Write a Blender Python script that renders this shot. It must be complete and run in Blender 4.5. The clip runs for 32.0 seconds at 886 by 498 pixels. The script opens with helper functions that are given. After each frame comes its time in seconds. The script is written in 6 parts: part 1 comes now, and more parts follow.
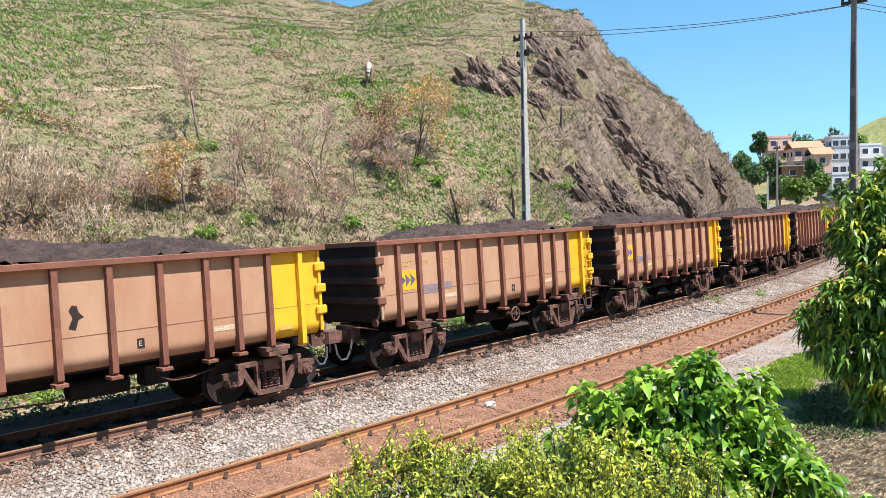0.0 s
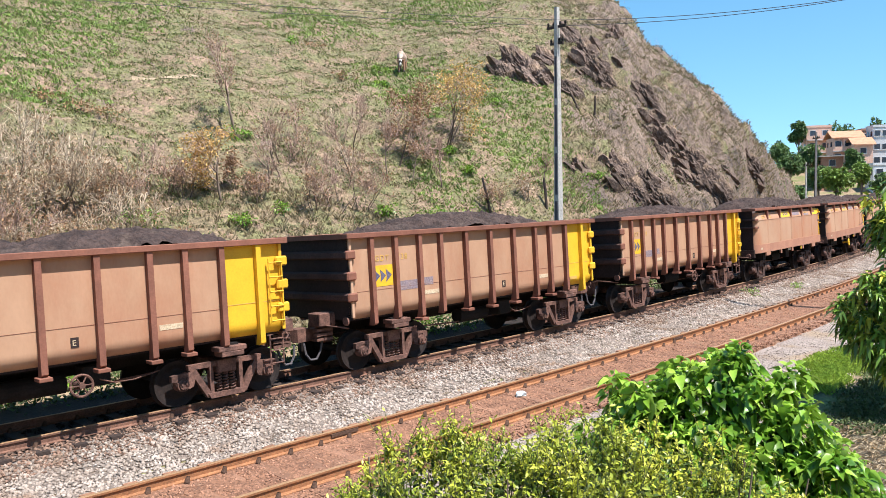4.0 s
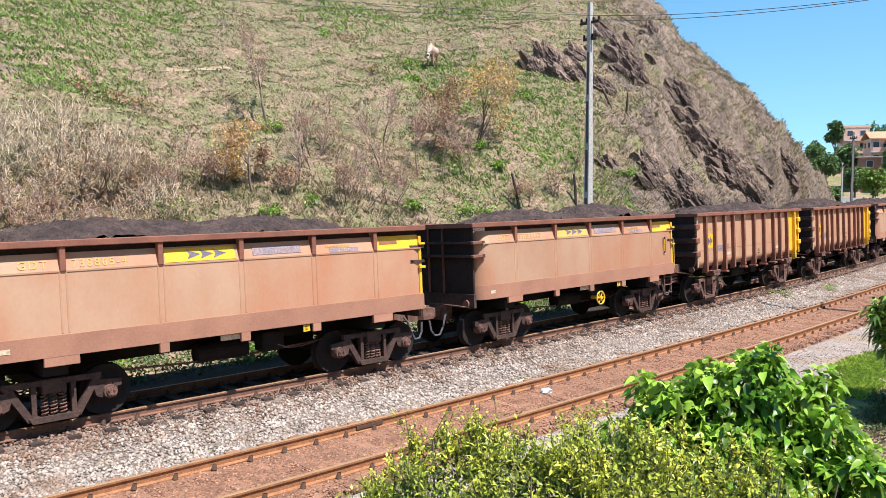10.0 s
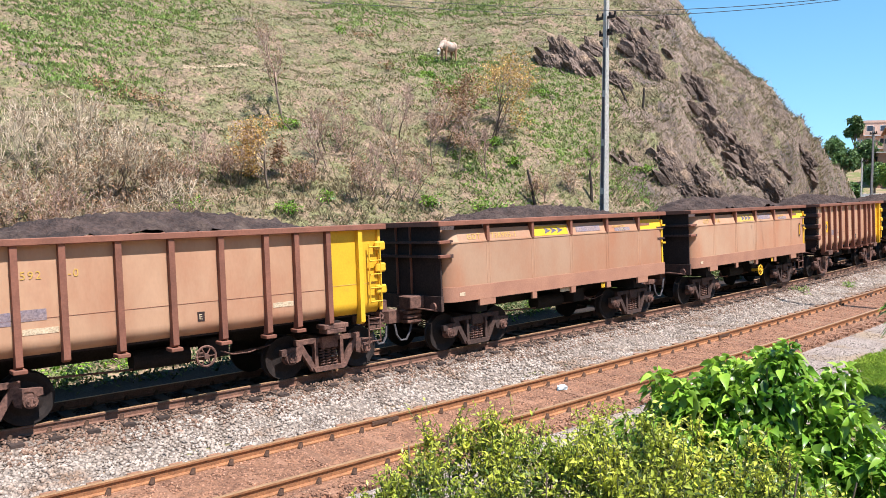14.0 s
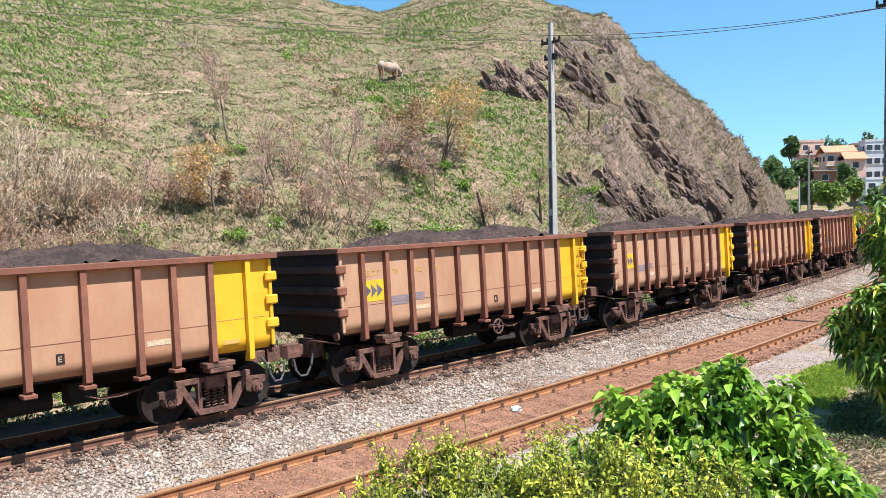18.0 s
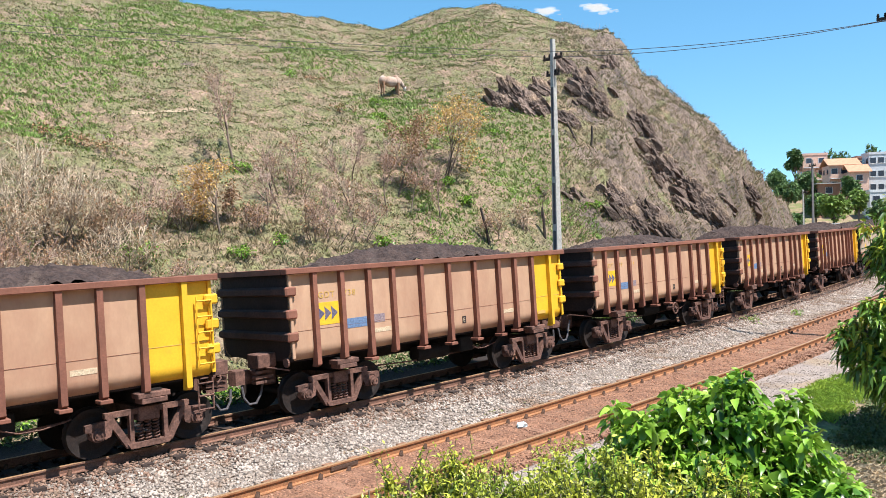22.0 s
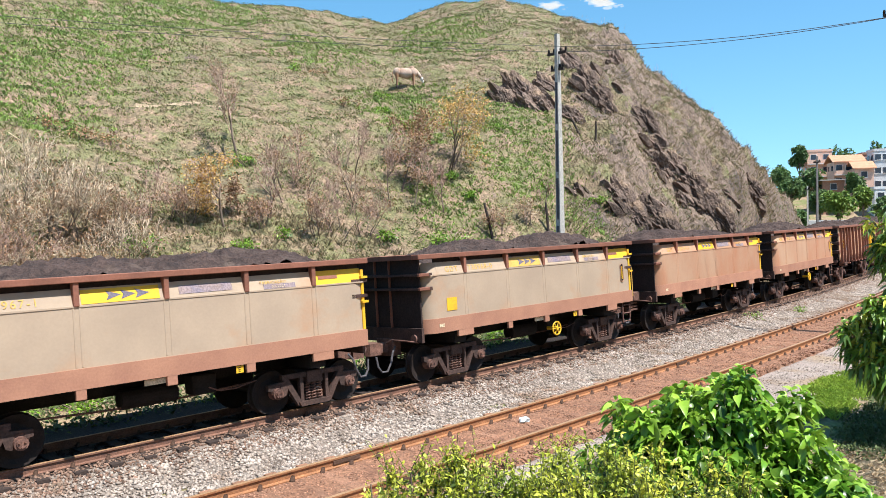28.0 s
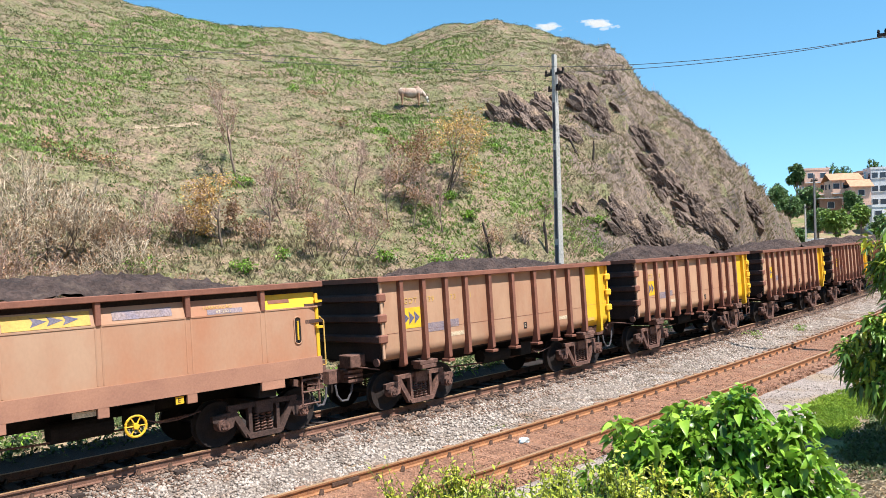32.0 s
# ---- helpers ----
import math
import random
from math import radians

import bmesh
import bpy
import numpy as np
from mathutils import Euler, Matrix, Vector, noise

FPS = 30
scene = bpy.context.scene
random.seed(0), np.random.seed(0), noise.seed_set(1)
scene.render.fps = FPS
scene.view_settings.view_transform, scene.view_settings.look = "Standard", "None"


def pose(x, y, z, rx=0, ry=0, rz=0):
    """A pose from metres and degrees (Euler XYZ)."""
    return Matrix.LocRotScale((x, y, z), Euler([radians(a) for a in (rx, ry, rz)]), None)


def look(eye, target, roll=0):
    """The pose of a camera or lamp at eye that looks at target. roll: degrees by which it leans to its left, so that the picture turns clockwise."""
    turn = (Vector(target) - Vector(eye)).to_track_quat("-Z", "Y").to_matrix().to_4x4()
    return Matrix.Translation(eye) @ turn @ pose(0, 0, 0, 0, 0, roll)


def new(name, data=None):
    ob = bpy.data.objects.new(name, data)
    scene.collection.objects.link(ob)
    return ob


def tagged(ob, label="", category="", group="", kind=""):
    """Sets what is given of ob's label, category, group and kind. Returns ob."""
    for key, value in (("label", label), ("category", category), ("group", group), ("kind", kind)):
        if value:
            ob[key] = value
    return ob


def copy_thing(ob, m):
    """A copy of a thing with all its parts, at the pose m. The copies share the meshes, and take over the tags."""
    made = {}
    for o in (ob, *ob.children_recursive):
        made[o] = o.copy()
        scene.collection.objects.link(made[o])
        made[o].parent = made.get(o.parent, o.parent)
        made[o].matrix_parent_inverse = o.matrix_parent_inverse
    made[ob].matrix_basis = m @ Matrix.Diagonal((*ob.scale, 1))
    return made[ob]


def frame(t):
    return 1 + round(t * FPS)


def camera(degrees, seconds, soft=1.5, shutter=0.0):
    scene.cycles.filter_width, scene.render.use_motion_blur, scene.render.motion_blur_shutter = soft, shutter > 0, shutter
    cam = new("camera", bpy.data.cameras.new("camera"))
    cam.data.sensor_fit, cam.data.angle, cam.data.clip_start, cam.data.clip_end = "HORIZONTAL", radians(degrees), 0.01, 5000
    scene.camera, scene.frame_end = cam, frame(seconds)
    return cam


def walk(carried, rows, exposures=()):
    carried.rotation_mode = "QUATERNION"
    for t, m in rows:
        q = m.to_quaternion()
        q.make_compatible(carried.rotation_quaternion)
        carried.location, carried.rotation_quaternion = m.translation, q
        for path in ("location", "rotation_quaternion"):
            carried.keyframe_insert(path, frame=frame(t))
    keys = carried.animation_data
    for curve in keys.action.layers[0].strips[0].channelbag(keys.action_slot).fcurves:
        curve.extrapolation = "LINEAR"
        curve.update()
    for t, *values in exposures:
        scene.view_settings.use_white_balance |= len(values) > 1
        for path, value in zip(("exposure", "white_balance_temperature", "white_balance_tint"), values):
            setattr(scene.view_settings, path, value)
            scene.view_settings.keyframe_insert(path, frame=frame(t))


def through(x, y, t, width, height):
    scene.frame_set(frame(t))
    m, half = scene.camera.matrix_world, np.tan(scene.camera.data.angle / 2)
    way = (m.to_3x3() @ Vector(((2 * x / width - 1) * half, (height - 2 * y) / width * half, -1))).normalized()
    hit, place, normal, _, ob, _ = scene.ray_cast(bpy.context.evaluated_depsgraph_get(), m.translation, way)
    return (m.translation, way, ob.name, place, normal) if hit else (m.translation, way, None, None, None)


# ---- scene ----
# ---- the camera: held by hand at one place, turning slightly ----
EYE = (0.0, 0.0, 4.039)
cam = camera(58.52, 32.0, soft=0.6)
TURNS = [
    (0, 86.84, 1.39, -44.67), (0.5, 86.91, 1.54, -44.72), (1, 86.95, 1.60, -44.71), (1.5, 86.94, 1.58, -44.76),
    (2, 86.91, 1.54, -44.24), (2.5, 86.82, 1.56, -43.65), (3, 86.50, 1.44, -43.57), (3.5, 86.10, 1.20, -43.37),
    (4, 86.12, 1.11, -42.36), (4.5, 86.15, 1.17, -41.57), (6.5, 86.32, 1.44, -40.33), (7, 86.32, 0.98, -40.40),
    (7.5, 86.33, 0.40, -40.22), (8, 86.32, 0.40, -40.22), (8.5, 86.38, 0.43, -40.20), (9, 86.20, 0.26, -40.24),
    (9.5, 85.95, 0.22, -40.25), (10, 85.77, 0.17, -40.26), (10.5, 85.49, 0.17, -40.23), (11, 85.33, 0.19, -40.25),
    (11.5, 85.38, 0.23, -40.25), (12, 85.41, 0.15, -40.14), (12.5, 85.43, 0.21, -40.01), (13, 85.47, 0.21, -39.64),
    (13.5, 85.49, 0.27, -39.41), (14, 85.51, 0.25, -39.15), (14.5, 85.48, 0.28, -39.38), (15, 85.49, 0.52, -40.81),
    (15.5, 85.50, 0.83, -41.75), (17.5, 87.05, 1.18, -42.65), (18, 87.16, 1.16, -42.74), (18.5, 87.24, 1.13, -42.77),
    (19, 87.28, 1.07, -42.87), (19.5, 87.18, 1.35, -42.76), (20, 87.49, 1.45, -42.75), (20.5, 87.68, 2.10, -42.54),
    (21, 87.92, 2.10, -42.46), (21.5, 88.26, 2.00, -42.54), (22, 88.32, 1.61, -42.46), (22.5, 88.57, 1.02, -42.46),
    (23, 88.87, 1.02, -42.15), (23.5, 88.91, 1.01, -42.20), (24, 88.44, 0.93, -42.12), (24.5, 86.95, 0.93, -42.15),
    (25, 86.60, 0.86, -42.18), (25.5, 86.62, 0.93, -42.17), (27.5, 87.48, 1.43, -42.19), (28, 87.94, 1.32, -42.22),
    (28.5, 88.37, 1.31, -42.26), (29, 88.58, 1.31, -42.30), (29.5, 88.78, 1.34, -42.29), (30, 88.81, 1.42, -42.28),
    (30.5, 88.92, 1.41, -42.28), (31, 89.13, 1.44, -42.36), (31.5, 89.28, 1.54, -42.32), (32, 89.37, 1.55, -42.32),
]
BALANCE = [(0, 11), (4.5, 12), (6.5, 13), (15.5, 13), (17.5, 12), (22, 10), (24, 9), (32, 9)]     # seconds, tint
walk(cam, [(t, pose(*EYE, rx, ry, rz)) for t, rx, ry, rz in TURNS], [(t, 0.90, 6500, tint) for t, tint in BALANCE])

# ---- daylight: a high sun behind the camera's right shoulder, clear sky ----
SUN_AZ, SUN_EL = 172.6, 63.5   # degrees from +y towards +x, and above the horizon
to_sun = Vector((math.sin(radians(SUN_AZ)) * math.cos(radians(SUN_EL)),
                 math.cos(radians(SUN_AZ)) * math.cos(radians(SUN_EL)), math.sin(radians(SUN_EL))))
world = bpy.data.worlds.new("sky")
scene.world = world
world.use_nodes = True
wt = world.node_tree
sky = wt.nodes.new("ShaderNodeTexSky")
sky.sky_type, sky.sun_disc = "NISHITA", False
sky.sun_elevation, sky.sun_rotation = radians(SUN_EL), radians(SUN_AZ)
sky.altitude, sky.air_density, sky.dust_density, sky.ozone_density = 1200.0, 1.0, 0.0, 0.7
vivid = wt.nodes.new("ShaderNodeHueSaturation")
vivid.inputs["Hue"].default_value, vivid.inputs["Saturation"].default_value = 0.484, 1.24
# the haze is thin: the sky near the horizon keeps the blue of fifteen degrees up
where, lift = wt.nodes.new("ShaderNodeTexCoord"), wt.nodes.new("ShaderNodeMapping")
lift.inputs["Scale"].default_value, lift.inputs["Location"].default_value = (1.0, 1.0, 0.8), (0.0, 0.0, 0.12)
wt.links.new(where.outputs["Generated"], lift.inputs["Vector"])
wt.links.new(lift.outputs[0], sky.inputs["Vector"])
wt.links.new(sky.outputs[0], vivid.inputs["Color"])
wt.links.new(vivid.outputs[0], wt.nodes["Background"].inputs[0])
wt.nodes["Background"].inputs[1].default_value = 0.125
sun_data = bpy.data.lights.new("sun", "SUN")
sun_data.energy, sun_data.angle, sun_data.color = 5.0, radians(0.5), (1.0, 0.975, 0.94)
sun = new("sun", sun_data)
sun.matrix_world = look(to_sun * 100, (0, 0, 0))


# ---- materials ----
def mat(name, c1, c2, rough=0.85, metal=0.0, scale=2.0, fine=30.0, bump=0.35, dist=0.02, rand=0.0, island=0.0,
        third=None, third_scale=0.6, third_at=(0.52, 0.62), fine_amount=0.35, spec=0.3, stretch=(1, 1, 1)):
    """Procedural surface: two colours mixed by broad noise, fine grain, a third colour in patches, relief."""
    m = bpy.data.materials.new(name)
    m.use_nodes = True
    t = m.node_tree
    n, l = t.nodes, t.links
    b = n["Principled BSDF"]
    tc = n.new("ShaderNodeTexCoord")
    mp = n.new("ShaderNodeMapping")
    mp.inputs["Scale"].default_value = stretch
    l.new(tc.outputs["Object"], mp.inputs["Vector"])

    def noise_node(s, detail=5.0, roughness=0.6):
        k = n.new("ShaderNodeTexNoise")
        k.inputs["Scale"].default_value, k.inputs["Detail"].default_value = s, detail
        k.inputs["Roughness"].default_value = roughness
        l.new(mp.outputs[0], k.inputs["Vector"])
        return k.outputs["Fac"]

    def ramp(fac, a, z):
        k = n.new("ShaderNodeMapRange")
        k.inputs["From Min"].default_value, k.inputs["From Max"].default_value = a, z
        l.new(fac, k.inputs["Value"])
        return k.outputs["Result"]

    def mix(fac, a, z, mode="MIX"):
        k = n.new("ShaderNodeMix")
        k.data_type, k.blend_type = "RGBA", mode
        for socket, v in ((k.inputs["Factor"], fac), (k.inputs["A"], a), (k.inputs["B"], z)):
            if isinstance(v, (int, float)):
                socket.default_value = v
            elif isinstance(v, tuple):
                socket.default_value = (*v, 1.0)
            else:
                l.new(v, socket)
        return k.outputs["Result"]

    broad, grain = noise_node(scale), noise_node(fine, 3.0)
    col = mix(ramp(broad, 0.35, 0.65), c1, c2)
    if third:
        col = mix(ramp(noise_node(third_scale, 6.0, 0.65), *third_at), col, third)
    g = n.new("ShaderNodeMapRange")
    g.inputs["From Min"].default_value, g.inputs["From Max"].default_value = 0.3, 0.7
    g.inputs["To Min"].default_value, g.inputs["To Max"].default_value = 1.0 - fine_amount, 1.0 + fine_amount
    l.new(grain, g.inputs["Value"])
    value = g.outputs["Result"]
    for amount, node, socket in ((rand, "ShaderNodeObjectInfo", "Random"), (island, "ShaderNodeNewGeometry", "Random Per Island")):
        if amount:
            src = n.new(node)
            r = n.new("ShaderNodeMapRange")
            r.inputs["To Min"].default_value, r.inputs["To Max"].default_value = 1.0 - amount, 1.0 + amount
            l.new(src.outputs[socket], r.inputs["Value"])
            mul = n.new("ShaderNodeMath")
            mul.operation = "MULTIPLY"
            l.new(value, mul.inputs[0]), l.new(r.outputs["Result"], mul.inputs[1])
            value = mul.outputs[0]
    hsv = n.new("ShaderNodeHueSaturation")
    l.new(col, hsv.inputs["Color"]), l.new(value, hsv.inputs["Value"])
    l.new(hsv.outputs[0], b.inputs["Base Color"])
    b.inputs["Roughness"].default_value, b.inputs["Metallic"].default_value = rough, metal
    b.inputs["Specular IOR Level"].default_value = spec
    if bump:
        k = n.new("ShaderNodeBump")
        k.inputs["Strength"].default_value, k.inputs["Distance"].default_value = bump, dist
        l.new(grain, k.inputs["Height"]), l.new(k.outputs[0], b.inputs["Normal"])
    return m


def leaf_mat(name, c1, c2, island=0.35, rough=0.45, through=0.3):
    """Leaves: colour by leaf, part of the light passes through."""
    m = mat(name, c1, c2, rough=rough, scale=1.5, fine=20.0, bump=0.0, island=island, fine_amount=0.1, spec=0.5)
    n, l = m.node_tree.nodes, m.node_tree.links
    b, out = n["Principled BSDF"], n["Material Output"]
    tr = n.new("ShaderNodeBsdfTranslucent")
    l.new(b.inputs["Base Color"].links[0].from_socket, tr.inputs["Color"])
    mx = n.new("ShaderNodeMixShader")
    mx.inputs[0].default_value = through
    l.new(b.outputs[0], mx.inputs[1]), l.new(tr.outputs[0], mx.inputs[2]), l.new(mx.outputs[0], out.inputs["Surface"])
    return m


M = {}
M["soil"] = mat("dry_soil", (0.30, 0.21, 0.13), (0.22, 0.16, 0.095), scale=0.5, fine=9.0, dist=0.06, third=(0.16, 0.17, 0.06), third_scale=0.25)
M["hill"] = mat("hill_soil", (0.245, 0.163, 0.110), (0.142, 0.117, 0.064), scale=0.7, fine=7.0, dist=0.10, bump=0.7,
                third=(0.150, 0.140, 0.064), third_scale=0.9, third_at=(0.47, 0.57), fine_amount=0.55)
M["ballast"] = mat("pale_ballast", (0.26, 0.21, 0.175), (0.155, 0.12, 0.098), scale=3.0, fine=22.0, dist=0.05, bump=0.8, fine_amount=0.45)
# under the train: oil stains, with the wagons' shade painted into the near-black
M["ballast_dark"] = mat("oily_shaded_ballast", (0.034, 0.023, 0.019), (0.020, 0.014, 0.012), scale=2.0, fine=22.0, dist=0.04, bump=0.7, fine_amount=0.4)
M["ballast_red"] = mat("rusty_ballast", (0.29, 0.145, 0.085), (0.17, 0.082, 0.05), scale=2.6, fine=22.0, dist=0.05, bump=0.9, fine_amount=0.5, third=(0.34, 0.22, 0.14), third_scale=1.3, third_at=(0.58, 0.72))
M["gravel"] = mat("grey_gravel", (0.34, 0.275, 0.235), (0.22, 0.172, 0.148), scale=1.6, fine=24.0, dist=0.04, bump=0.9, fine_amount=0.5, third=(0.30, 0.22, 0.15), third_scale=0.4)
M["stone_white"] = mat("ballast_stone", (0.40, 0.335, 0.285), (0.27, 0.215, 0.175), scale=2.0, fine=60.0, third=(0.23, 0.155, 0.11), third_scale=0.8, third_at=(0.50, 0.62), island=0.40, bump=0.2, fine_amount=0.15)
M["stone_red"] = mat("rusty_stone", (0.33, 0.17, 0.105), (0.23, 0.12, 0.078), scale=6.0, fine=60.0, island=0.5, bump=0.2, fine_amount=0.15)
M["stone_brown"] = mat("dark_rusty_stone", (0.22, 0.135, 0.096), (0.15, 0.092, 0.066), scale=6.0, fine=60.0, island=0.5, bump=0.2, fine_amount=0.15)
M["rail"] = mat("rusty_rail", (0.37, 0.172, 0.08), (0.27, 0.125, 0.062), rough=0.7, metal=0.2, scale=5.0, fine=40.0, bump=0.15)
M["rail_dark"] = mat("brown_rail", (0.24, 0.125, 0.085), (0.17, 0.09, 0.065), rough=0.7, metal=0.2, scale=5.0, fine=40.0, bump=0.15)
M["rail_head"] = mat("worn_rail_head", (0.40, 0.24, 0.13), (0.32, 0.185, 0.10), rough=0.5, metal=0.3, scale=4.0, fine=50.0, bump=0.05)
M["sleeper"] = mat("rusty_sleeper", (0.28, 0.145, 0.088), (0.21, 0.108, 0.068), scale=3.0, fine=25.0, rand=0.2)
M["clip"] = mat("rail_clip", (0.11, 0.06, 0.04), (0.08, 0.045, 0.03), scale=6.0, fine=40.0)
M["wagon_tan"] = mat("dusty_tan_paint", (0.50, 0.315, 0.205), (0.43, 0.265, 0.17), rough=0.75, scale=1.2, fine=25.0, bump=0.03, rand=0.07, fine_amount=0.035, third=(0.35, 0.185, 0.12), third_scale=0.7, third_at=(0.46, 0.72), stretch=(1, 1, 0.45))
M["wagon_rust"] = mat("rusty_tan_paint", (0.475, 0.285, 0.178), (0.41, 0.24, 0.148), rough=0.75, scale=1.2, fine=25.0, bump=0.03, rand=0.07, fine_amount=0.035, third=(0.38, 0.18, 0.105), third_scale=0.7, third_at=(0.46, 0.72), stretch=(1, 1, 0.45))
M["wagon_side"] = mat("dusty_pink_paint", (0.44, 0.275, 0.178), (0.395, 0.23, 0.145), rough=0.75, scale=0.8, fine=20.0, bump=0.03, rand=0.10, fine_amount=0.035, third=(0.40, 0.185, 0.105), third_scale=0.45, third_at=(0.44, 0.66), stretch=(1, 1, 0.6))
M["wagon_beige"] = mat("dusty_beige_paint", (0.415, 0.315, 0.228), (0.355, 0.27, 0.198), rough=0.75, scale=0.8, fine=20.0, bump=0.03, rand=0.06, fine_amount=0.035, third=(0.42, 0.23, 0.13), third_scale=0.55, third_at=(0.52, 0.72))
M["wagon_brown"] = mat("red_brown_paint", (0.24, 0.098, 0.064), (0.175, 0.072, 0.048), rough=0.75, scale=2.0, fine=25.0, bump=0.08, rand=0.1, fine_amount=0.12)
M["wagon_sill"] = mat("rust_red_sill", (0.38, 0.19, 0.122), (0.31, 0.15, 0.10), rough=0.8, scale=1.5, fine=25.0, bump=0.08, rand=0.1, fine_amount=0.1)
# dark plates and marks; on the end walls this colour holds their shade
M["wagon_dark"] = mat("dark_and_shaded_paint", (0.034, 0.021, 0.019), (0.022, 0.014, 0.013), rough=0.8, scale=2.0, fine=25.0, bump=0.08)
# rusty channels, darkened to the shade of the wagon ends
M["end_channel"] = mat("shaded_rusty_channel", (0.085, 0.045, 0.036), (0.05, 0.028, 0.024), rough=0.8, scale=2.0, fine=25.0, bump=0.08)
M["bogie"] = mat("dusty_bogie_iron", (0.19, 0.098, 0.074), (0.075, 0.04, 0.032), rough=0.85, scale=4.0, fine=30.0, bump=0.15)
# black fittings; on the underframe the black stands for shade under the body
M["under"] = mat("black_and_shaded_parts", (0.018, 0.014, 0.013), (0.012, 0.010, 0.009), rough=0.9, scale=3.0, fine=30.0, bump=0.1)
# wheels: steel darkened to the shade beneath the wagons
M["steel"] = mat("shaded_worn_steel", (0.024, 0.016, 0.014), (0.014, 0.010, 0.009), rough=0.75, metal=0.0, scale=6.0, fine=40.0, bump=0.05)
M["yellow"] = mat("yellow_paint", (0.74, 0.44, 0.03), (0.68, 0.38, 0.025), rough=0.55, scale=1.5, fine=25.0, bump=0.04, rand=0.06, fine_amount=0.06, third=(0.55, 0.28, 0.04), third_scale=1.2, third_at=(0.58, 0.75))
M["yellow_dull"] = mat("faded_yellow_mark", (0.58, 0.36, 0.09), (0.50, 0.30, 0.08), rough=0.7, scale=4.0, fine=30.0, bump=0.0, fine_amount=0.12)
M["cream"] = mat("cream_mark", (0.56, 0.44, 0.30), (0.48, 0.37, 0.25), rough=0.7, scale=4.0, fine=30.0, bump=0.0)
M["blue"] = mat("faded_blue_mark", (0.085, 0.085, 0.15), (0.14, 0.12, 0.15), rough=0.7, scale=4.0, fine=30.0, bump=0.0)
M["steel_blue"] = mat("steel_blue_mark", (0.13, 0.20, 0.33), (0.11, 0.17, 0.28), rough=0.7, scale=4.0, fine=30.0, bump=0.0)
M["greyblue"] = mat("grey_blue_mark", (0.20, 0.165, 0.20), (0.27, 0.20, 0.19), rough=0.7, scale=4.0, fine=30.0, bump=0.0)
M["coal"] = mat("iron_ore_fines", (0.080, 0.052, 0.044), (0.036, 0.024, 0.021), rough=0.95, scale=2.5, fine=13.0, bump=1.0, dist=0.09, fine_amount=0.35, third=(0.10, 0.07, 0.056), third_scale=1.4, third_at=(0.55, 0.7))
M["concrete"] = mat("weathered_concrete", (0.46, 0.44, 0.41), (0.38, 0.36, 0.33), scale=1.5, fine=30.0, dist=0.01, stretch=(1, 1, 0.4))
M["concrete_dark"] = mat("dark_concrete", (0.11, 0.10, 0.11), (0.08, 0.075, 0.08), scale=1.5, fine=30.0, dist=0.01)
M["pale_soil"] = mat("pale_trodden_soil", (0.37, 0.28, 0.18), (0.31, 0.23, 0.15), scale=1.0, fine=10.0, dist=0.03)
# sleepers of the loaded track, darkened for the train's shade as well as oil
M["sleeper_dark"] = mat("oily_shaded_sleeper", (0.06, 0.04, 0.033), (0.04, 0.028, 0.024), scale=3.0, fine=25.0, rand=0.2)
M["wire"] = mat("cable", (0.06, 0.06, 0.065), (0.08, 0.08, 0.085), rough=0.6, bump=0.0)
M["rock_soil"] = mat("stony_soil", (0.22, 0.158, 0.118), (0.14, 0.10, 0.077), scale=0.9, fine=6.0, dist=0.14, bump=0.9, fine_amount=0.45, third=(0.10, 0.075, 0.062), third_scale=0.8, third_at=(0.54, 0.64), stretch=(1, 1, 0.5))
M["rock"] = mat("dark_rock", (0.21, 0.145, 0.112), (0.085, 0.06, 0.05), scale=1.3, fine=7.0, dist=0.12, bump=1.0, fine_amount=0.3, third=(0.30, 0.205, 0.14), third_scale=0.7, third_at=(0.54, 0.66), rand=0.3)
M["bark"] = mat("grey_brown_bark", (0.20, 0.15, 0.115), (0.14, 0.10, 0.08), scale=4.0, fine=30.0, dist=0.02, stretch=(1, 1, 0.3))
M["twig"] = mat("dry_twigs", (0.46, 0.31, 0.245), (0.33, 0.215, 0.165), scale=2.0, fine=30.0, bump=0.0, island=0.3)
M["twig_pale"] = mat("pale_dry_twigs", (0.62, 0.50, 0.36), (0.40, 0.30, 0.21), scale=2.0, fine=30.0, bump=0.0, island=0.3)
M["straw"] = mat("dry_straw", (0.58, 0.46, 0.31), (0.40, 0.30, 0.19), scale=2.0, fine=20.0, bump=0.0, island=0.35)
M["grass"] = leaf_mat("hill_grass", (0.245, 0.262, 0.078), (0.16, 0.19, 0.054), island=0.4, rough=0.7, through=0.25)
M["grass_lush"] = leaf_mat("lush_grass", (0.28, 0.39, 0.085), (0.18, 0.29, 0.06), island=0.35, rough=0.7, through=0.25)
M["grass_dry"] = leaf_mat("dry_grass", (0.30, 0.23, 0.13), (0.185, 0.155, 0.082), island=0.4, rough=0.8, through=0.2)
M["lawn"] = leaf_mat("bright_grass", (0.36, 0.47, 0.06), (0.22, 0.34, 0.04), island=0.35, rough=0.6, through=0.3)
M["leaf"] = leaf_mat("bright_green_leaf", (0.25, 0.40, 0.042), (0.08, 0.20, 0.02), island=0.6, rough=0.33, through=0.35)
M["leaf_hedge"] = leaf_mat("yellow_green_leaf", (0.45, 0.46, 0.05), (0.16, 0.25, 0.03), island=0.6, through=0.35)
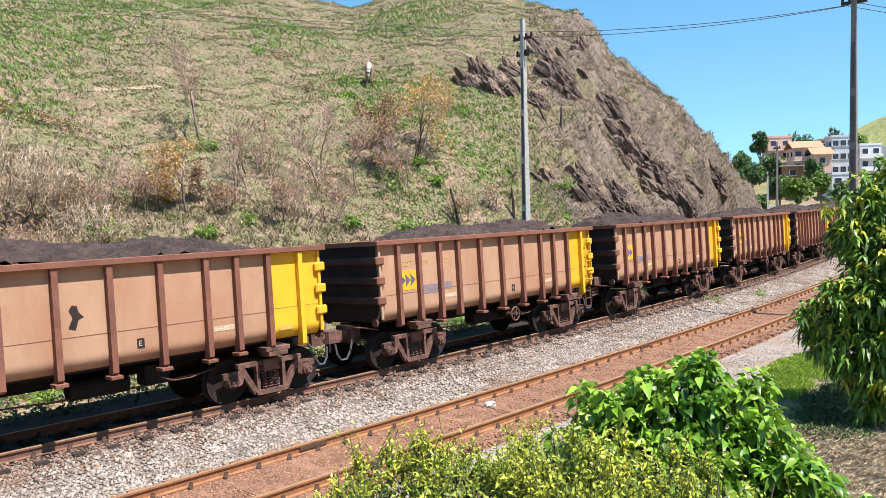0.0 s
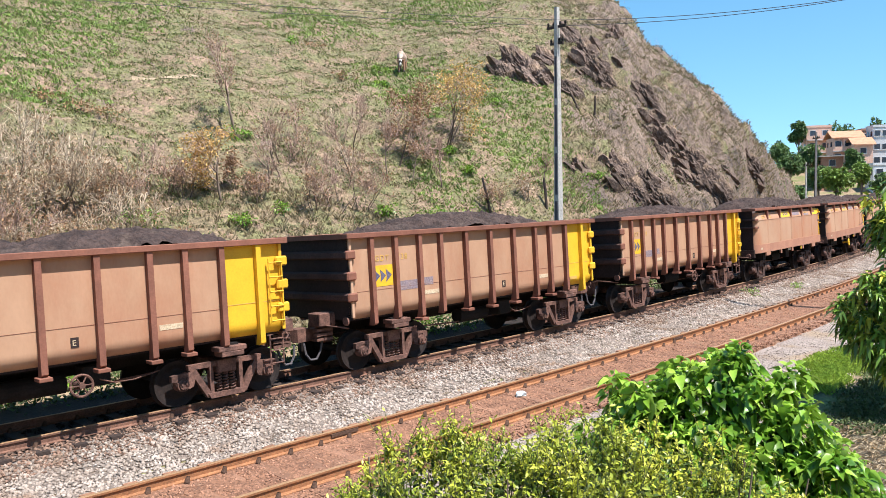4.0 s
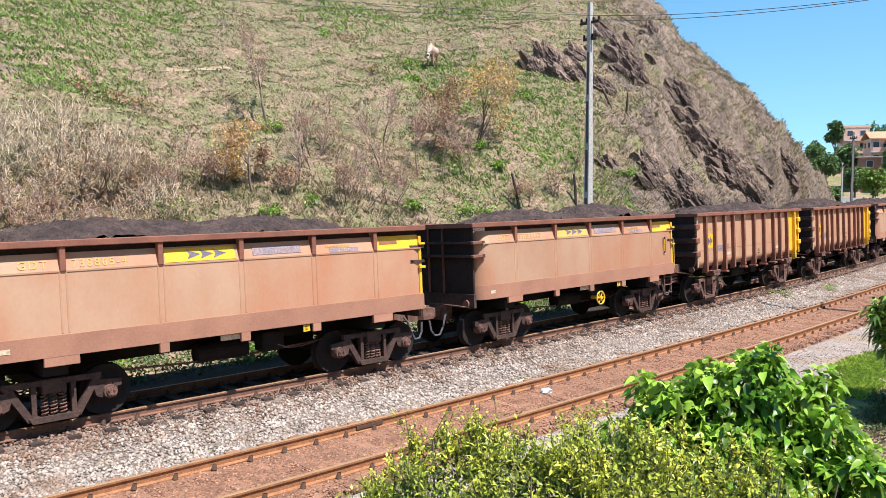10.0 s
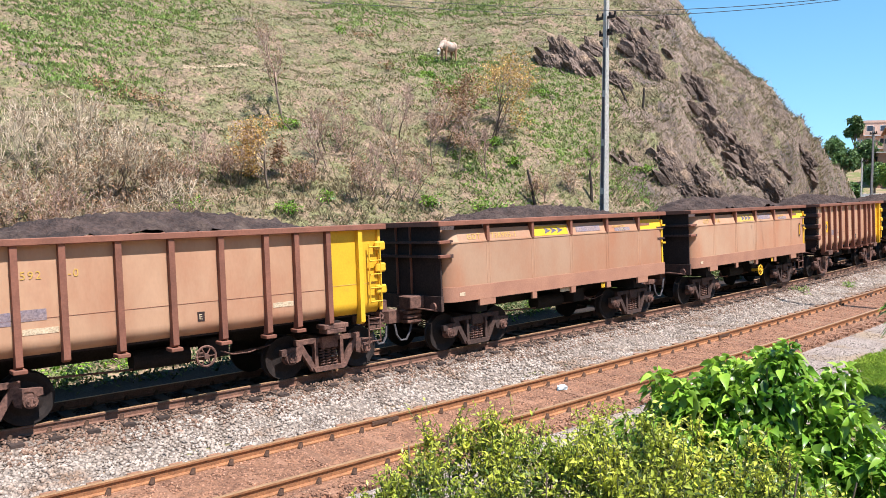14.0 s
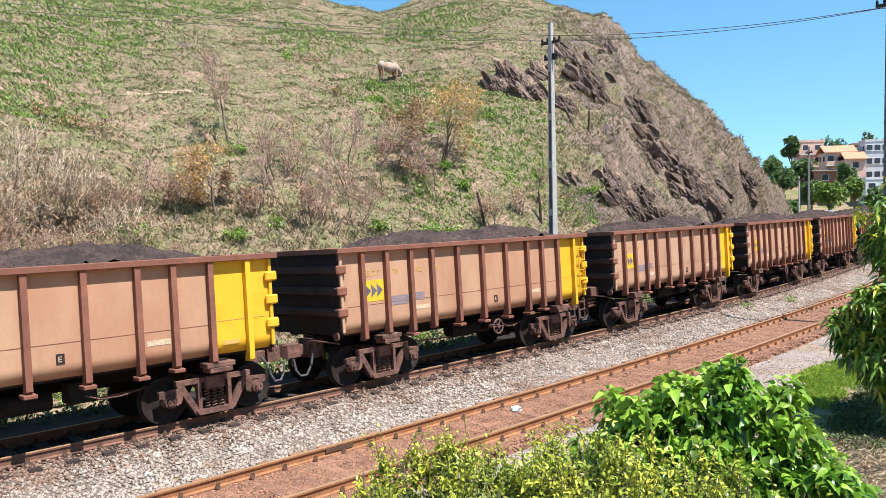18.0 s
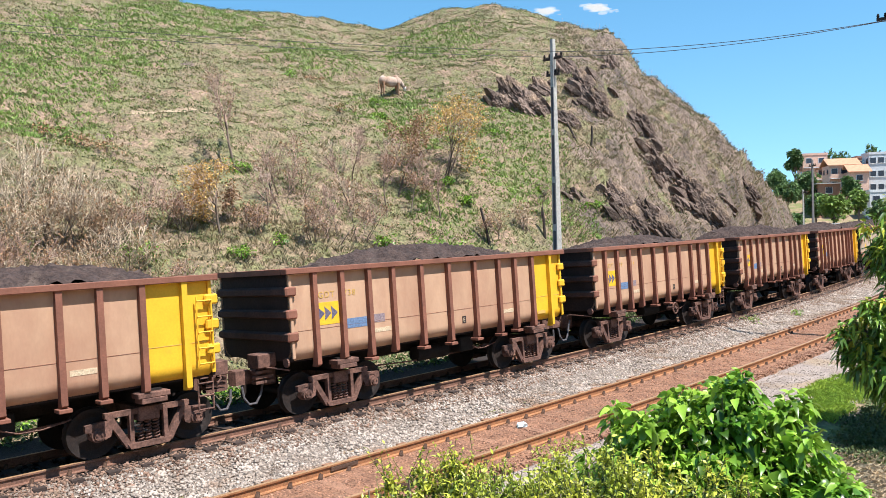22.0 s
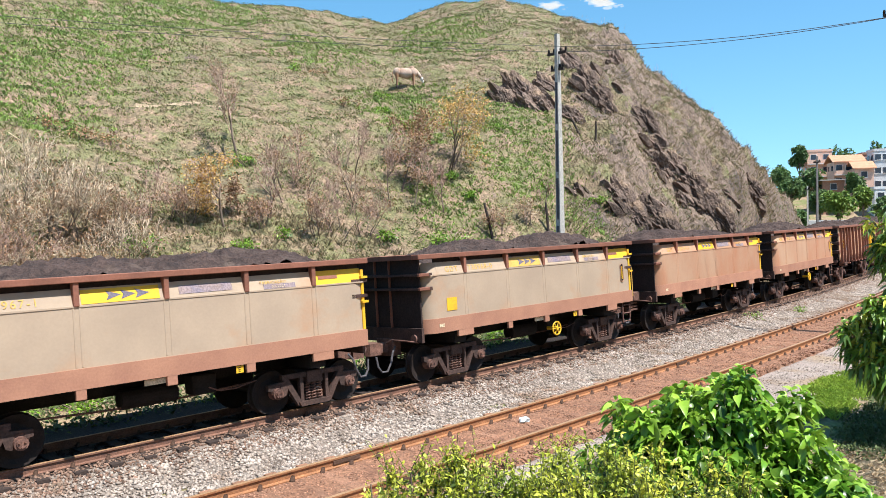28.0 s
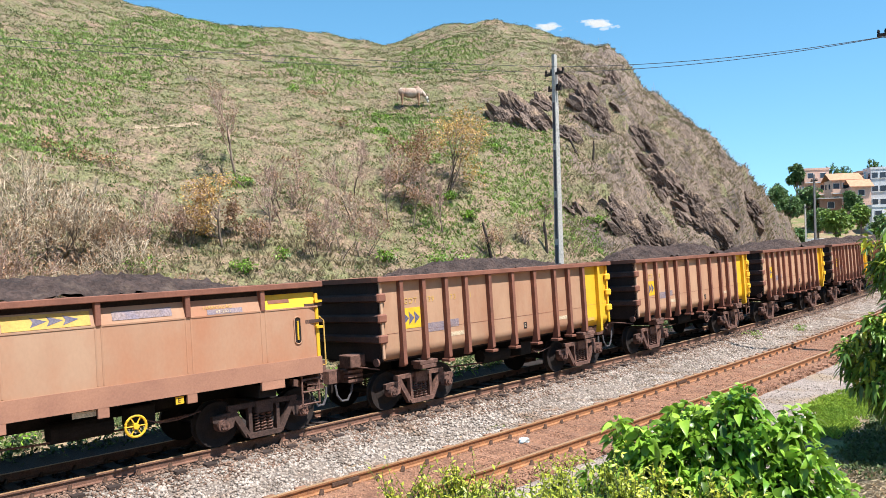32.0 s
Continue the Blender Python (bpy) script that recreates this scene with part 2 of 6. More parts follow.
# darker copy of the hedge leaf: shade of the gaps put into its colour
M["leaf_hedge_shade"] = leaf_mat("shaded_inner_leaf", (0.10, 0.145, 0.028), (0.045, 0.075, 0.015), island=0.5, through=0.25)
M["leaf_dark"] = leaf_mat("dark_glossy_leaf", (0.19, 0.31, 0.045), (0.09, 0.18, 0.025), island=0.55, rough=0.35, through=0.22)
M["leaf_young"] = leaf_mat("young_yellow_leaf", (0.53, 0.52, 0.06), (0.30, 0.36, 0.045), island=0.4, rough=0.4, through=0.3)
M["leaf_bush_young"] = leaf_mat("light_green_leaf", (0.36, 0.54, 0.07), (0.25, 0.42, 0.05), island=0.4, rough=0.38, through=0.35)
M["leaf_tree"] = leaf_mat("tree_leaf", (0.13, 0.21, 0.06), (0.085, 0.15, 0.045), island=0.45, rough=0.6, through=0.2)
M["leaf_orange"] = leaf_mat("orange_leaf", (0.64, 0.41, 0.13), (0.50, 0.31, 0.11), island=0.45, rough=0.7, through=0.4)
M["leaf_russet"] = leaf_mat("russet_leaf", (0.36, 0.20, 0.10), (0.28, 0.16, 0.09), island=0.45, rough=0.8, through=0.2)
M["plaster_white"] = mat("white_plaster", (0.74, 0.73, 0.72), (0.66, 0.65, 0.64), scale=0.6, fine=10.0, bump=0.1)
M["plaster_peach"] = mat("peach_plaster", (0.72, 0.47, 0.36), (0.66, 0.42, 0.32), scale=0.6, fine=10.0, bump=0.1)
M["brick"] = mat("raw_brick", (0.42, 0.22, 0.15), (0.34, 0.18, 0.12), scale=1.5, fine=12.0, bump=0.2)
M["tile"] = mat("clay_roof", (0.52, 0.28, 0.17), (0.44, 0.22, 0.13), scale=1.5, fine=10.0, bump=0.3)
M["glass"] = mat("dark_window", (0.05, 0.06, 0.08), (0.035, 0.045, 0.06), rough=0.15, bump=0.0, spec=0.5)
M["cow_white"] = mat("pale_cow_hide", (0.56, 0.42, 0.34), (0.30, 0.18, 0.12), rough=0.85, scale=1.6, fine=30.0, bump=0.05)
M["cow_brown"] = mat("brown_cow_hide", (0.34, 0.19, 0.115), (0.26, 0.14, 0.085), rough=0.85, scale=2.0, fine=30.0, bump=0.05)
M["cow_dark"] = mat("dark_hoof", (0.05, 0.04, 0.035), (0.07, 0.05, 0.04), rough=0.7, bump=0.0)
M["weed"] = leaf_mat("weed_leaf", (0.105, 0.14, 0.04), (0.07, 0.10, 0.03), island=0.4, rough=0.7, through=0.2)
M["bark_dark"] = mat("dark_old_wood", (0.06, 0.045, 0.038), (0.04, 0.03, 0.026), scale=4.0, fine=30.0)
M["leafstalk"] = mat("green_stem", (0.12, 0.14, 0.05), (0.09, 0.10, 0.04), scale=4.0, fine=30.0, bump=0.0)
M["concrete_dark2"] = mat("shaded_concrete", (0.20, 0.19, 0.185), (0.16, 0.15, 0.145), scale=1.5, fine=30.0, dist=0.01)
M["far_grass"] = mat("far_grass", (0.28, 0.27, 0.09), (0.22, 0.22, 0.08), scale=0.05, fine=0.6, bump=0.5, dist=0.6)
M["plaster_white2"] = mat("grey_plaster", (0.60, 0.60, 0.61), (0.52, 0.52, 0.53), scale=0.6, fine=10.0, bump=0.1)
M["leaf_bright"] = leaf_mat("light_tree_leaf", (0.20, 0.29, 0.05), (0.14, 0.22, 0.04), island=0.45, rough=0.6, through=0.25)
M["cow_pale"] = mat("white_cow_face", (0.66, 0.62, 0.56), (0.58, 0.54, 0.48), rough=0.85, scale=3.0, fine=30.0, bump=0.0)
M["cloud"] = mat("cloud_white", (0.93, 0.95, 0.99), (0.90, 0.92, 0.97), rough=1.0, scale=0.05, fine=0.4, bump=0.0, fine_amount=0.03, spec=0.0)
M["plastic"] = mat("pale_blue_plastic", (0.55, 0.66, 0.68), (0.48, 0.60, 0.64), rough=0.4, bump=0.1)

# wisps let most of the sky through
ct = M["cloud"].node_tree
clear = ct.nodes.new("ShaderNodeBsdfTransparent")
thin = ct.nodes.new("ShaderNodeMixShader")
thin.inputs[0].default_value = 0.16
# the wisps give off their own white, in place of sunlight falling on them
glow = ct.nodes.new("ShaderNodeEmission")
glow.inputs["Color"].default_value, glow.inputs["Strength"].default_value = (0.95, 0.98, 1.0, 1.0), 0.62
ct.links.new(clear.outputs[0], thin.inputs[1]), ct.links.new(glow.outputs[0], thin.inputs[2])
ct.links.new(thin.outputs[0], ct.nodes["Material Output"].inputs["Surface"])


# ---- mesh helpers ----
def part(name, bm, material, parent=None, label="", smooth=False):
    """Links a bmesh as one mesh object, under a thing or a part."""
    me = bpy.data.meshes.new(name)
    bm.to_mesh(me)
    bm.free()
    me.materials.append(material)
    if smooth:
        me.polygons.foreach_set("use_smooth", [True] * len(me.polygons))
        me.set_sharp_from_angle(angle=radians(35))
    ob = new(name, me)
    ob.parent = parent
    if label:
        ob["label"] = label
    return ob


def raw(name, verts, faces, material, parent=None):
    """Links plain vertex and face arrays (all faces with the same number of corners) as one mesh object."""
    verts, faces = np.asarray(verts, dtype=np.float32), np.asarray(faces, dtype=np.int32)
    me = bpy.data.meshes.new(name)
    k = faces.shape[1]
    me.vertices.add(len(verts)), me.loops.add(faces.size), me.polygons.add(len(faces))
    me.vertices.foreach_set("co", verts.ravel())
    me.loops.foreach_set("vertex_index", faces.ravel())
    me.polygons.foreach_set("loop_start", np.arange(0, faces.size, k, dtype=np.int32))
    me.polygons.foreach_set("loop_total", np.full(len(faces), k, dtype=np.int32))
    me.update(calc_edges=True)
    me.materials.append(material)
    ob = new(name, me)
    ob.parent = parent
    return ob


def box(bm, x0, x1, y0, y1, z0, z1, bevel=0.0):
    vs = [bm.verts.new((x, y, z)) for x in (x0, x1) for y in (y0, y1) for z in (z0, z1)]
    fs = [bm.faces.new([vs[i] for i in q]) for q in ((0, 1, 3, 2), (4, 6, 7, 5), (0, 4, 5, 1), (2, 3, 7, 6), (0, 2, 6, 4), (1, 5, 7, 3))]
    if bevel:
        es = {e for f in fs for e in f.edges}
        bmesh.ops.bevel(bm, geom=list(es), offset=bevel, segments=1, affect="EDGES")
    return bm


def boxes(*specs, bevel=0.0):
    bm = bmesh.new()
    for s in specs:
        b2 = bmesh.new()
        box(b2, *s, bevel=bevel)
        me = bpy.data.meshes.new("tmp")
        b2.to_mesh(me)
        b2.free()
        bm.from_mesh(me)
        bpy.data.meshes.remove(me)
    return bm


def rod(bm, a, b, r0, r1=None, seg=8, caps=True):
    """A tapered round bar from a to b."""
    a, b = Vector(a), Vector(b)
    r1 = r0 if r1 is None else r1
    q = (b - a).to_track_quat("Z", "Y")
    rings = []
    for c, r in ((a, r0), (b, r1)):
        rings.append([bm.verts.new(c + q @ Vector((r * math.cos(2 * math.pi * i / seg), r * math.sin(2 * math.pi * i / seg), 0))) for i in range(seg)])
    for i in range(seg):
        j = (i + 1) % seg
        bm.faces.new((rings[0][i], rings[0][j], rings[1][j], rings[1][i]))
    if caps:
        bm.faces.new(rings[0][::-1]), bm.faces.new(rings[1])
    return bm


def tube(bm, pts, r, seg=6):
    """A round bar bent along a line of points, in one piece."""
    pts = [Vector(p) for p in pts]
    rings, up = [], Vector((0.31, 0.17, 0.94))
    for i, p in enumerate(pts):
        d = (pts[min(i + 1, len(pts) - 1)] - pts[max(i - 1, 0)]).normalized()
        u = d.cross(up)
        if u.length < 0.05:
            u = d.cross(Vector((1, 0, 0)))
        u.normalize()
        w = d.cross(u)
        rings.append([bm.verts.new(p + (u * math.cos(2 * math.pi * k / seg) + w * math.sin(2 * math.pi * k / seg)) * r) for k in range(seg)])
    for a, b in zip(rings, rings[1:]):
        for k in range(seg):
            bm.faces.new((a[k], a[(k + 1) % seg], b[(k + 1) % seg], b[k]))
    bm.faces.new(rings[0][::-1]), bm.faces.new(rings[-1])
    return bm


def extrude(bm, outline, axis, lo, hi):
    """A prism: outline in the two other axes, pulled along axis ('x', 'y' or 'z') from lo to hi."""
    def p(u, v, w):
        return {"x": (w, u, v), "y": (u, w, v), "z": (u, v, w)}[axis]
    a = [bm.verts.new(p(u, v, lo)) for u, v in outline]
    b = [bm.verts.new(p(u, v, hi)) for u, v in outline]
    k = len(outline)
    for i in range(k):
        bm.faces.new((a[i], a[(i + 1) % k], b[(i + 1) % k], b[i]))
    bm.faces.new(a[::-1]), bm.faces.new(b)
    bmesh.ops.recalc_face_normals(bm, faces=bm.faces)
    return bm


def empty(name, m=None):
    ob = new(name)
    if m is not None:
        ob.matrix_world = m
    return ob


# ---- the lie of the land: a railway on a long left-hand curve, a hill beyond ----
RADIUS, ARC_END = 297.04, 75.0        # of the loaded track's centre line
Y0 = 15.574                           # the centre line's distance from the camera, square to it
CANT = 3.0                            # degrees by which the loaded track leans into its curve
SIDE = -4.83                          # the empty track's centre, from the loaded one


def way(s, o=0.0, z=0.0):
    """The point s metres along the loaded track and o metres beyond its centre line, and the heading there in radians."""
    c = min(max(s, 0.0), ARC_END)
    th = c / (RADIUS + 0.8)
    x, y = (RADIUS - o) * math.sin(th), Y0 + RADIUS - (RADIUS - o) * math.cos(th)
    return x + (s - c) * math.cos(th), y + (s - c) * math.sin(th), z, th


def canted():
    """The lean of the loaded track, about its near rail."""
    return Matrix.Translation((0, -0.8, 0)) @ Matrix.Rotation(radians(-CANT), 4, "X") @ Matrix.Translation((0, 0.8, 0))


def smooth01(v):
    v = np.clip(v, 0, 1)
    return v * v * (3 - 2 * v)


def lumps(x, y, size, seed=0):
    """Cheap smooth noise, about -1 to 1."""
    k = 2 * np.pi / size
    out = 0
    for i, (a, f) in enumerate(((0.3, 1.0), (1.7, 1.31), (2.9, 0.77), (4.1, 1.9), (5.3, 2.6))):
        out = out + np.sin(k * f * (x * math.cos(a) + y * math.sin(a)) + 1.7 * seed + 2.3 * i + np.sin(k * 0.6 * (y * math.cos(a) - x * math.sin(a)) + i)) / (1 + 0.5 * i)
    return out / 2.2


# the ridge: bearing from +y towards +x in degrees, distance, height
RIDGE = np.array([(-25, 80, 30), (0, 74, 29), (13.6, 76, 28.2), (19.8, 74, 25.4), (25.2, 70, 23.1), (31.3, 70, 22.6), (38.5, 72, 21.9), (43.4, 72, 23.3),
                  (46.7, 70, 23.1), (49.9, 68, 21.4), (53.0, 66, 19.5), (55.4, 64, 17.6), (57.6, 63, 14.4), (60.2, 62, 12.2),
                  (62.3, 61, 9.8), (65.1, 59, 6.3), (66.8, 58, 3.0), (68.5, 57, -1.0)])


def foot(az):
    """Distance of the hill's foot on a bearing (radians): a line beyond the railway."""
    s, c = np.sin(az), np.cos(az)
    o = 5.2
    r = RADIUS - o
    yc = Y0 + RADIUS
    b = yc * c
    return b - np.sqrt(np.maximum(b * b - (yc * yc - r * r), 1.0))


def shelf(x, y, z):
    """Cattle terraces along the contours: 1 on a tread's edge, -1 at its back."""
    return np.sin(2 * np.pi * (z + 0.5 * lumps(x, y, 7.0, 81)) / 0.62)


def hill_z(x, y):
    """Height of the hill's surface (below the plain where there is no hill)."""
    az, d = np.arctan2(x, y), np.hypot(x, y)
    deg = np.degrees(az)
    dr, zr = np.interp(deg, RIDGE[:, 0], RIDGE[:, 1]), np.interp(deg, RIDGE[:, 0], RIDGE[:, 2])
    df = foot(az)
    t = (d - df) / np.maximum(dr - df, 6.0)
    up = 1 - np.power(np.maximum(1 - np.clip(t, 0, 1), 0), 1.22)
    z = -0.6 + (zr + 0.6) * up
    z = z - np.maximum(t - 1, 0) ** 2 * 30 * np.maximum(dr - df, 6.0) / 35
    edge = smooth01(t * 4) * smooth01((1.25 - t) * 5)
    steep = smooth01((deg - 50) / 6)
    z = z + edge * (1 - steep) * 0.07 * shelf(x, y, z) * np.clip(0.6 + lumps(x, y, 6.0, 82), 0, 1.3)
    z = z + edge * (0.35 * lumps(x, y, 9.0, 1) + 0.14 * lumps(x, y, 3.1, 2) + 0.05 * lumps(x, y, 1.2, 9) + steep * (0.6 * lumps(x, y, 5.0, 3) + 0.32 * lumps(x * 1.7, y * 0.6, 2.2, 4) + 0.13 * lumps(x * 0.5, y * 1.6, 1.6, 5)))
    return np.where((t < 0) | (deg < -25) | (deg > 68.4), -0.9, z)


def ground_z(x, y):
    """The plain, with the bank on which the camera stands and an added, unseen slope behind it."""
    d = np.hypot(x, y + 1.5)
    rise = smooth01((-10.0 - y) / 34.0) * 24.0      # unseen slope added behind the camera, to cut the low sky's fill light
    return -0.42 + 2.75 * smooth01((8.0 - d) / 6.0) + rise


def at_hill(bearing, distance, sink=0.0):
    x, y = distance * math.sin(radians(bearing)), distance * math.cos(radians(bearing))
    return Vector((x, y, float(hill_z(np.array(x), np.array(y))) - sink))


# the ground: one sheet to the horizon
def polar_sheet(name, azs, ds, fz, material, wrap=False, cx=0.0):
    a, d = np.meshgrid(azs, ds, indexing="ij")
    x, y = cx + d * np.sin(a), d * np.cos(a)
    v = np.stack([x, y, fz(x, y)], -1).reshape(-1, 3)
    na, nd = a.shape
    i, j = np.meshgrid(np.arange(na if wrap else na - 1), np.arange(nd - 1), indexing="ij")
    i2 = (i + 1) % na
    f = np.stack([i * nd + j, i * nd + j + 1, i2 * nd + j + 1, i2 * nd + j], -1).reshape(-1, 4)
    ob = raw(name, v, f[:, ::-1], material)
    ob.data.polygons.foreach_set("use_smooth", [True] * len(ob.data.polygons))
    return ob


ground = polar_sheet("ground", np.radians(np.arange(0, 360, 2.0)), np.concatenate([[0.0], np.linspace(0.8, 12, 18), np.geomspace(14, 3000, 36)]), ground_z, M["soil"], wrap=True, cx=0.4)
tagged(ground, "dry bare soil around the railway, running to the horizon", "ground", kind="structure")
hill = polar_sheet("hill_ground", np.radians(np.arange(-25, 68.41, 0.22)), np.concatenate([np.linspace(18, 90, 320), np.linspace(91, 130, 20)]), hill_z, M["hill"])
hill.data.materials.append(M["rock_soil"])
fc = np.zeros(len(hill.data.polygons) * 3, dtype=np.float32)
hill.data.polygons.foreach_get("center", fc)
fc = fc.reshape(-1, 3)
stony = smooth01((np.degrees(np.arctan2(fc[:, 0], fc[:, 1])) - 50.0) / 5) * 1.5 - 0.75 + 0.8 * lumps(fc[:, 0], fc[:, 1], 4.5, 71) + 0.4 * lumps(fc[:, 0], fc[:, 2] + fc[:, 1], 1.6, 72)
hill.data.polygons.foreach_set("material_index", (stony > 0.15).astype(np.int32))
tagged(hill, "steep hillside of dry grass and bare tan soil above the railway", "hill", kind="structure")


# ---- railway ----
def strip(name, offsets, s0, s1, step, material, rough=0.0):
    """A long sheet that follows the track; offsets: (o, z) across it."""
    ss = np.arange(s0, s1 + step, step)
    v, f = [], []
    for s in ss:
        for o, z in offsets:
            x, y, _, _ = way(s, o)
            v.append((x, y, z + (rough * float(lumps(np.array(x), np.array(y), 0.9, 7)) if rough else 0)))
    k = len(offsets)
    for i in range(len(ss) - 1):
        for j in range(k - 1):
            f.append((i * k + j, (i + 1) * k + j, (i + 1) * k + j + 1, i * k + j + 1))
    return raw(name, v, f, material)


tagged(strip("ballast_bed", [(-3.7, -0.33), (-3.4, -0.37), (-2.8, -0.42), (-2.0, -0.34), (-1.5, -0.21), (-1.2, -0.16)], -40, 300, 0.5, M["ballast"], 0.02),
       "pale crushed stone ballast between the two tracks", "ballast", kind="structure")
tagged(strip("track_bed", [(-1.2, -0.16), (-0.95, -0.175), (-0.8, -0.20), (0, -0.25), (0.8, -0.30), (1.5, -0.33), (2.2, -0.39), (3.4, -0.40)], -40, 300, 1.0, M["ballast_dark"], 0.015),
       "rust-stained ballast under the loaded track, darkened for the wagons' shade", "ballast", kind="structure")
tagged(strip("side_track_bed", [(-6.3, -0.40), (-6.05, -0.31), (-5.85, -0.285), (-5.5, -0.292), (-5.1, -0.297), (-4.83, -0.294), (-4.4, -0.297), (-4.1, -0.292), (-3.95, -0.285), (-3.7, -0.33)], -40, 300, 0.25, M["ballast_red"], 0.014),
       "rust-brown ballast bed of the empty track", "ballast", kind="structure")
tagged(strip("gravel_path", [(-9.0, -0.41), (-8.6, -0.40), (-8.0, -0.395), (-7.0, -0.385), (-6.4, -0.38), (-6.15, -0.375)], 3, 120, 0.5, M["gravel"], 0.01),
       "grey gravel strip beside the empty track", "gravel", kind="structure")

RAIL = [(-0.07, -0.17), (0.07, -0.17), (0.07, -0.155), (0.012, -0.14), (0.012, -0.045), (0.036, -0.035), (0.036, -0.004), (0.028, 0.0),
        (-0.028, 0.0), (-0.036, -0.004), (-0.036, -0.035), (-0.012, -0.045), (-0.012, -0.14), (-0.07, -0.155)]


def rail(name, o, top, parent, s0=-40.0, s1=300.0):
    ss = np.concatenate([np.arange(s0, 0, 4.0), np.arange(0, 80, 2.0), np.arange(80, s1 + 1, 10.0)])
    bm = bmesh.new()
    rings = []
    for s in ss:
        ring = []
        for u, z in RAIL:
            x, y, _, _ = way(s, o + u)
            ring.append(bm.verts.new((x, y, z + top)))
        rings.append(ring)
    k = len(RAIL)
    for a, b in zip(rings, rings[1:]):
        for i in range(k):
            f = bm.faces.new((a[i], b[i], b[(i + 1) % k], a[(i + 1) % k]))
            f.material_index = 1 if 6 <= i <= 8 else 0
    ob = part(name, bm, M["rail"] if o < -3 else M["rail_dark"], parent)
    ob.data.materials.append(M["rail_head"])
    return ob


tracks = []
for label, o, top in (("rusty broad-gauge track carrying the loaded ore train", 0.0, 0.0), ("empty rusty broad-gauge track on red-brown ballast", SIDE, -0.12)):
    tr = empty("railway_track")
    tagged(tr, label, "railway track", kind="structure")
    tracks.append((tr, o, top))
    rail("rail", o - 0.8, top, tr)
    rail("rail", o + 0.8, top - (1.6 * math.sin(radians(CANT)) if top == 0.0 else 0.0), tr)


# ---- the ore train: open wagons of two kinds, each 11.2 m from coupler to coupler ----
PITCH, LEAD = 11.2, 16.94
SMOOTH = {6, 7, 8, 9, 12, 13, 22, 23, 24, 25}
TIMES = [float(t) for t in range(0, 33)]


def gone(t):
    """Metres that the train has run by the time t: a slowly easing 8.87 m/s."""
    return 8.87 * t - 0.0028 * t * t


def wagon_pose(k, t):
    s = LEAD + PITCH * (k - 1) - gone(t)
    a, b = way(s - 3.4), way(s + 3.4)
    th = math.atan2(b[1] - a[1], b[0] - a[0])
    return Matrix.Translation(((a[0] + b[0]) / 2, (a[1] + b[1]) / 2, 0)) @ Matrix.Rotation(th, 4, "Z") @ canted()


def spun(profile, seg=28):
    """A body of revolution about the y axis; profile: (radius, y)."""
    bm = bmesh.new()
    rings = [[bm.verts.new((r * math.cos(2 * math.pi * i / seg), y, r * math.sin(2 * math.pi * i / seg))) for i in range(seg)] for r, y in profile]
    for a, b in zip(rings, rings[1:]):
        for i in range(seg):
            bm.faces.new((a[i], a[(i + 1) % seg], b[(i + 1) % seg], b[i]))
    bm.faces.new(rings[0]), bm.faces.new(rings[-1][::-1])
    bmesh.ops.recalc_face_normals(bm, faces=bm.faces)
    return bm


def heap_mesh(seed):
    """Heaped ore: two or three poured cones run together, level with the rim at its foot."""
    rnd = random.Random(seed)
    nx, ny = 96, 30
    two = rnd.random() < 0.7
    cones = [(rnd.uniform(-2.3, -1.5), rnd.uniform(0.36, 0.62), rnd.uniform(2.4, 2.9)), (rnd.uniform(1.0, 1.9), rnd.uniform(0.32, 0.58), rnd.uniform(2.3, 2.8))] if two else [(rnd.uniform(-0.6, 0.2), rnd.uniform(0.42, 0.60), 4.0)]
    x, y = np.meshgrid(np.linspace(-4.62, 4.62, nx), np.linspace(-1.27, 1.27, ny), indexing="ij")
    z = np.full_like(x, -0.16)
    for cx, h, ln in cones:
        d = np.sqrt(((x - cx) / ln) ** 2 + (y / 1.5) ** 2)
        z = np.logaddexp(z * 9, (h * 1.05 * (1 - d ** 2.0)) * 9) / 9
    e = np.minimum(smooth01((4.6 - np.abs(x)) / 0.9), 1)
    z = z + 0.045 * lumps(x, y, 1.1, seed) + 0.045 * lumps(x, y, 0.42, seed + 3)
    z += np.random.RandomState(seed).uniform(-0.04, 0.04, z.shape)
    z = z * e + (e - 1) * 0.3 + 3.06
    v = np.stack([x, y, z], -1).reshape(-1, 3)
    i, j = np.meshgrid(np.arange(nx - 1), np.arange(ny - 1), indexing="ij")
    f = np.stack([i * ny + j, (i + 1) * ny + j, (i + 1) * ny + j + 1, i * ny + j + 1], -1).reshape(-1, 4)
    ob = raw("ore_load", v, f, M["coal"])
    me = ob.data
    bpy.data.objects.remove(ob)
    return me


HEAPS = [heap_mesh(i + 1) for i in range(7)]


def wheelset_bm():
    bm = bmesh.new()
    for side in (-1, 1):
        b2 = spun([(0.07, 0.86 * side), (0.10, 0.85 * side), (0.11, 0.84 * side), (0.30, 0.815 * side), (0.39, 0.85 * side), (0.455, 0.86 * side),
                   (0.46, 0.74 * side), (0.485, 0.72 * side), (0.485, 0.70 * side), (0.40, 0.71 * side), (0.12, 0.73 * side), (0.08, 0.70 * side)], 22)
        me = bpy.data.meshes.new("tmp")
        b2.to_mesh(me), b2.free(), bm.from_mesh(me), bpy.data.meshes.remove(me)
    rod(bm, (0, -0.72, 0), (0, 0.72, 0), 0.075, seg=10)
    return bm


WHEELSETS = []


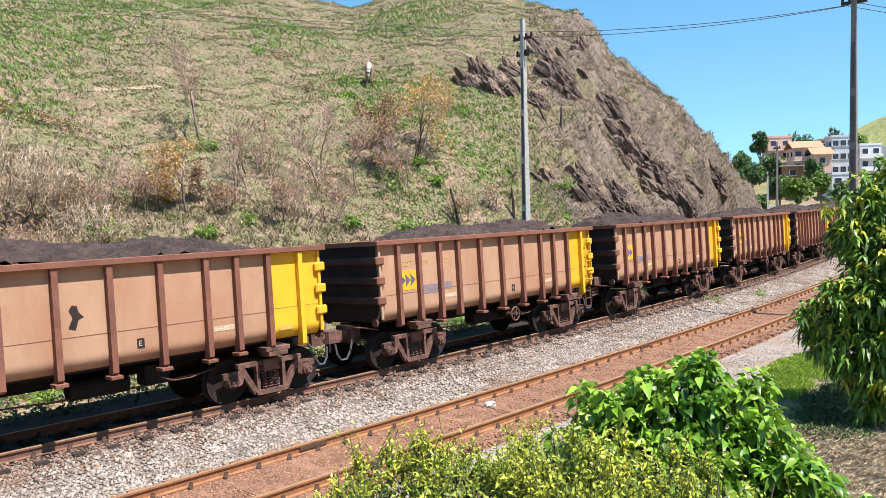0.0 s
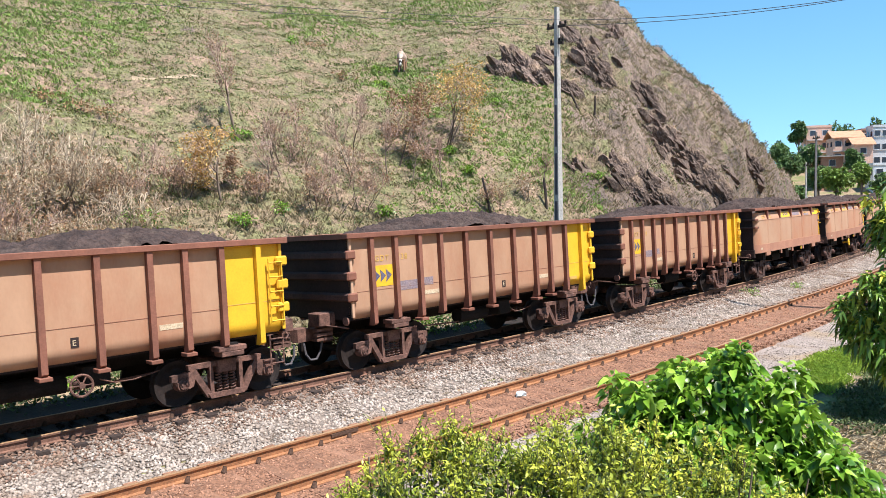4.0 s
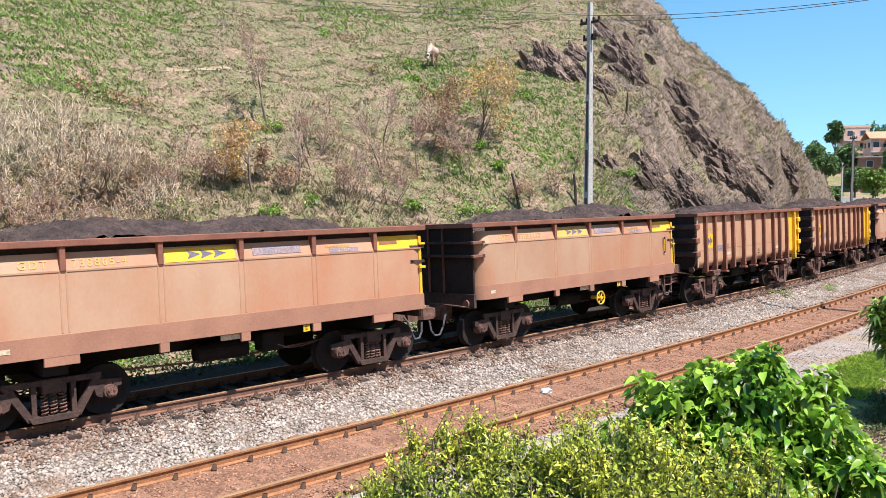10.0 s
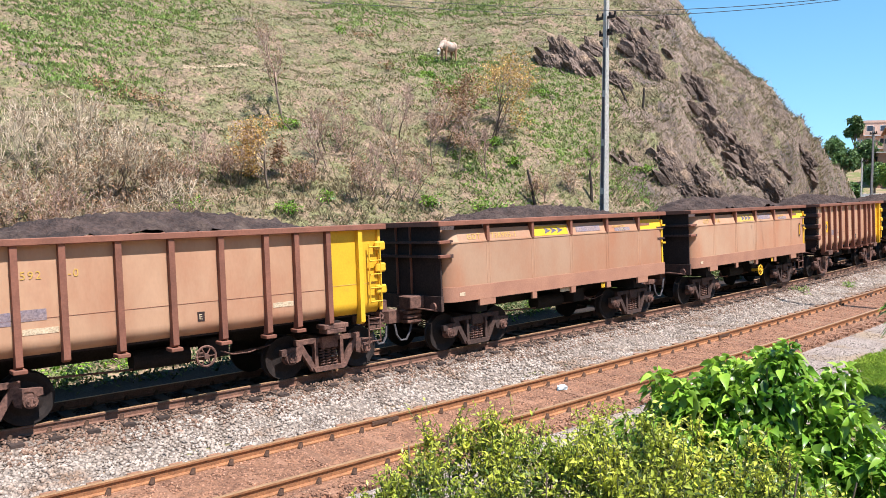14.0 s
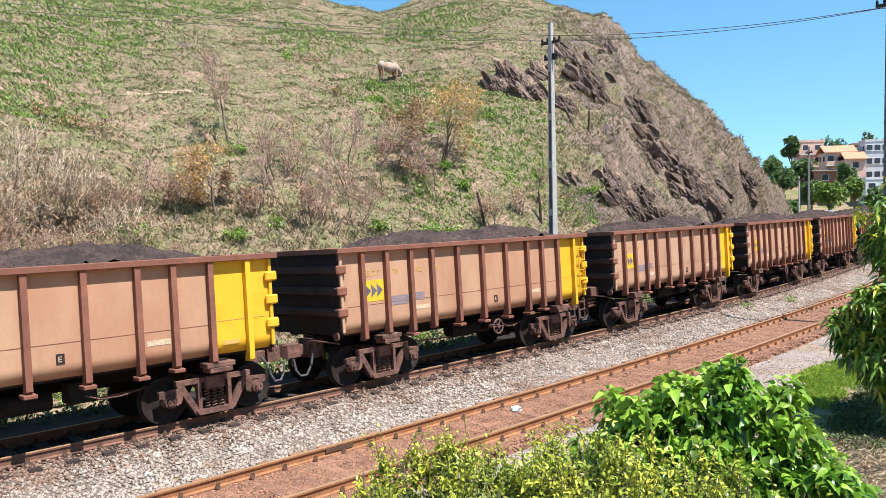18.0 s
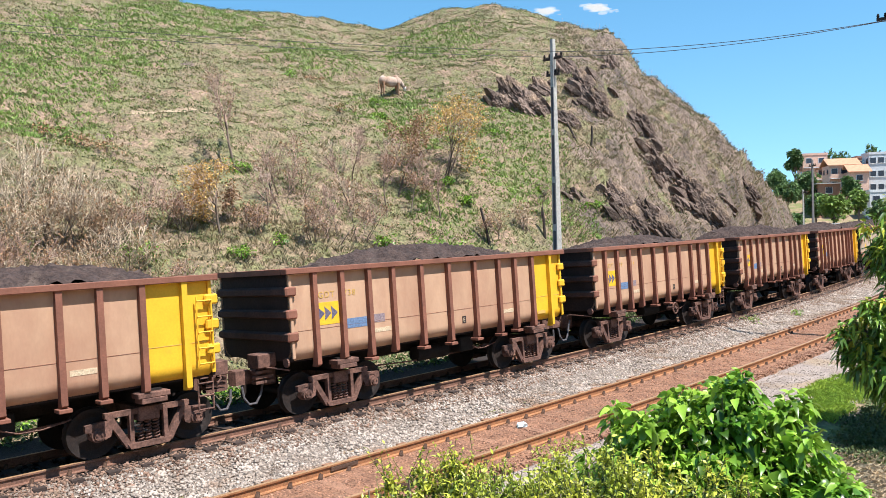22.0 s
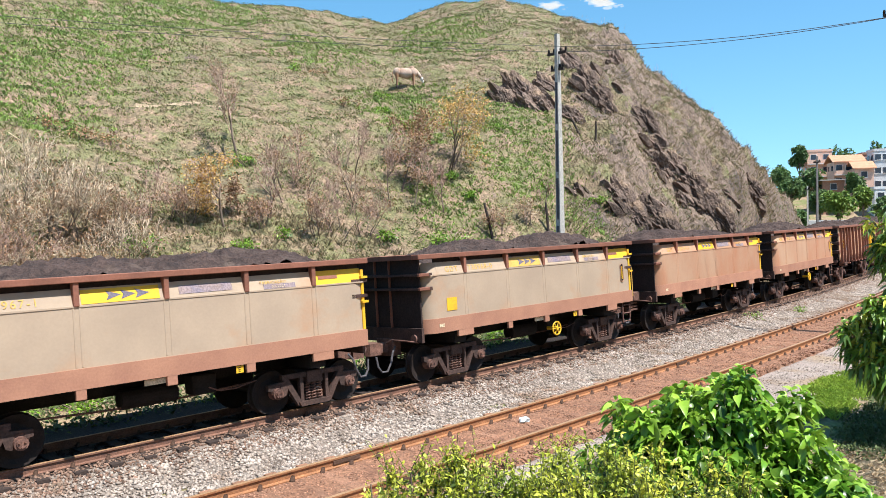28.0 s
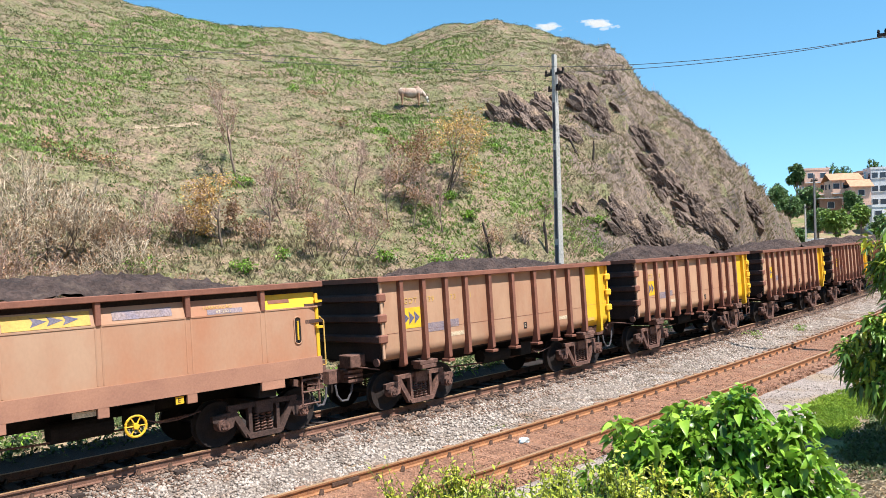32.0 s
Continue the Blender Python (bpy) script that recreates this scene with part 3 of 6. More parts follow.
def bogie(parent, x, ribbed):
    """A three-piece bogie: cast side frames with open windows, bolster, springs, two wheelsets."""
    # smooth wagons take the darker copy, for the shade of their overhanging sides
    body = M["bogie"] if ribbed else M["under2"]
    ob = part("bogie", boxes((-0.2, 0.2, -1.16, 1.16, 0.58, 0.84), bevel=0.015), body, parent)
    ob.location = (x, 0, 0)
    for side in (-1, 1):
        bm = bmesh.new()
        lo, hi = sorted((side * 1.0, side * 1.12))
        for sx in (-1, 1):
            extrude(bm, [(sx * 0.28, 0.74), (sx * 0.36, 0.74), (sx * 0.36, 0.18), (sx * 0.28, 0.18)], "y", lo, hi)       # column
            extrude(bm, [(sx * 0.66, 0.76), (sx * 0.80, 0.76), (sx * 0.42, 0.12), (sx * 0.30, 0.14)], "y", lo + 0.003, hi - 0.003)       # diagonal
            extrude(bm, [(sx * 0.62, 0.70), (sx * 1.14, 0.66), (sx * 1.14, 0.54), (sx * 1.02, 0.52), (sx * 0.98, 0.62), (sx * 0.85, 0.62), (sx * 0.80, 0.36), (sx * 0.70, 0.40)], "y", lo + 0.006, hi - 0.006)
        extrude(bm, [(-0.80, 0.82), (0.80, 0.82), (0.80, 0.72), (-0.80, 0.72)], "y", lo + 0.009, hi - 0.009)
        extrude(bm, [(-0.42, 0.20), (0.42, 0.20), (0.36, 0.10), (-0.36, 0.10)], "y", lo - 0.03, hi + 0.03)
        part("side_frame", bm, body, ob)
    for side in (-1, 1):
        for u in (-0.15, 0.0, 0.15):
            coil = [(u + 0.055 * math.cos(a), side * 1.06 + 0.055 * math.sin(a), 0.20 + 0.37 * a / (12 * math.pi)) for a in np.linspace(0, 12 * math.pi, 43)]
            part("spring", tube(bmesh.new(), coil, 0.017, 4), M["bogie"], ob)
        for sx in (-1, 1):
            bm = bmesh.new()
            rod(bm, (sx * 0.93, side * 0.95, 0.46), (sx * 0.93, side * 1.17, 0.46), 0.13, 0.12, 14)
            rod(bm, (sx * 0.93, side * 1.17, 0.46), (sx * 0.93, side * 1.20, 0.46), 0.085, 0.08, 12)
            for i in range(3):
                a = i * 2.094 + 0.5
                p = (sx * 0.93 + 0.055 * math.cos(a), 0.46 + 0.055 * math.sin(a))
                rod(bm, (p[0], side * 1.19, p[1]), (p[0], side * 1.225, p[1]), 0.02, 0.02, 6)
            box(bm, sx * 0.93 - 0.15, sx * 0.93 + 0.15, min(side * 1.0, side * 1.1), max(side * 1.0, side * 1.1), 0.5, 0.64)
            part("axle_box", bm, M["bogie"], ob, "dusty round axle-box cap")
    for sx in (-1, 1):
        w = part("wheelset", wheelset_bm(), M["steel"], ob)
        w.location = (sx * 0.93, 0, 0.46)
    return ob


# shaded copy of the bogie iron, also on the smooth wagons' end sills
M["under2"] = mat("shaded_dusty_bogie", (0.085, 0.048, 0.038), (0.045, 0.028, 0.024), rough=0.85, scale=4.0, fine=30.0, bump=0.15)


def coupler(parent, sx, boxed):
    """Draw gear at one end: a pocket, the shank and knuckle, an air hose hanging down."""
    e = 4.75 * sx
    bm = boxes((min(e, e + 0.42 * sx), max(e, e + 0.42 * sx), -0.13, 0.13, 0.78, 1.02), (min(e - 0.2 * sx, e + 0.1 * sx), max(e - 0.2 * sx, e + 0.1 * sx), -0.3, 0.3, 0.68, 1.12), bevel=0.015)
    extrude(bm, [(e + 0.40 * sx, -0.22), (e + 0.74 * sx, -0.20), (e + 0.80 * sx, -0.05), (e + 0.62 * sx, 0.02), (e + 0.70 * sx, 0.2), (e + 0.5 * sx, 0.24), (e + 0.38 * sx, 0.1)], "z", 0.76, 1.06)
    c = part("coupler", bm, M["bogie"], parent, "rusty knuckle coupler")
    bm = bmesh.new()
    pts = [(e + 0.10 * sx, -0.42, 0.95), (e + 0.22 * sx, -0.44, 0.8), (e + 0.30 * sx, -0.45, 0.55), (e + 0.42 * sx, -0.44, 0.36), (e + 0.58 * sx, -0.42, 0.36), (e + 0.68 * sx, -0.40, 0.5), (e + 0.71 * sx, -0.38, 0.75)]
    tube(bm, pts, 0.028, 7)
    part("air_hose", bm, M["concrete_dark"], c, "grey rubber air hose")
    if boxed:
        bm = boxes((min(e + 0.05 * sx, e + 0.5 * sx), max(e + 0.05 * sx, e + 0.5 * sx), -0.75, -0.30, 1.12, 1.42), bevel=0.02)
        for i in range(3):
            box(bm, min(e + 0.05 * sx, e + 0.5 * sx), max(e + 0.05 * sx, e + 0.5 * sx), -0.62, -0.45, 0.78 + i * 0.11, 0.84 + i * 0.11)
        part("end_platform", bm, M["bogie"], parent, "rusty box step above the coupler")
    bm = bmesh.new()
    tube(bm, [(e + 0.02 * sx, -1.2, 1.05), (e + 0.2 * sx, -1.0, 1.1), (e + 0.36 * sx, -0.6, 1.14), (e + 0.36 * sx, -0.4, 1.05)], 0.018, 6)
    part("uncoupling_lever", bm, M["bogie"], parent)


def text_mesh(txt, size, name="lettering"):
    cu = bpy.data.curves.new(name, "FONT")
    cu.body, cu.size, cu.extrude, cu.space_character = txt, size, 0.002, 1.25
    ob = new(name, cu)
    bpy.context.view_layer.update()
    me = bpy.data.meshes.new_from_object(ob.evaluated_get(bpy.context.evaluated_depsgraph_get()))
    bpy.data.objects.remove(ob)
    return me


TEXTS = {}


def lettering(txt, size, x, z, y, parent, material, name="lettering"):
    """Letters on the near side, facing the camera."""
    if (txt, size) not in TEXTS:
        TEXTS[(txt, size)] = text_mesh(txt, size)
        TEXTS[(txt, size)].materials.append(material)
    ob = new(name, TEXTS[(txt, size)])
    ob.parent = parent
    ob.matrix_basis = pose(x, y, z, 90, 0, 0)
    return ob


def plate(name, x0, x1, z0, z1, y, material, parent, label=""):
    return part(name, boxes((x0, x1, y - 0.004, y + 0.002, z0, z1)), material, parent, label)


def arrow_sign(x0, x1, z0, z1, y, parent):
    """A yellow field with three dark arrow heads."""
    field = plate("marking_panel", x0, x1, z0, z1, y, M["yellow"], parent, "yellow panel with three dark arrow heads")
    w = (x1 - x0) * 0.29
    zc, h = (z0 + z1) / 2, (z1 - z0) * 0.32
    for i in range(3):
        xa = x0 + (x1 - x0) * 0.05 + i * w * 1.02
        part("arrow_head", extrude(bmesh.new(), [(xa, zc - h), (xa + w * 1.05, zc), (xa, zc + h), (xa + w * 0.12, zc)], "y", y - 0.008, y - 0.002), M["blue"], field)


def brake_wheel(parent, x, z, material, r=0.19):
    bm = bmesh.new()
    pts = [(x + r * math.cos(a), -1.33, z + r * math.sin(a)) for a in np.linspace(0, 2 * math.pi, 21)]
    tube(bm, pts, 0.024, 6)
    wheel = part("brake_wheel", bm, material, parent, "round spoked hand-brake wheel")
    for i in range(3):
        c, s = r * math.cos(i * math.pi / 3), r * math.sin(i * math.pi / 3)
        part("spoke", rod(bmesh.new(), (x - c, -1.33, z - s), (x + c, -1.33, z + s), 0.014, 0.014, 6), material, wheel)
    part("spindle", rod(bmesh.new(), (x, -1.37, z), (x, -1.0, z), 0.055, 0.055, 10), material, wheel)
    return wheel


def ladder(parent, x0, x1, zs, y, material, name="ladder", r=0.018):
    bm = bmesh.new()
    for x in (x0, x1):
        rod(bm, (x, y, zs[0] - 0.05), (x, y, zs[-1] + 0.08), r, r, 6)
    for z in zs:
        rod(bm, (x0, y - 0.02, z), (x1, y - 0.02, z), r, r, 6)
    return part(name, bm, material, parent)


def underframe(parent):
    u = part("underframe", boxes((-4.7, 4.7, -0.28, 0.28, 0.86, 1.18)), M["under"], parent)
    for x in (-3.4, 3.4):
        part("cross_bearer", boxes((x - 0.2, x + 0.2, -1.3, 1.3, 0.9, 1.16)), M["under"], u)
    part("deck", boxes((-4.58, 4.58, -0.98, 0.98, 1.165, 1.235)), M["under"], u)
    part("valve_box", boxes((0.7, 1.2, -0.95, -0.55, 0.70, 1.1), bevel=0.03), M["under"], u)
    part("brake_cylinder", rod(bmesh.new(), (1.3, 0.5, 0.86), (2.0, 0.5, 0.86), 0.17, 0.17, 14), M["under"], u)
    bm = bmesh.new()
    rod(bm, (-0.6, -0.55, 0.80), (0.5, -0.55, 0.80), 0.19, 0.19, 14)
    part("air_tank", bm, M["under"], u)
    bm = bmesh.new()
    tube(bm, [(-2.2, -0.6, 0.72), (-0.8, -0.62, 0.66), (0.9, -0.62, 0.66), (2.2, -0.6, 0.72)], 0.022, 6)
    part("brake_rod", bm, M["bogie"], u)
    bm = bmesh.new()
    tube(bm, [(0.9, -1.2, 0.86), (1.2, -1.1, 0.74), (1.6, -1.0, 0.72), (2.1, -0.95, 0.80)], 0.014, 5)
    part("brake_chain", bm, M["bogie"], u)


RIBS = [-4.19, -3.45, -2.67, -1.94, -1.02, -0.07, 0.89, 1.84, 2.52, 3.27, 4.07]


def side_outline(half, top, bottom, bulge):
    """Cross-section of one side plate: upright, its lower edge rolled inwards."""
    arc = [(half - 0.26 * (1 - math.cos(a)), bottom + 0.30 * (1 - math.sin(a))) for a in np.linspace(0, math.pi / 2, 9)]
    return [(half, top)] + arc + [(half - 0.30, bottom + 0.03), (half - 0.15, bottom + 0.10), (half - 0.07, bottom + 0.2), (half - 0.04, bottom + 0.32), (half - 0.04, top)]


def ribbed_wagon(odd):
    w = empty("ore_wagon")
    tagged(w, "tan ribbed open wagon with a yellow end, heaped with dark ore", "freight wagon", "wagons of the ore train")
    for side in (-1, 1):
        def flip(pts):
            return [(side * u, z) for u, z in pts]
        prof = flip(side_outline(1.37, 3.10, 1.22, 0))
        part("side_panel", extrude(bmesh.new(), prof, "x", -4.82, 3.27), M["wagon_tan"], w, smooth=True)
        part("end_bay", extrude(bmesh.new(), prof, "x", 3.27, 4.66), M["yellow"], w, "yellow painted last bay of the side", True)
        ys = sorted((side * 1.30, side * 1.52))
        part("top_rim", boxes((-4.93, 4.75, ys[0], ys[1], 3.08, 3.20), bevel=0.012), M["wagon_brown"], w, "red-brown top rim")
        ys = sorted((side * 1.365, side * 1.376))
        part("seam", boxes((-4.62, 3.27, ys[0], ys[1], 1.857, 1.864)), M["wagon_brown"], w)
        part("seam", boxes((3.27, 4.62, ys[0], ys[1], 1.905, 1.918)), M["yellow_dull"], w)
        for i, x in enumerate(RIBS):
            low = (1.06, 1.12, 1.06, 1.08, 1.10, 1.08, 1.08, 1.08, 1.12, 1.10, 1.04)[i]
            lo, hi = sorted((side * 1.39, side * 1.50))
            bm = bmesh.new()
            extrude(bm, [(side * 1.35, 3.08), (side * 1.49, 3.08), (side * 1.49, low + 0.05), (side * 1.41, low), (side * 1.28, low), (side * 1.35, low + 0.3)], "x", x - 0.055, x + 0.055)
            rib = part("rib", bm, M["yellow"] if x > 4 else M["wagon_brown"], w)
            if x < 4 and i not in (0, 1, 3, 9):
                part("rib_foot", boxes((x - 0.11, x + 0.11, min(side * 1.25, side * 1.53), max(side * 1.25, side * 1.53), low - 0.07, low + 0.0), bevel=0.01), M["wagon_brown"], rib)
        for x in (-3.4, 3.4):
            ys = sorted((side * 1.12, side * 1.46))
            part("side_bearer", boxes((x - 0.30, x + 0.30, ys[0], ys[1], 1.02, 1.12), (x - 0.24, x + 0.24, ys[0], ys[1], 0.92, 1.02), bevel=0.012), M["bogie"], w)
    part("floor", boxes((-4.6, 4.6, -1.2, 1.2, 1.2, 1.28)), M["wagon_dark"], w)
    for sx in (-1, 1):
        e = -4.82 if sx < 0 else 4.64
        col = M["wagon_dark"] if sx < 0 else M["wagon_brown"]
        xs = sorted((e - 0.04 * sx, e))
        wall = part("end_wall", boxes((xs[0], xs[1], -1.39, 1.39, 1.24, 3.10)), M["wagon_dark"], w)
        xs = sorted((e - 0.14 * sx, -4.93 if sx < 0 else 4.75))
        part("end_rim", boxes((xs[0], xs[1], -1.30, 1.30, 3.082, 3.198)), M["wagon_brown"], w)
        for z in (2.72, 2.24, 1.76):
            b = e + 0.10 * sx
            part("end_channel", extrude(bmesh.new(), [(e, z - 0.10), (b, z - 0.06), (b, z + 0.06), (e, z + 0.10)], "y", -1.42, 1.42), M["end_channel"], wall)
            xs = sorted((e - 0.16 * sx, b + 0.012 * sx))
            part("corner_tab", boxes((xs[0], xs[1], -1.47, -1.38, z - 0.10, z + 0.10), bevel=0.03), M["yellow"] if sx > 0 else M["wagon_brown"], wall)
        xs = sorted((e - 0.07 * sx, e + 0.004 * sx))
        for y0, y1 in ((-1.43, -1.37), (1.37, 1.43)):
            part("corner_post", boxes((xs[0], xs[1], y0, y1, 1.30, 3.08), bevel=0.01), M["yellow"] if sx > 0 else M["wagon_tan"], wall)
        part("poling_pocket", rod(bmesh.new(), (e, -1.2, 1.22), (e + 0.05 * sx, -1.2, 1.22), 0.1, 0.1, 12), M["bogie"], w)
        coupler(w, sx, (sx < 0) != odd)
    underframe(w)
    bogie(w, -3.4, True), bogie(w, 3.4, True)
    # markings
    arrow_sign(-4.12, -3.52, 1.93, 2.42, -1.372, w)
    for x0, x1, z0, z1, m in ((-3.36, -2.74, 1.78, 2.0, "greyblue"), (-2.6, -2.2, 1.83, 2.02, "greyblue"), (-2.58, -2.02, 1.60, 1.70, "cream"), (1.98, 2.44, 1.60, 1.70, "cream")):
        plate("marking_bar", x0, x1, z0, z1, -1.372, M[m], w)
    plate("letter_plate", 0.40, 0.54, 1.50, 1.68, -1.372, M["wagon_dark"], w)
    lettering("E", 0.14, 0.425, 1.54, -1.379, w, M["cream"])
    if odd:
        ladder(w, 4.30, 4.60, (1.5, 1.8, 2.1, 2.4, 2.7), -1.46, M["yellow"])
        ladder(w, 4.28, 4.58, (0.62, 0.88, 1.12), -1.38, M["bogie"], "step_ladder")
        brake_wheel(w, 0.55, 0.82, M["bogie"])
    else:
        plate("name_plate", 3.5, 3.85, 1.43, 1.52, -1.372, M["yellow_dull"], w)
    return w


def smooth_wagon(odd):
    w = empty("ore_wagon")
    tagged(w, "dusty pinkish smooth-sided wagon with rust-red sill, heaped with ore", "freight wagon", "wagons of the ore train")
    posts = [-3.25, -1.57, 0.04, 1.70, 3.30]
    for side in (-1, 1):
        def ysort(a, b):
            return sorted((side * a, side * b))
        # side sheet: corner rounded in plan at both ends
        out = [(-4.66 + 0.42 * (1 - math.cos(a)), 1.46 - 0.42 * (1 - math.sin(a))) for a in np.linspace(0, math.pi / 2, 12)]
        plan = out + [(4.40, 1.46), (4.62, 1.40), (4.62, 1.34), (4.36, 1.41)] + [(-4.62 + 0.38 * (1 - math.cos(a)), 1.41 - 0.38 * (1 - math.sin(a))) for a in np.linspace(math.pi / 2, 0, 12)]
        part("side_panel", extrude(bmesh.new(), [(x, side * y) for x, y in plan], "z", 1.60, 2.68), M["wagon_side"], w, smooth=True)
        # sloped upper plates, one a bay
        xs = [-4.60] + posts + [4.62]
        bm = bmesh.new()
        rings = []
        for a in np.linspace(0, math.pi / 2, 9):
            cx, cy = 0.40 * (1 - math.cos(a)), 0.40 * (1 - math.sin(a))
            rings.append([bm.verts.new((-4.64 + g + cx, side * (h - cy), z)) for g, h, z in ((0, 1.46, 2.665), (0.09, 1.36, 2.98), (0.13, 1.33, 2.98), (0.05, 1.42, 2.66))])
        for r0, r1 in zip(rings, rings[1:]):
            for q in range(4):
                bm.faces.new((r0[q], r0[(q + 1) % 4], r1[(q + 1) % 4], r1[q]))
        bm.faces.new(rings[0]), bm.faces.new(rings[-1][::-1])
        bmesh.ops.recalc_face_normals(bm, faces=bm.faces)
        part("upper_corner", bm, M["wagon_side"], w, smooth=True)
        xs[0] = -4.26
        for i, (a, b) in enumerate(zip(xs, xs[1:])):
            bm = extrude(bmesh.new(), [(side * 1.46, 2.665), (side * 1.36, 2.98), (side * 1.33, 2.98), (side * 1.42, 2.66)], "x", a + 0.02, b - 0.02)
            p = part("upper_plate", bm, M["yellow"] if i == 5 else M["wagon_side"], w)
            bm = boxes((a + 0.03, b - 0.03, *ysort(1.28, 1.31), 2.9, 3.1))
            part("upper_wall", bm, M["wagon_dark"], w)
        part("ledge", boxes((-4.5, 4.62, *ysort(1.45, 1.472), 2.655, 2.685)), M["wagon_side"], w)
        for x in posts:
            part("post", boxes((x - 0.05, x + 0.05, *ysort(1.34, 1.49), 2.67, 3.09), bevel=0.01), M["wagon_brown"], w)
            part("panel_rib", boxes((x - 0.07, x - 0.035, *ysort(1.45, 1.467), 1.62, 2.66), (x + 0.035, x + 0.07, *ysort(1.45, 1.467), 1.62, 2.66), bevel=0.006), M["wagon_side"], w)
        part("top_rim", boxes((-4.93, 4.75, *ysort(1.28, 1.52), 3.08, 3.20), bevel=0.012), M["wagon_brown"], w, "red-brown top rim")
        out = [(-4.68 + 0.42 * (1 - math.cos(a)), 1.48 - 0.42 * (1 - math.sin(a))) for a in np.linspace(0, math.pi / 2, 12)]
        plan = out + [(4.66, 1.48), (4.66, 1.36), (-4.0, 1.36), (-4.4, 1.2)]
        sill = part("sill", extrude(bmesh.new(), [(x, side * y) for x, y in plan], "z", 1.24, 1.60), M["wagon_sill"], w, "rust-red lower sill", True)
        for x0, x1, z in ((-3.62, -3.05, 1.08), (-1.66, -1.48, 1.06), (-0.04, 0.16, 1.06), (1.60, 1.80, 1.06), (3.18, 3.72, 1.06)):
            part("sill_tab", boxes((x0, x1, *ysort(1.40, 1.476), z, 1.26), bevel=0.008), M["wagon_sill"], sill)
    part("floor", boxes((-4.5, 4.5, -1.38, 1.38, 1.26, 1.34)), M["wagon_dark"], w)
    for sx in (-1, 1):
        e = -4.74 if sx < 0 else 4.60
        xs = sorted((e - 0.05 * sx, e))
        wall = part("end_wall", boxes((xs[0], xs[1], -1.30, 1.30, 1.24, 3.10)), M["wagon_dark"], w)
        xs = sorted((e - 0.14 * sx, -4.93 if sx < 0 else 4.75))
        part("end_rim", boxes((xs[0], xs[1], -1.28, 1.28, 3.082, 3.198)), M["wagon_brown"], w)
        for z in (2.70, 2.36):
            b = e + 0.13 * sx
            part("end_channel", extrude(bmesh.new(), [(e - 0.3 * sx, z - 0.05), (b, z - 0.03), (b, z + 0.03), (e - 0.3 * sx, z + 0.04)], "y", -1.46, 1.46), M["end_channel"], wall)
            if sx < 0:
                part("corner_tab", boxes((b - 0.012, e + 0.2, -1.475, -1.38, z - 0.04, z + 0.04), bevel=0.012), M["wagon_brown"], wall)
        for y in (-0.25, 0.3):
            xs = sorted((e - 0.01 * sx, e + 0.05 * sx))
            part("end_stiffener", boxes((xs[0], xs[1], y - 0.02, y + 0.02, 1.26, 3.08)), M["wagon_brown"], wall)
        xs = sorted((e - 0.02 * sx, e + 0.06 * sx))
        part("end_sill", boxes((xs[0], xs[1], -1.36, 1.36, 1.05, 1.40)), M["under2"], w)
        part("poling_pocket", rod(bmesh.new(), (e + 0.05 * sx, -1.1, 1.15), (e + 0.11 * sx, -1.1, 1.15), 0.1, 0.1, 12), M["bogie"], w)
        coupler(w, sx, (sx < 0) != odd)
    underframe(w)
    bogie(w, -3.4, False), bogie(w, 3.4, False)
    # markings
    def upper(name, x0, x1, m, lo=2.70, hi=2.95, label=""):
        """A painted field on the sloped upper plate."""
        y = lambda z: -1.46 + (z - 2.665) / 0.315 * 0.10 - 0.005
        bm = extrude(bmesh.new(), [(y(lo), lo), (y(hi), hi), (y(hi) - 0.004, hi), (y(lo) - 0.004, lo)], "x", x0, x1)
        return part(name, bm, M[m], w, label)
    upper("marking_panel", -1.48, -0.08, "yellow" if not odd else "yellow_dull", label="yellow panel with dark arrow heads")
    for i in range(3):
        x = -1.05 + 0.26 * i
        bm = bmesh.new()
        for a, b, c in (((x, 2.74), (x + 0.27, 2.825), (x + 0.05, 2.825)), ((x + 0.05, 2.825), (x + 0.27, 2.825), (x, 2.91))):
            rings = [[bm.verts.new((u, -1.46 + (z - 2.665) / 0.315 * 0.10 - out, z)) for u, z in (a, b, c)] for out in (0.004, 0.013)]
            bm.faces.new(rings[0][::-1]), bm.faces.new(rings[1])
            for k in range(3):
                bm.faces.new((rings[0][k], rings[0][(k + 1) % 3], rings[1][(k + 1) % 3], rings[1][k]))
        bmesh.ops.remove_doubles(bm, verts=bm.verts, dist=0.001)
        part("arrow_head", bm, M["blue"], w)
    upper("marking_bar", 0.30, 1.40, "greyblue", 2.74, 2.90)
    upper("marking_bar", 2.10, 2.85, "greyblue", 2.69, 2.785)
    upper("name_plate", 3.45, 3.95, "wagon_brown", 2.80, 2.87)
    plate("letter_plate", 1.38, 1.54, 1.08, 1.22, -1.44, M["yellow"], w)
    lettering("E", 0.12, 1.42, 1.11, -1.447, w, M["wagon_dark"])
    plate("marking_bar", -0.45, -0.05, 1.12, 1.22, -1.41, M["cream"], w)
    plate("marking_bar", -4.30, -4.12, 1.38, 1.46, -1.482, M["cream"], w)
    part("yellow_corner", boxes((4.58, 4.66, -1.44, -1.36, 1.35, 2.95), bevel=0.01), M["yellow"], w)
    for z in (2.2, 2.75):
        part("grab_bracket", boxes((4.55, 4.72, -1.5, -1.42, z, z + 0.05)), M["yellow"], w)
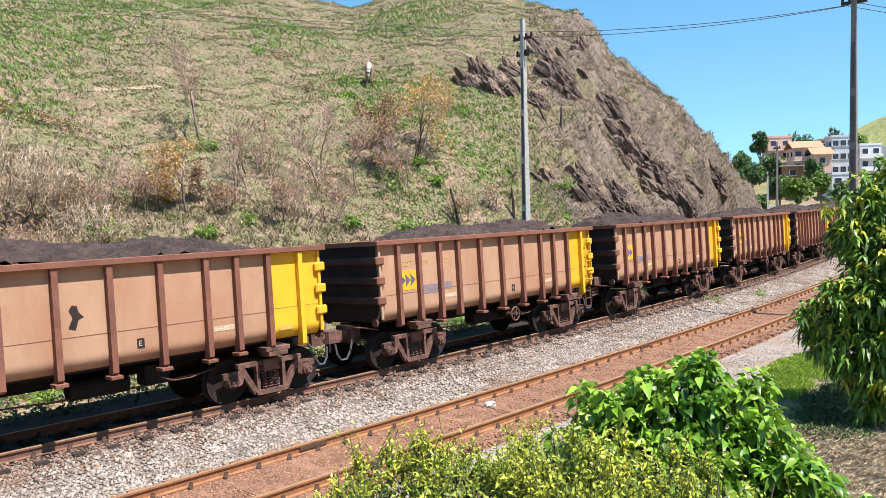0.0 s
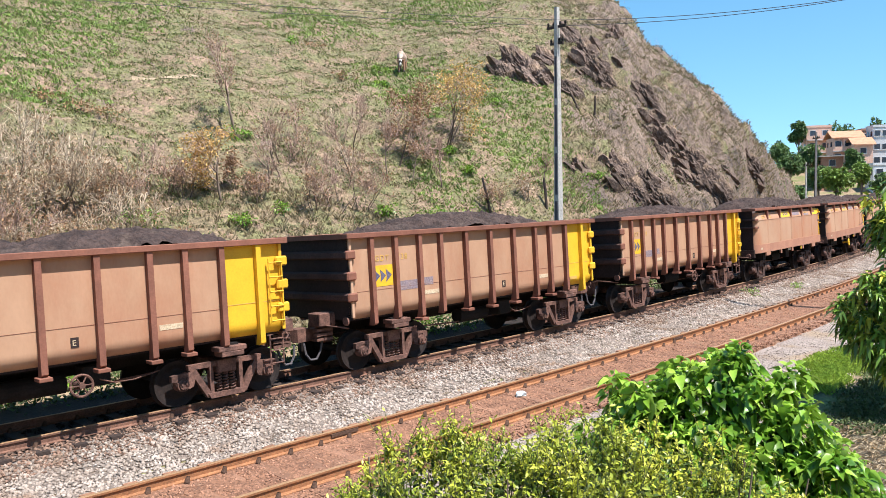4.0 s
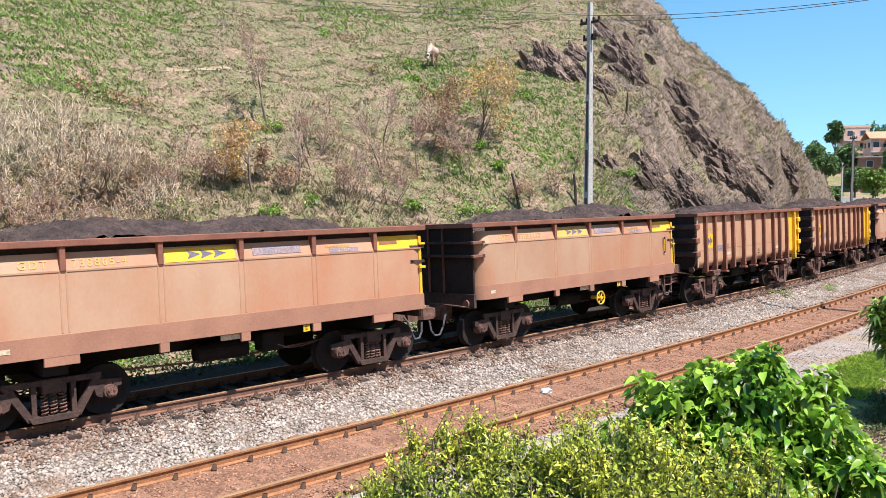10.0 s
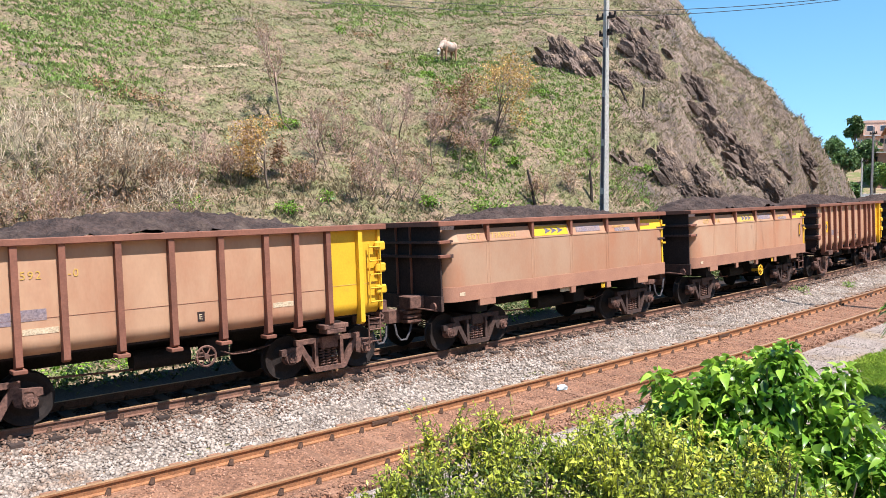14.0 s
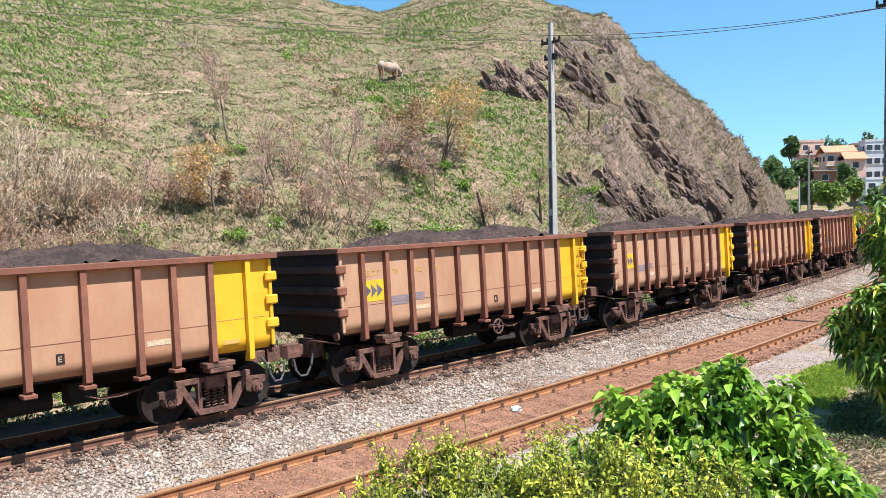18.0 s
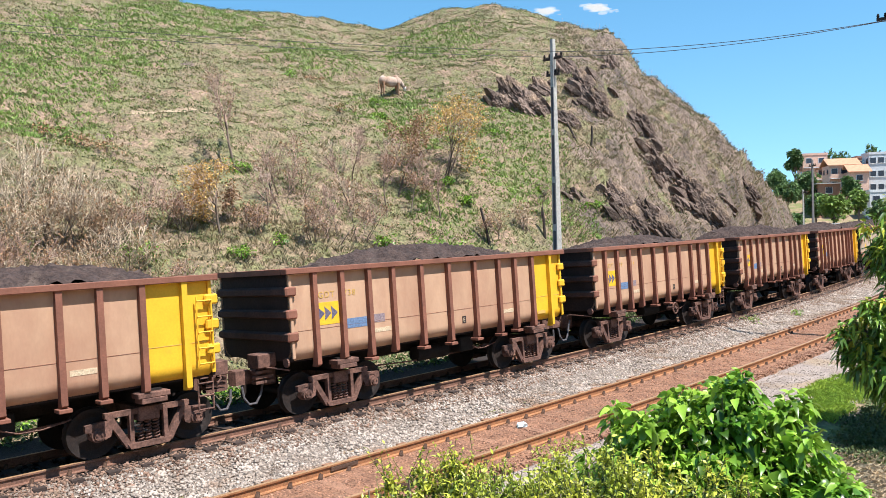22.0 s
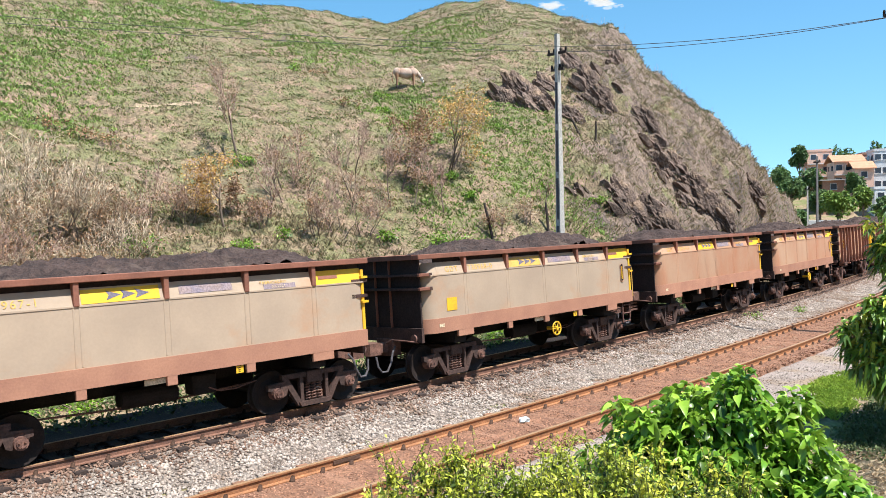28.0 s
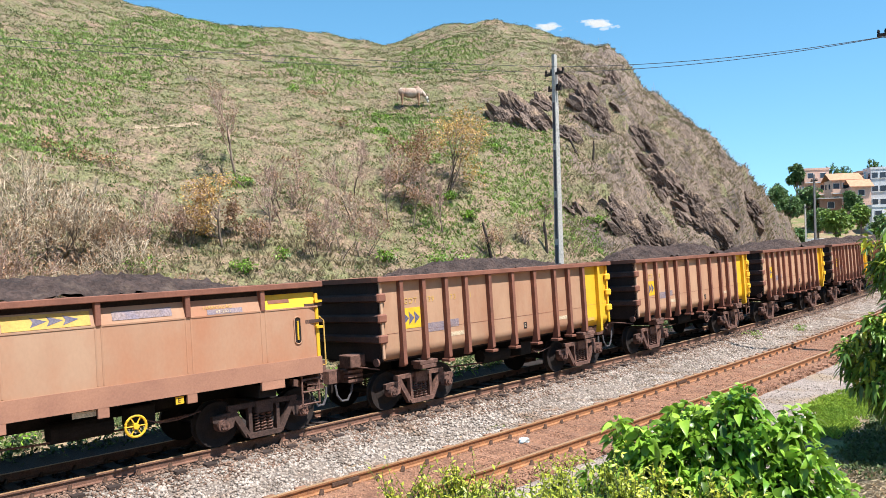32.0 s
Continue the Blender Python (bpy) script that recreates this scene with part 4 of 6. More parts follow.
    if odd:
        ring = [(4.10 + 0.085 * math.cos(a), 2.2 + (0.20 if math.sin(a) > 0 else -0.20) + 0.085 * math.sin(a)) for a in np.linspace(0, 2 * math.pi, 17)[:-1]]
        part("slot", extrude(bmesh.new(), ring, "y", -1.468, -1.45), M["under"], w, "dark upright slot with a yellow rod")
        part("slot_rod", rod(bmesh.new(), (4.10, -1.475, 2.0), (4.10, -1.475, 2.4), 0.02, 0.02, 6), M["yellow"], w)
        bm = bmesh.new()
        tube(bm, [(x, -1.472, z) for x, z in ring + ring[:1]], 0.014, 5)
        part("slot_rim", bm, M["wagon_side"], w)
        ladder(w, 4.18, 4.60, (0.62, 0.88, 1.14), -1.38, M["bogie"], "step_ladder", 0.022)
        bm = bmesh.new()
        tube(bm, [(4.72, -1.40, 1.4), (4.80, -1.40, 1.4), (4.80, -1.40, 2.35), (4.68, -1.40, 2.45)], 0.018, 6)
        part("grab_rail", bm, M["yellow_dull"], w)
        brake_wheel(w, 0.66, 0.80, M["yellow"])
    return w


NUMBERS = {1: "738572-2", 7: "738655-4", 8: "738865-4", 9: "738866-7", 12: "738905-1", 17: "739190-", 19: "739214-1", 22: "738967-1", 23: "738968-0", 24: "738241-3", 11: "738592-0", 20: "739211-7", 2: "738557-9", 25: "738242-1", 15: "738182-0", 26: "739973-1"}
MASTERS, WAGONS = {}, []
for k in range(0, 32):
    key = (k in SMOOTH, k % 2 == 1)
    if key not in MASTERS:
        w = MASTERS[key] = smooth_wagon(key[1]) if key[0] else ribbed_wagon(key[1])
        load = new("ore_load", HEAPS[0])
        load.parent = w
        load["label"] = "heaped dark iron ore"
    else:
        w = copy_thing(MASTERS[key], wagon_pose(k, 0.0))
    for c in w.children:
        if c.name.split(".")[0] == "ore_load":
            c.data = HEAPS[(k * 3) % 7]
            if k % 3 == 1:
                c.rotation_euler = (0, 0, math.pi)
    WAGONS.append((k, w))
for k, w in WAGONS:
    num = NUMBERS.get(k, "738")
    if k in SMOOTH:
        for txt, x in (("GDT", -3.95), (num, -3.10)):
            ob = lettering(txt, 0.20, x, 2.74, 0, w, M["yellow_dull"])
            ob.matrix_basis = pose(x, -1.447, 2.73, 90 - 17.6, 0, 0)
        for txt, size, x, z, m in (("FABRICAÇÃO", 0.085, 2.02, 2.80, "yellow_dull"), ("07-2021", 0.08, 2.28, 2.71, "cream")):
            ob = lettering(txt, size, x, z, 0, w, M[m])
            ob.matrix_basis = pose(x, -1.4775 + (z - 2.665) / 0.315 * 0.10, z, 90 - 17.6, 0, 0)
    else:
        for txt, x in (("GDT", -4.06), (num[0:3], -3.36), (num[3:6], -2.58), (num[6:], -1.84)):
            if txt:
                lettering(txt, 0.19, x, 2.52, -1.377, w, M["yellow_dull"])
for k, w in WAGONS:
    if k in (22, 23):
        for c in w.children:
            if c.name.split(".")[0] in ("side_panel", "upper_plate", "upper_corner", "panel_rib", "ledge") and c.data.materials[0] == M["wagon_side"]:
                c.material_slots[0].link = "OBJECT"
                c.material_slots[0].material = M["wagon_beige"]
# blue bars on four wagons, yellow notices on the two beige ones
for k, w in WAGONS:
    if k in (22, 23):
        plate("notice", -3.98, -3.62, 1.76, 2.08, -1.468, M["yellow"], w, "small yellow notice")
    if k not in SMOOTH and k in (0, 1, 2, 3, 4, 5, 10, 11, 14, 15, 26, 27, 28):
        for c in w.children:
            if c.name.split(".")[0] == "side_panel":
                c.material_slots[0].link = "OBJECT"
                c.material_slots[0].material = M["wagon_rust"]
    for c in list(w.children):
        kind = c.name.split(".")[0]
        if k in (18, 19, 20, 21) and kind == "marking_bar" and abs(min(v.co.x for v in c.data.vertices) + 3.36) < 0.01:
            c.material_slots[0].link = "OBJECT"
            c.material_slots[0].material = M["steel_blue"]
# a torn dark scar on one tan panel
scar = extrude(bmesh.new(), [(-0.80, 2.02), (-0.72, 2.20), (-0.78, 2.33), (-0.72, 2.42), (-0.64, 2.40), (-0.61, 2.28), (-0.53, 2.20), (-0.62, 2.16), (-0.68, 1.98)], "y", -1.378, -1.368)
part("scar", scar, M["wagon_dark"], WAGONS[0][1], "dark torn patch in the paint")


# ---- growing things: fast builders ----
def unit(v):
    return v / np.maximum(np.linalg.norm(v, axis=-1, keepdims=True), 1e-9)


def blades(name, pts, rs, count, height, width, lean, material, parent=None):
    """Grass tufts: count blades at each point, each one a bent narrow leaf."""
    p = np.repeat(np.asarray(pts, float), count, 0)
    n = len(p)
    a = rs.uniform(0, 2 * np.pi, n)
    out = np.stack([np.cos(a), np.sin(a), np.zeros(n)], 1)
    sidev = np.stack([-out[:, 1], out[:, 0], np.zeros(n)], 1)
    h = height * rs.uniform(0.5, 1.25, n)[:, None]
    w = width * rs.uniform(0.6, 1.3, n)[:, None]
    ln = lean * rs.uniform(0.2, 1.4, n)[:, None]
    base = p + out * (rs.uniform(0, 0.35, n)[:, None] * height)
    up = np.array([0, 0, 1.0])
    v = np.stack([base - sidev * w - up * 0.05, base + sidev * w - up * 0.05, base + out * ln * h * 0.4 + up * h * 0.65 + sidev * w * 0.7, base + out * ln * h + up * h], 1)
    f = np.array([[0, 1, 2], [0, 2, 3]])[None] + 4 * np.arange(n)[:, None, None]
    return raw(name, v.reshape(-1, 3), f.reshape(-1, 3), material, parent)


def leaves(name, pts, dirs, length, width, rs, material, parent=None, fold=0.25, droop=0.25, fine=False, loose=0.45):
    """Leaves: each a pointed blade folded along its rib, growing from a point in a direction and bending down."""
    pts, d = np.asarray(pts, float), unit(np.asarray(dirs, float))
    n = len(pts)
    up = unit(rs.normal(size=(n, 3)) * loose + np.array([0, 0, 1.0]))
    s = unit(np.cross(d, up))
    nrm = np.cross(s, d)
    ln = (length * rs.uniform(0.6, 1.25, n))[:, None]
    w = (width * rs.uniform(0.7, 1.2, n))[:, None]
    dr = np.array([0, 0, -1.0]) * ln * droop
    if fine == "broad":
        st = [(0.06, 0.50, 0.0), (0.26, 1.0, 0.08), (0.55, 0.80, 0.32), (0.82, 0.32, 0.68)]
        vs = [pts]
        for u, k, b in st:
            c = pts + d * ln * u + dr * b
            vs += [c + s * w * k + nrm * w * k * fold, c, c - s * w * k + nrm * w * k * fold]
        v = np.stack(vs + [pts + d * ln + dr], 1)
        f = [[0, 2, 1], [0, 3, 2]]
        for i in range(3):
            a, b = 1 + 3 * i, 4 + 3 * i
            f += [[a, a + 1, b + 1], [a, b + 1, b], [a + 1, a + 2, b + 2], [a + 1, b + 2, b + 1]]
        f = np.array(f + [[10, 11, 13], [11, 12, 13]])
        f = f[None] + 14 * np.arange(n)[:, None, None]
    elif fine:
        st = [(0.18, 0.80, 0.04), (0.52, 0.86, 0.28)]
        vs = [pts]
        for u, k, b in st:
            c = pts + d * ln * u + dr * b
            vs += [c + s * w * k + nrm * w * k * fold, c, c - s * w * k + nrm * w * k * fold]
        v = np.stack(vs + [pts + d * ln + dr], 1)
        f = np.array([[0, 2, 1], [0, 3, 2], [1, 2, 5], [1, 5, 4], [2, 3, 6], [2, 6, 5], [4, 5, 7], [5, 6, 7]])
        f = f[None] + 8 * np.arange(n)[:, None, None]
    else:
        v = np.stack([pts, pts + d * ln * 0.42 + s * w + nrm * w * fold + dr * 0.2, pts + d * ln * 0.5 + dr * 0.3, pts + d * ln * 0.42 - s * w + nrm * w * fold + dr * 0.2, pts + d * ln + dr], 1)
        f = np.array([[0, 2, 1], [1, 2, 4], [0, 3, 2], [3, 4, 2]])[None] + 5 * np.arange(n)[:, None, None]
    return raw(name, v.reshape(-1, 3), f.reshape(-1, 3), material, parent)


def sticks(name, segs, material, parent=None, sides=4):
    """Tapered twigs: rows of (ax, ay, az, bx, by, bz, r0, r1)."""
    g = np.asarray(segs, float)
    a, b, r0, r1 = g[:, 0:3], g[:, 3:6], g[:, 6:7], g[:, 7:8]
    d = unit(b - a)
    ref = np.where(np.abs(d[:, 2:3]) > 0.9, np.array([[1.0, 0, 0]]), np.array([[0, 0, 1.0]]))
    u = unit(np.cross(d, ref))
    w = np.cross(d, u)
    vs = []
    for c, r in ((a, r0), (b, r1)):
        for i in range(sides):
            t = 2 * np.pi * i / sides
            vs.append(c + (u * math.cos(t) + w * math.sin(t)) * r)
    v = np.stack(vs, 1)
    q = np.array([[i, (i + 1) % sides, sides + (i + 1) % sides, sides + i] for i in range(sides)])
    f = q[None] + 2 * sides * np.arange(len(g))[:, None, None]
    return raw(name, v.reshape(-1, 3), f.reshape(-1, 4), material, parent)


def branching(rs, height, r, levels=4, kids=3, spread=0.6, lift=0.35, start=None, first=None, shrink=0.66):
    """Limbs that fork: all segments, and the tips with their directions."""
    segs, tips = [], []

    def grow(p, d, ln, rad, lv):
        steps = 3
        for i in range(steps):
            d2 = unit(d + rs.normal(size=3) * 0.13 + np.array([0, 0, lift * 0.12]))
            q = p + d2 * ln / steps
            r2 = rad * (1 - 0.14 * (i + 1))
            segs.append((*p, *q, rad * (1 - 0.14 * i), r2))
            p, d = q, d2
            if lv > 0 and i < steps - 1 and rs.rand() < 0.55:
                e = unit(d + rs.normal(size=3) * spread + np.array([0, 0, lift * 0.3]))
                grow(p, e, ln * shrink * 0.8, rad * 0.45, lv - 1)
        if lv > 0:
            for _ in range(kids):
                e = unit(d + rs.normal(size=3) * spread + np.array([0, 0, lift]))
                grow(p, e, ln * shrink * rs.uniform(0.75, 1.15), rad * 0.55, lv - 1)
        else:
            tips.append((*p, *d))

    grow(np.zeros(3) if start is None else np.array(start, float), unit(np.array(first if first is not None else (0, 0, 1.0))), height, r, levels)
    return np.array(segs), np.array(tips)


def bare_tree(x, y, height, seed, label, twig="twig", leaf=None, leaf_n=3, leaf_size=0.1, name="bare_tree", trunk_r=0.05, category="tree", stems=1, spread=0.5):
    rs = np.random.RandomState(seed)
    t = empty(name)
    t.location = (x, y, float(hill_z(np.array(x), np.array(y))) - 0.08)
    tagged(t, label, category)
    S, P = [], []
    for i in range(stems):
        a = rs.uniform(0, 2 * np.pi)
        lean = 0.12 if stems == 1 else 0.55
        s, p = branching(rs, height * 0.36, trunk_r, 4 if stems == 1 else 3, 3, spread, 0.4, (0.1 * math.cos(a) * stems ** 0.5, 0.1 * math.sin(a) * stems ** 0.5, 0), (lean * math.cos(a), lean * math.sin(a), 1.0))
        S.append(s), P.append(p)
    S, P = np.concatenate(S), np.concatenate(P)
    k = height / max(S[:, 5].max(), 0.1)
    S[:, :6] *= k
    P[:, :3] *= k
    S[:, 6:] = np.maximum(S[:, 6:], 0.010 if twig == "twig_pale" else 0.007)
    big = S[:, 6] > trunk_r * 0.5
    tagged(sticks("trunk", S[big], M["bark"], t, 6), kind="stuff" if stems > 1 else "")
    if (~big).any():
        tagged(sticks("brushwood", S[~big], M[twig], t, 3), kind="stuff")
    if leaf:
        pts = np.repeat(P[:, :3], leaf_n, 0)
        dirs = np.repeat(P[:, 3:], leaf_n, 0) + rs.normal(size=(len(pts), 3)) * 0.9
        pts = pts + rs.normal(size=pts.shape) * 0.12
        tagged(leaves("crown", pts, dirs, leaf_size, leaf_size * 0.3, rs, M[leaf], t), kind="stuff")
    return t


def shrub(x, y, z, size, seed, material, label, n=260, leaf_len=0.1, leaf_w=0.03, name="shrub", lumps_n=6, squash=0.75, stem="bark"):
    """A leafy bush: stems inside, leaves over several uneven lobes."""
    rs = np.random.RandomState(seed)
    t = empty(name)
    t.location = (x, y, z)
    tagged(t, label, "bush")
    c = rs.normal(size=(lumps_n, 3)) * np.array([0.45, 0.45, 0.2]) * size
    c[:, 2] = np.abs(c[:, 2]) + size * 0.35 * squash
    S = np.array([(0, 0, -0.1, *q, 0.03 * size ** 0.5, 0.01) for q in c])
    sticks("stem", S, M[stem], t, 5)
    r = size * rs.uniform(0.3, 0.55, lumps_n)
    k = rs.randint(0, lumps_n, n)
    d = unit(rs.normal(size=(n, 3)) + np.array([0, 0, 0.35]))
    p = c[k] + d * (r[k] * rs.uniform(0.55, 1.05, n))[:, None] * np.array([1, 1, squash])
    p[:, 2] = np.maximum(p[:, 2], 0.02)
    tagged(leaves("foliage", p, d + rs.normal(size=(n, 3)) * 0.5, leaf_len, leaf_w, rs, M[material], t), kind="stuff")
    return t


# ---- the hillside ----
RS = np.random.RandomState(5)


def zone(x, y, spots):
    """How green a place is, 0 to 1: soft blots (x, y, reach) on the hill."""
    g = 0
    for cx, cy, r in spots:
        g = np.maximum(g, np.exp(-((x - cx) ** 2 + (y - cy) ** 2) / (r * r)))
    return g


GREENS = [(9.4, 37, 4), (12, 41, 3.5), (15, 45, 4), (18.6, 49, 4), (22.6, 52.6, 4.5), (28.5, 33.5, 2.5), (30, 35, 4.5), (34, 31, 4), (31, 28, 3.5), (25, 27, 2.5), (12, 41, 4), (16, 46, 4.5), (20, 50, 4.5), (26, 55, 6), (33, 27, 3), (10, 44, 5), (40, 44, 5), (30, 45, 4)]


def hill_points(n, lo=8.0, hi=66.5, dmax=76):
    az = np.radians(RS.uniform(lo, hi, n))
    d0 = foot(az) + 0.3
    d = d0 + (dmax - d0) * RS.uniform(0, 1, n) ** 0.85
    x, y = d * np.sin(az), d * np.cos(az)
    return np.stack([x, y, hill_z(x, y)], 1)


P = hill_points(210000)
ok = P[:, 2] > -0.2
P = P[ok]
g = 0.20 + 0.80 * zone(P[:, 0], P[:, 1], GREENS) + 0.22 * lumps(P[:, 0], P[:, 1], 6.0, 11) + 0.25 * lumps(P[:, 0], P[:, 1], 1.7, 12)
rocky = smooth01((np.degrees(np.arctan2(P[:, 0], P[:, 1])) - 51.5) / 4)
g = g - 0.30 * rocky
pick = RS.uniform(0, 1, len(P))
steps = shelf(P[:, 0], P[:, 1], P[:, 2]) + 1.0 * RS.normal(size=len(P)) > -0.5
bare = lumps(P[:, 0], P[:, 1], 4.0, 21) + 0.6 * lumps(P[:, 0], P[:, 1], 1.3, 22)
green = (pick < g * 0.95) & steps
dry = ~green & (bare > -0.35) & (pick > 0.45) & steps
tagged(blades("hill_grass", P[green][:85000], RS, 4, 0.085, 0.015, 1.0, M["grass"]), "short green grass tufts scattered over the hillside", "grass", kind="stuff")
tagged(blades("dry_grass", P[dry][:48000], RS, 4, 0.085, 0.010, 1.1, M["grass_dry"]), "short dry straw-coloured tufts over the hillside", "grass", kind="stuff")
G = hill_points(60000)
G = G[(zone(G[:, 0], G[:, 1], GREENS) + 0.25 * lumps(G[:, 0], G[:, 1], 2.0, 15) > 0.55) & (G[:, 2] > 0)]
tagged(blades("lush_grass", G[:15000], RS, 5, 0.13, 0.022, 1.0, M["grass_lush"]), "fresh green grass in the damper folds of the hill", "grass", kind="stuff")
# small low weeds, darker
W = hill_points(26000)
W = W[(W[:, 2] > 0) & (lumps(W[:, 0], W[:, 1], 7.0, 31) + RS.normal(size=len(W)) * 0.5 > -0.3) & (shelf(W[:, 0], W[:, 1], W[:, 2]) + 0.5 * RS.normal(size=len(W)) > 0.2)]
n = len(W) * 9
wp = np.repeat(W, 9, 0) + RS.normal(size=(n, 3)) * np.array([0.13, 0.13, 0.05]) + np.array([0, 0, 0.07])
tagged(leaves("low_weeds", wp, RS.normal(size=(n, 3)) + np.array([0, 0, 0.7]), 0.11, 0.03, RS, M["weed"]), "low dark green weeds in the hillside turf", "weeds", kind="stuff")
# tall dry grass on the rocky nose and along the foot
T1 = hill_points(8000, 51, 67.2, 66)
T1 = T1[(T1[:, 2] > 0.2) & (lumps(T1[:, 0], T1[:, 1], 3.5, 41) > -0.5)]
tagged(blades("tall_dry_grass", T1, RS, 5, 0.17, 0.005, 1.2, M["grass_dry"]), "tall dry grass on the rocky end of the hill", "grass", kind="stuff")
# single dead stalks that stand up along the nose and its skyline
K1 = hill_points(2600, 50, 67.4, 66)
K1 = K1[(K1[:, 2] > 0.3) & (lumps(K1[:, 0], K1[:, 1], 2.5, 43) > -0.2)]
KH = RS.uniform(0.25, 0.85, len(K1))[:, None]
KT = K1 + np.concatenate([RS.normal(size=(len(K1), 2)) * 0.16 * KH, KH], 1)
tagged(sticks("dead_stalks", np.concatenate([K1, KT, np.full((len(K1), 1), 0.006), np.full((len(K1), 1), 0.003)], 1), M["twig"], None, 3), "thin dead stalks on the rocky end of the hill", "grass", kind="stuff")
T2 = hill_points(3500, 8, 60, 33)
T2 = T2[T2[:, 2] > -0.5]
tagged(blades("foot_grass", T2, RS, 7, 0.20, 0.005, 0.8, M["grass_dry"]), "rank dry grass along the foot of the hill", "grass", kind="stuff")

# rock outcrops: angular blocks tilted along one grain
def rock_block(rs, size):
    """A jagged slab: corners of a box pulled about, and chipped."""
    bm = bmesh.new()
    for x in (-1, -0.4, 0.3, 0.9):
        wide = (1 - 0.55 * abs(x) ** 1.5) * rs.uniform(0.7, 1.15)
        for y in (-1, 1):
            for z in (-1, 1):
                q = np.array([x, y * wide, z * wide]) * (1 + rs.uniform(-0.3, 0.2, 3)) * size
                bm.verts.new(Vector(q))
    res = bmesh.ops.convex_hull(bm, input=bm.verts)
    bmesh.ops.delete(bm, geom=list({e for e in res["geom_interior"] + res["geom_unused"] if isinstance(e, bmesh.types.BMVert)}), context="VERTS")
    return bm


# one grain for all the rock: slabs dip along the slope towards the railway's far end
GRAIN = Vector((0.66, -0.18, -0.73)).normalized()
OUTWARD = (Vector((-0.45, -0.75, 0.48)) - GRAIN * Vector((-0.45, -0.75, 0.48)).dot(GRAIN)).normalized()
DIP = Matrix((GRAIN, OUTWARD, GRAIN.cross(OUTWARD))).transposed()
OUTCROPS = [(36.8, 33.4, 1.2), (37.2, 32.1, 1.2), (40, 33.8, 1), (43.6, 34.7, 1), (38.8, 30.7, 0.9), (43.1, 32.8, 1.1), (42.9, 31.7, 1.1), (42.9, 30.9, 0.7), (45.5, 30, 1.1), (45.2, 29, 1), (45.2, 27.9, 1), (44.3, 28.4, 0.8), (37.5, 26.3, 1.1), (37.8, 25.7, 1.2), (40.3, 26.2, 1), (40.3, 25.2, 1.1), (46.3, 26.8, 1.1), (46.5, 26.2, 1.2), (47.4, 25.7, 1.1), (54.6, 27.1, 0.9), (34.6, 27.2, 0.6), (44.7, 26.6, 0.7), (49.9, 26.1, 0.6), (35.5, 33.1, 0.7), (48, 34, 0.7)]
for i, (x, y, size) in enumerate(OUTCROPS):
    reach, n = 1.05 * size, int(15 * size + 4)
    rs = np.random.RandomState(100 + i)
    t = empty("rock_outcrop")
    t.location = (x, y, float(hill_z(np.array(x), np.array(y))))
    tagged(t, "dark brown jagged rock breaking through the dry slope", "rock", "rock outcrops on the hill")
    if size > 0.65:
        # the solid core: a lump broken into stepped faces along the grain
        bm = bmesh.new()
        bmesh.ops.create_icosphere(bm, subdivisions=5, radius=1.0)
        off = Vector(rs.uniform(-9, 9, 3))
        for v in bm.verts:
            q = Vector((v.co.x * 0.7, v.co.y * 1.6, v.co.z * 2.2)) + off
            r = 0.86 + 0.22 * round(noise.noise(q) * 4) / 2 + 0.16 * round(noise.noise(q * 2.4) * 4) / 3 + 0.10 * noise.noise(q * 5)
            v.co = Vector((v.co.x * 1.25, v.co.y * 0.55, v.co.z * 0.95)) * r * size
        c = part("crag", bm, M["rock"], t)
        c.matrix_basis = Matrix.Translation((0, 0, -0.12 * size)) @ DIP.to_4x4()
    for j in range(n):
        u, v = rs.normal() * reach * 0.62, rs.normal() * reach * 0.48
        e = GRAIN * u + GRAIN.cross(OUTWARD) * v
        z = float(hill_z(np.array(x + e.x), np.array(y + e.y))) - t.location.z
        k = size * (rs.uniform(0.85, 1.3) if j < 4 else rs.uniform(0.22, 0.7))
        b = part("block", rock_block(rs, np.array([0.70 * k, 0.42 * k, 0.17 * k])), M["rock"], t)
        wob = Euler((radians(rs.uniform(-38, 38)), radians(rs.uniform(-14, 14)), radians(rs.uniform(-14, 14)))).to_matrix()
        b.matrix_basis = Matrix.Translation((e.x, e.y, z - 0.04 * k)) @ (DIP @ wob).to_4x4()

# trees and scrub on the hill
bare_tree(14.2, 27.9, 2.8, 1, "small tree with orange dry leaves at the hill's foot", leaf="leaf_orange", leaf_n=4, leaf_size=0.12, name="orange_tree", trunk_r=0.06, spread=0.7)
bare_tree(15.0, 28.3, 1.6, 2, "thin russet sapling beside the orange tree", leaf="leaf_russet", leaf_n=2, leaf_size=0.12, name="sapling", trunk_r=0.03)
bare_tree(17.1, 32.1, 5.0, 3, "tall thin tree, almost bare, with a russet top", leaf="leaf_russet", leaf_n=2, leaf_size=0.08, name="bare_tree", trunk_r=0.07, spread=0.42)
bare_tree(27.0, 29.3, 4.2, 4, "spreading tree with thin orange-brown leaves on the slope", leaf="leaf_orange", leaf_n=8, leaf_size=0.13, name="russet_tree", trunk_r=0.05, spread=0.8, stems=4)
bare_tree(25.6, 30.0, 3.4, 5, "spreading tree with sparse russet leaves on the slope", leaf="leaf_russet", leaf_n=5, leaf_size=0.13, name="russet_tree", trunk_r=0.06, spread=0.8)
bare_tree(24.0, 29.5, 3.0, 6, "small tree with sparse russet leaves on the slope", leaf="leaf_russet", leaf_n=4, leaf_size=0.13, name="russet_tree", trunk_r=0.05, spread=0.8)
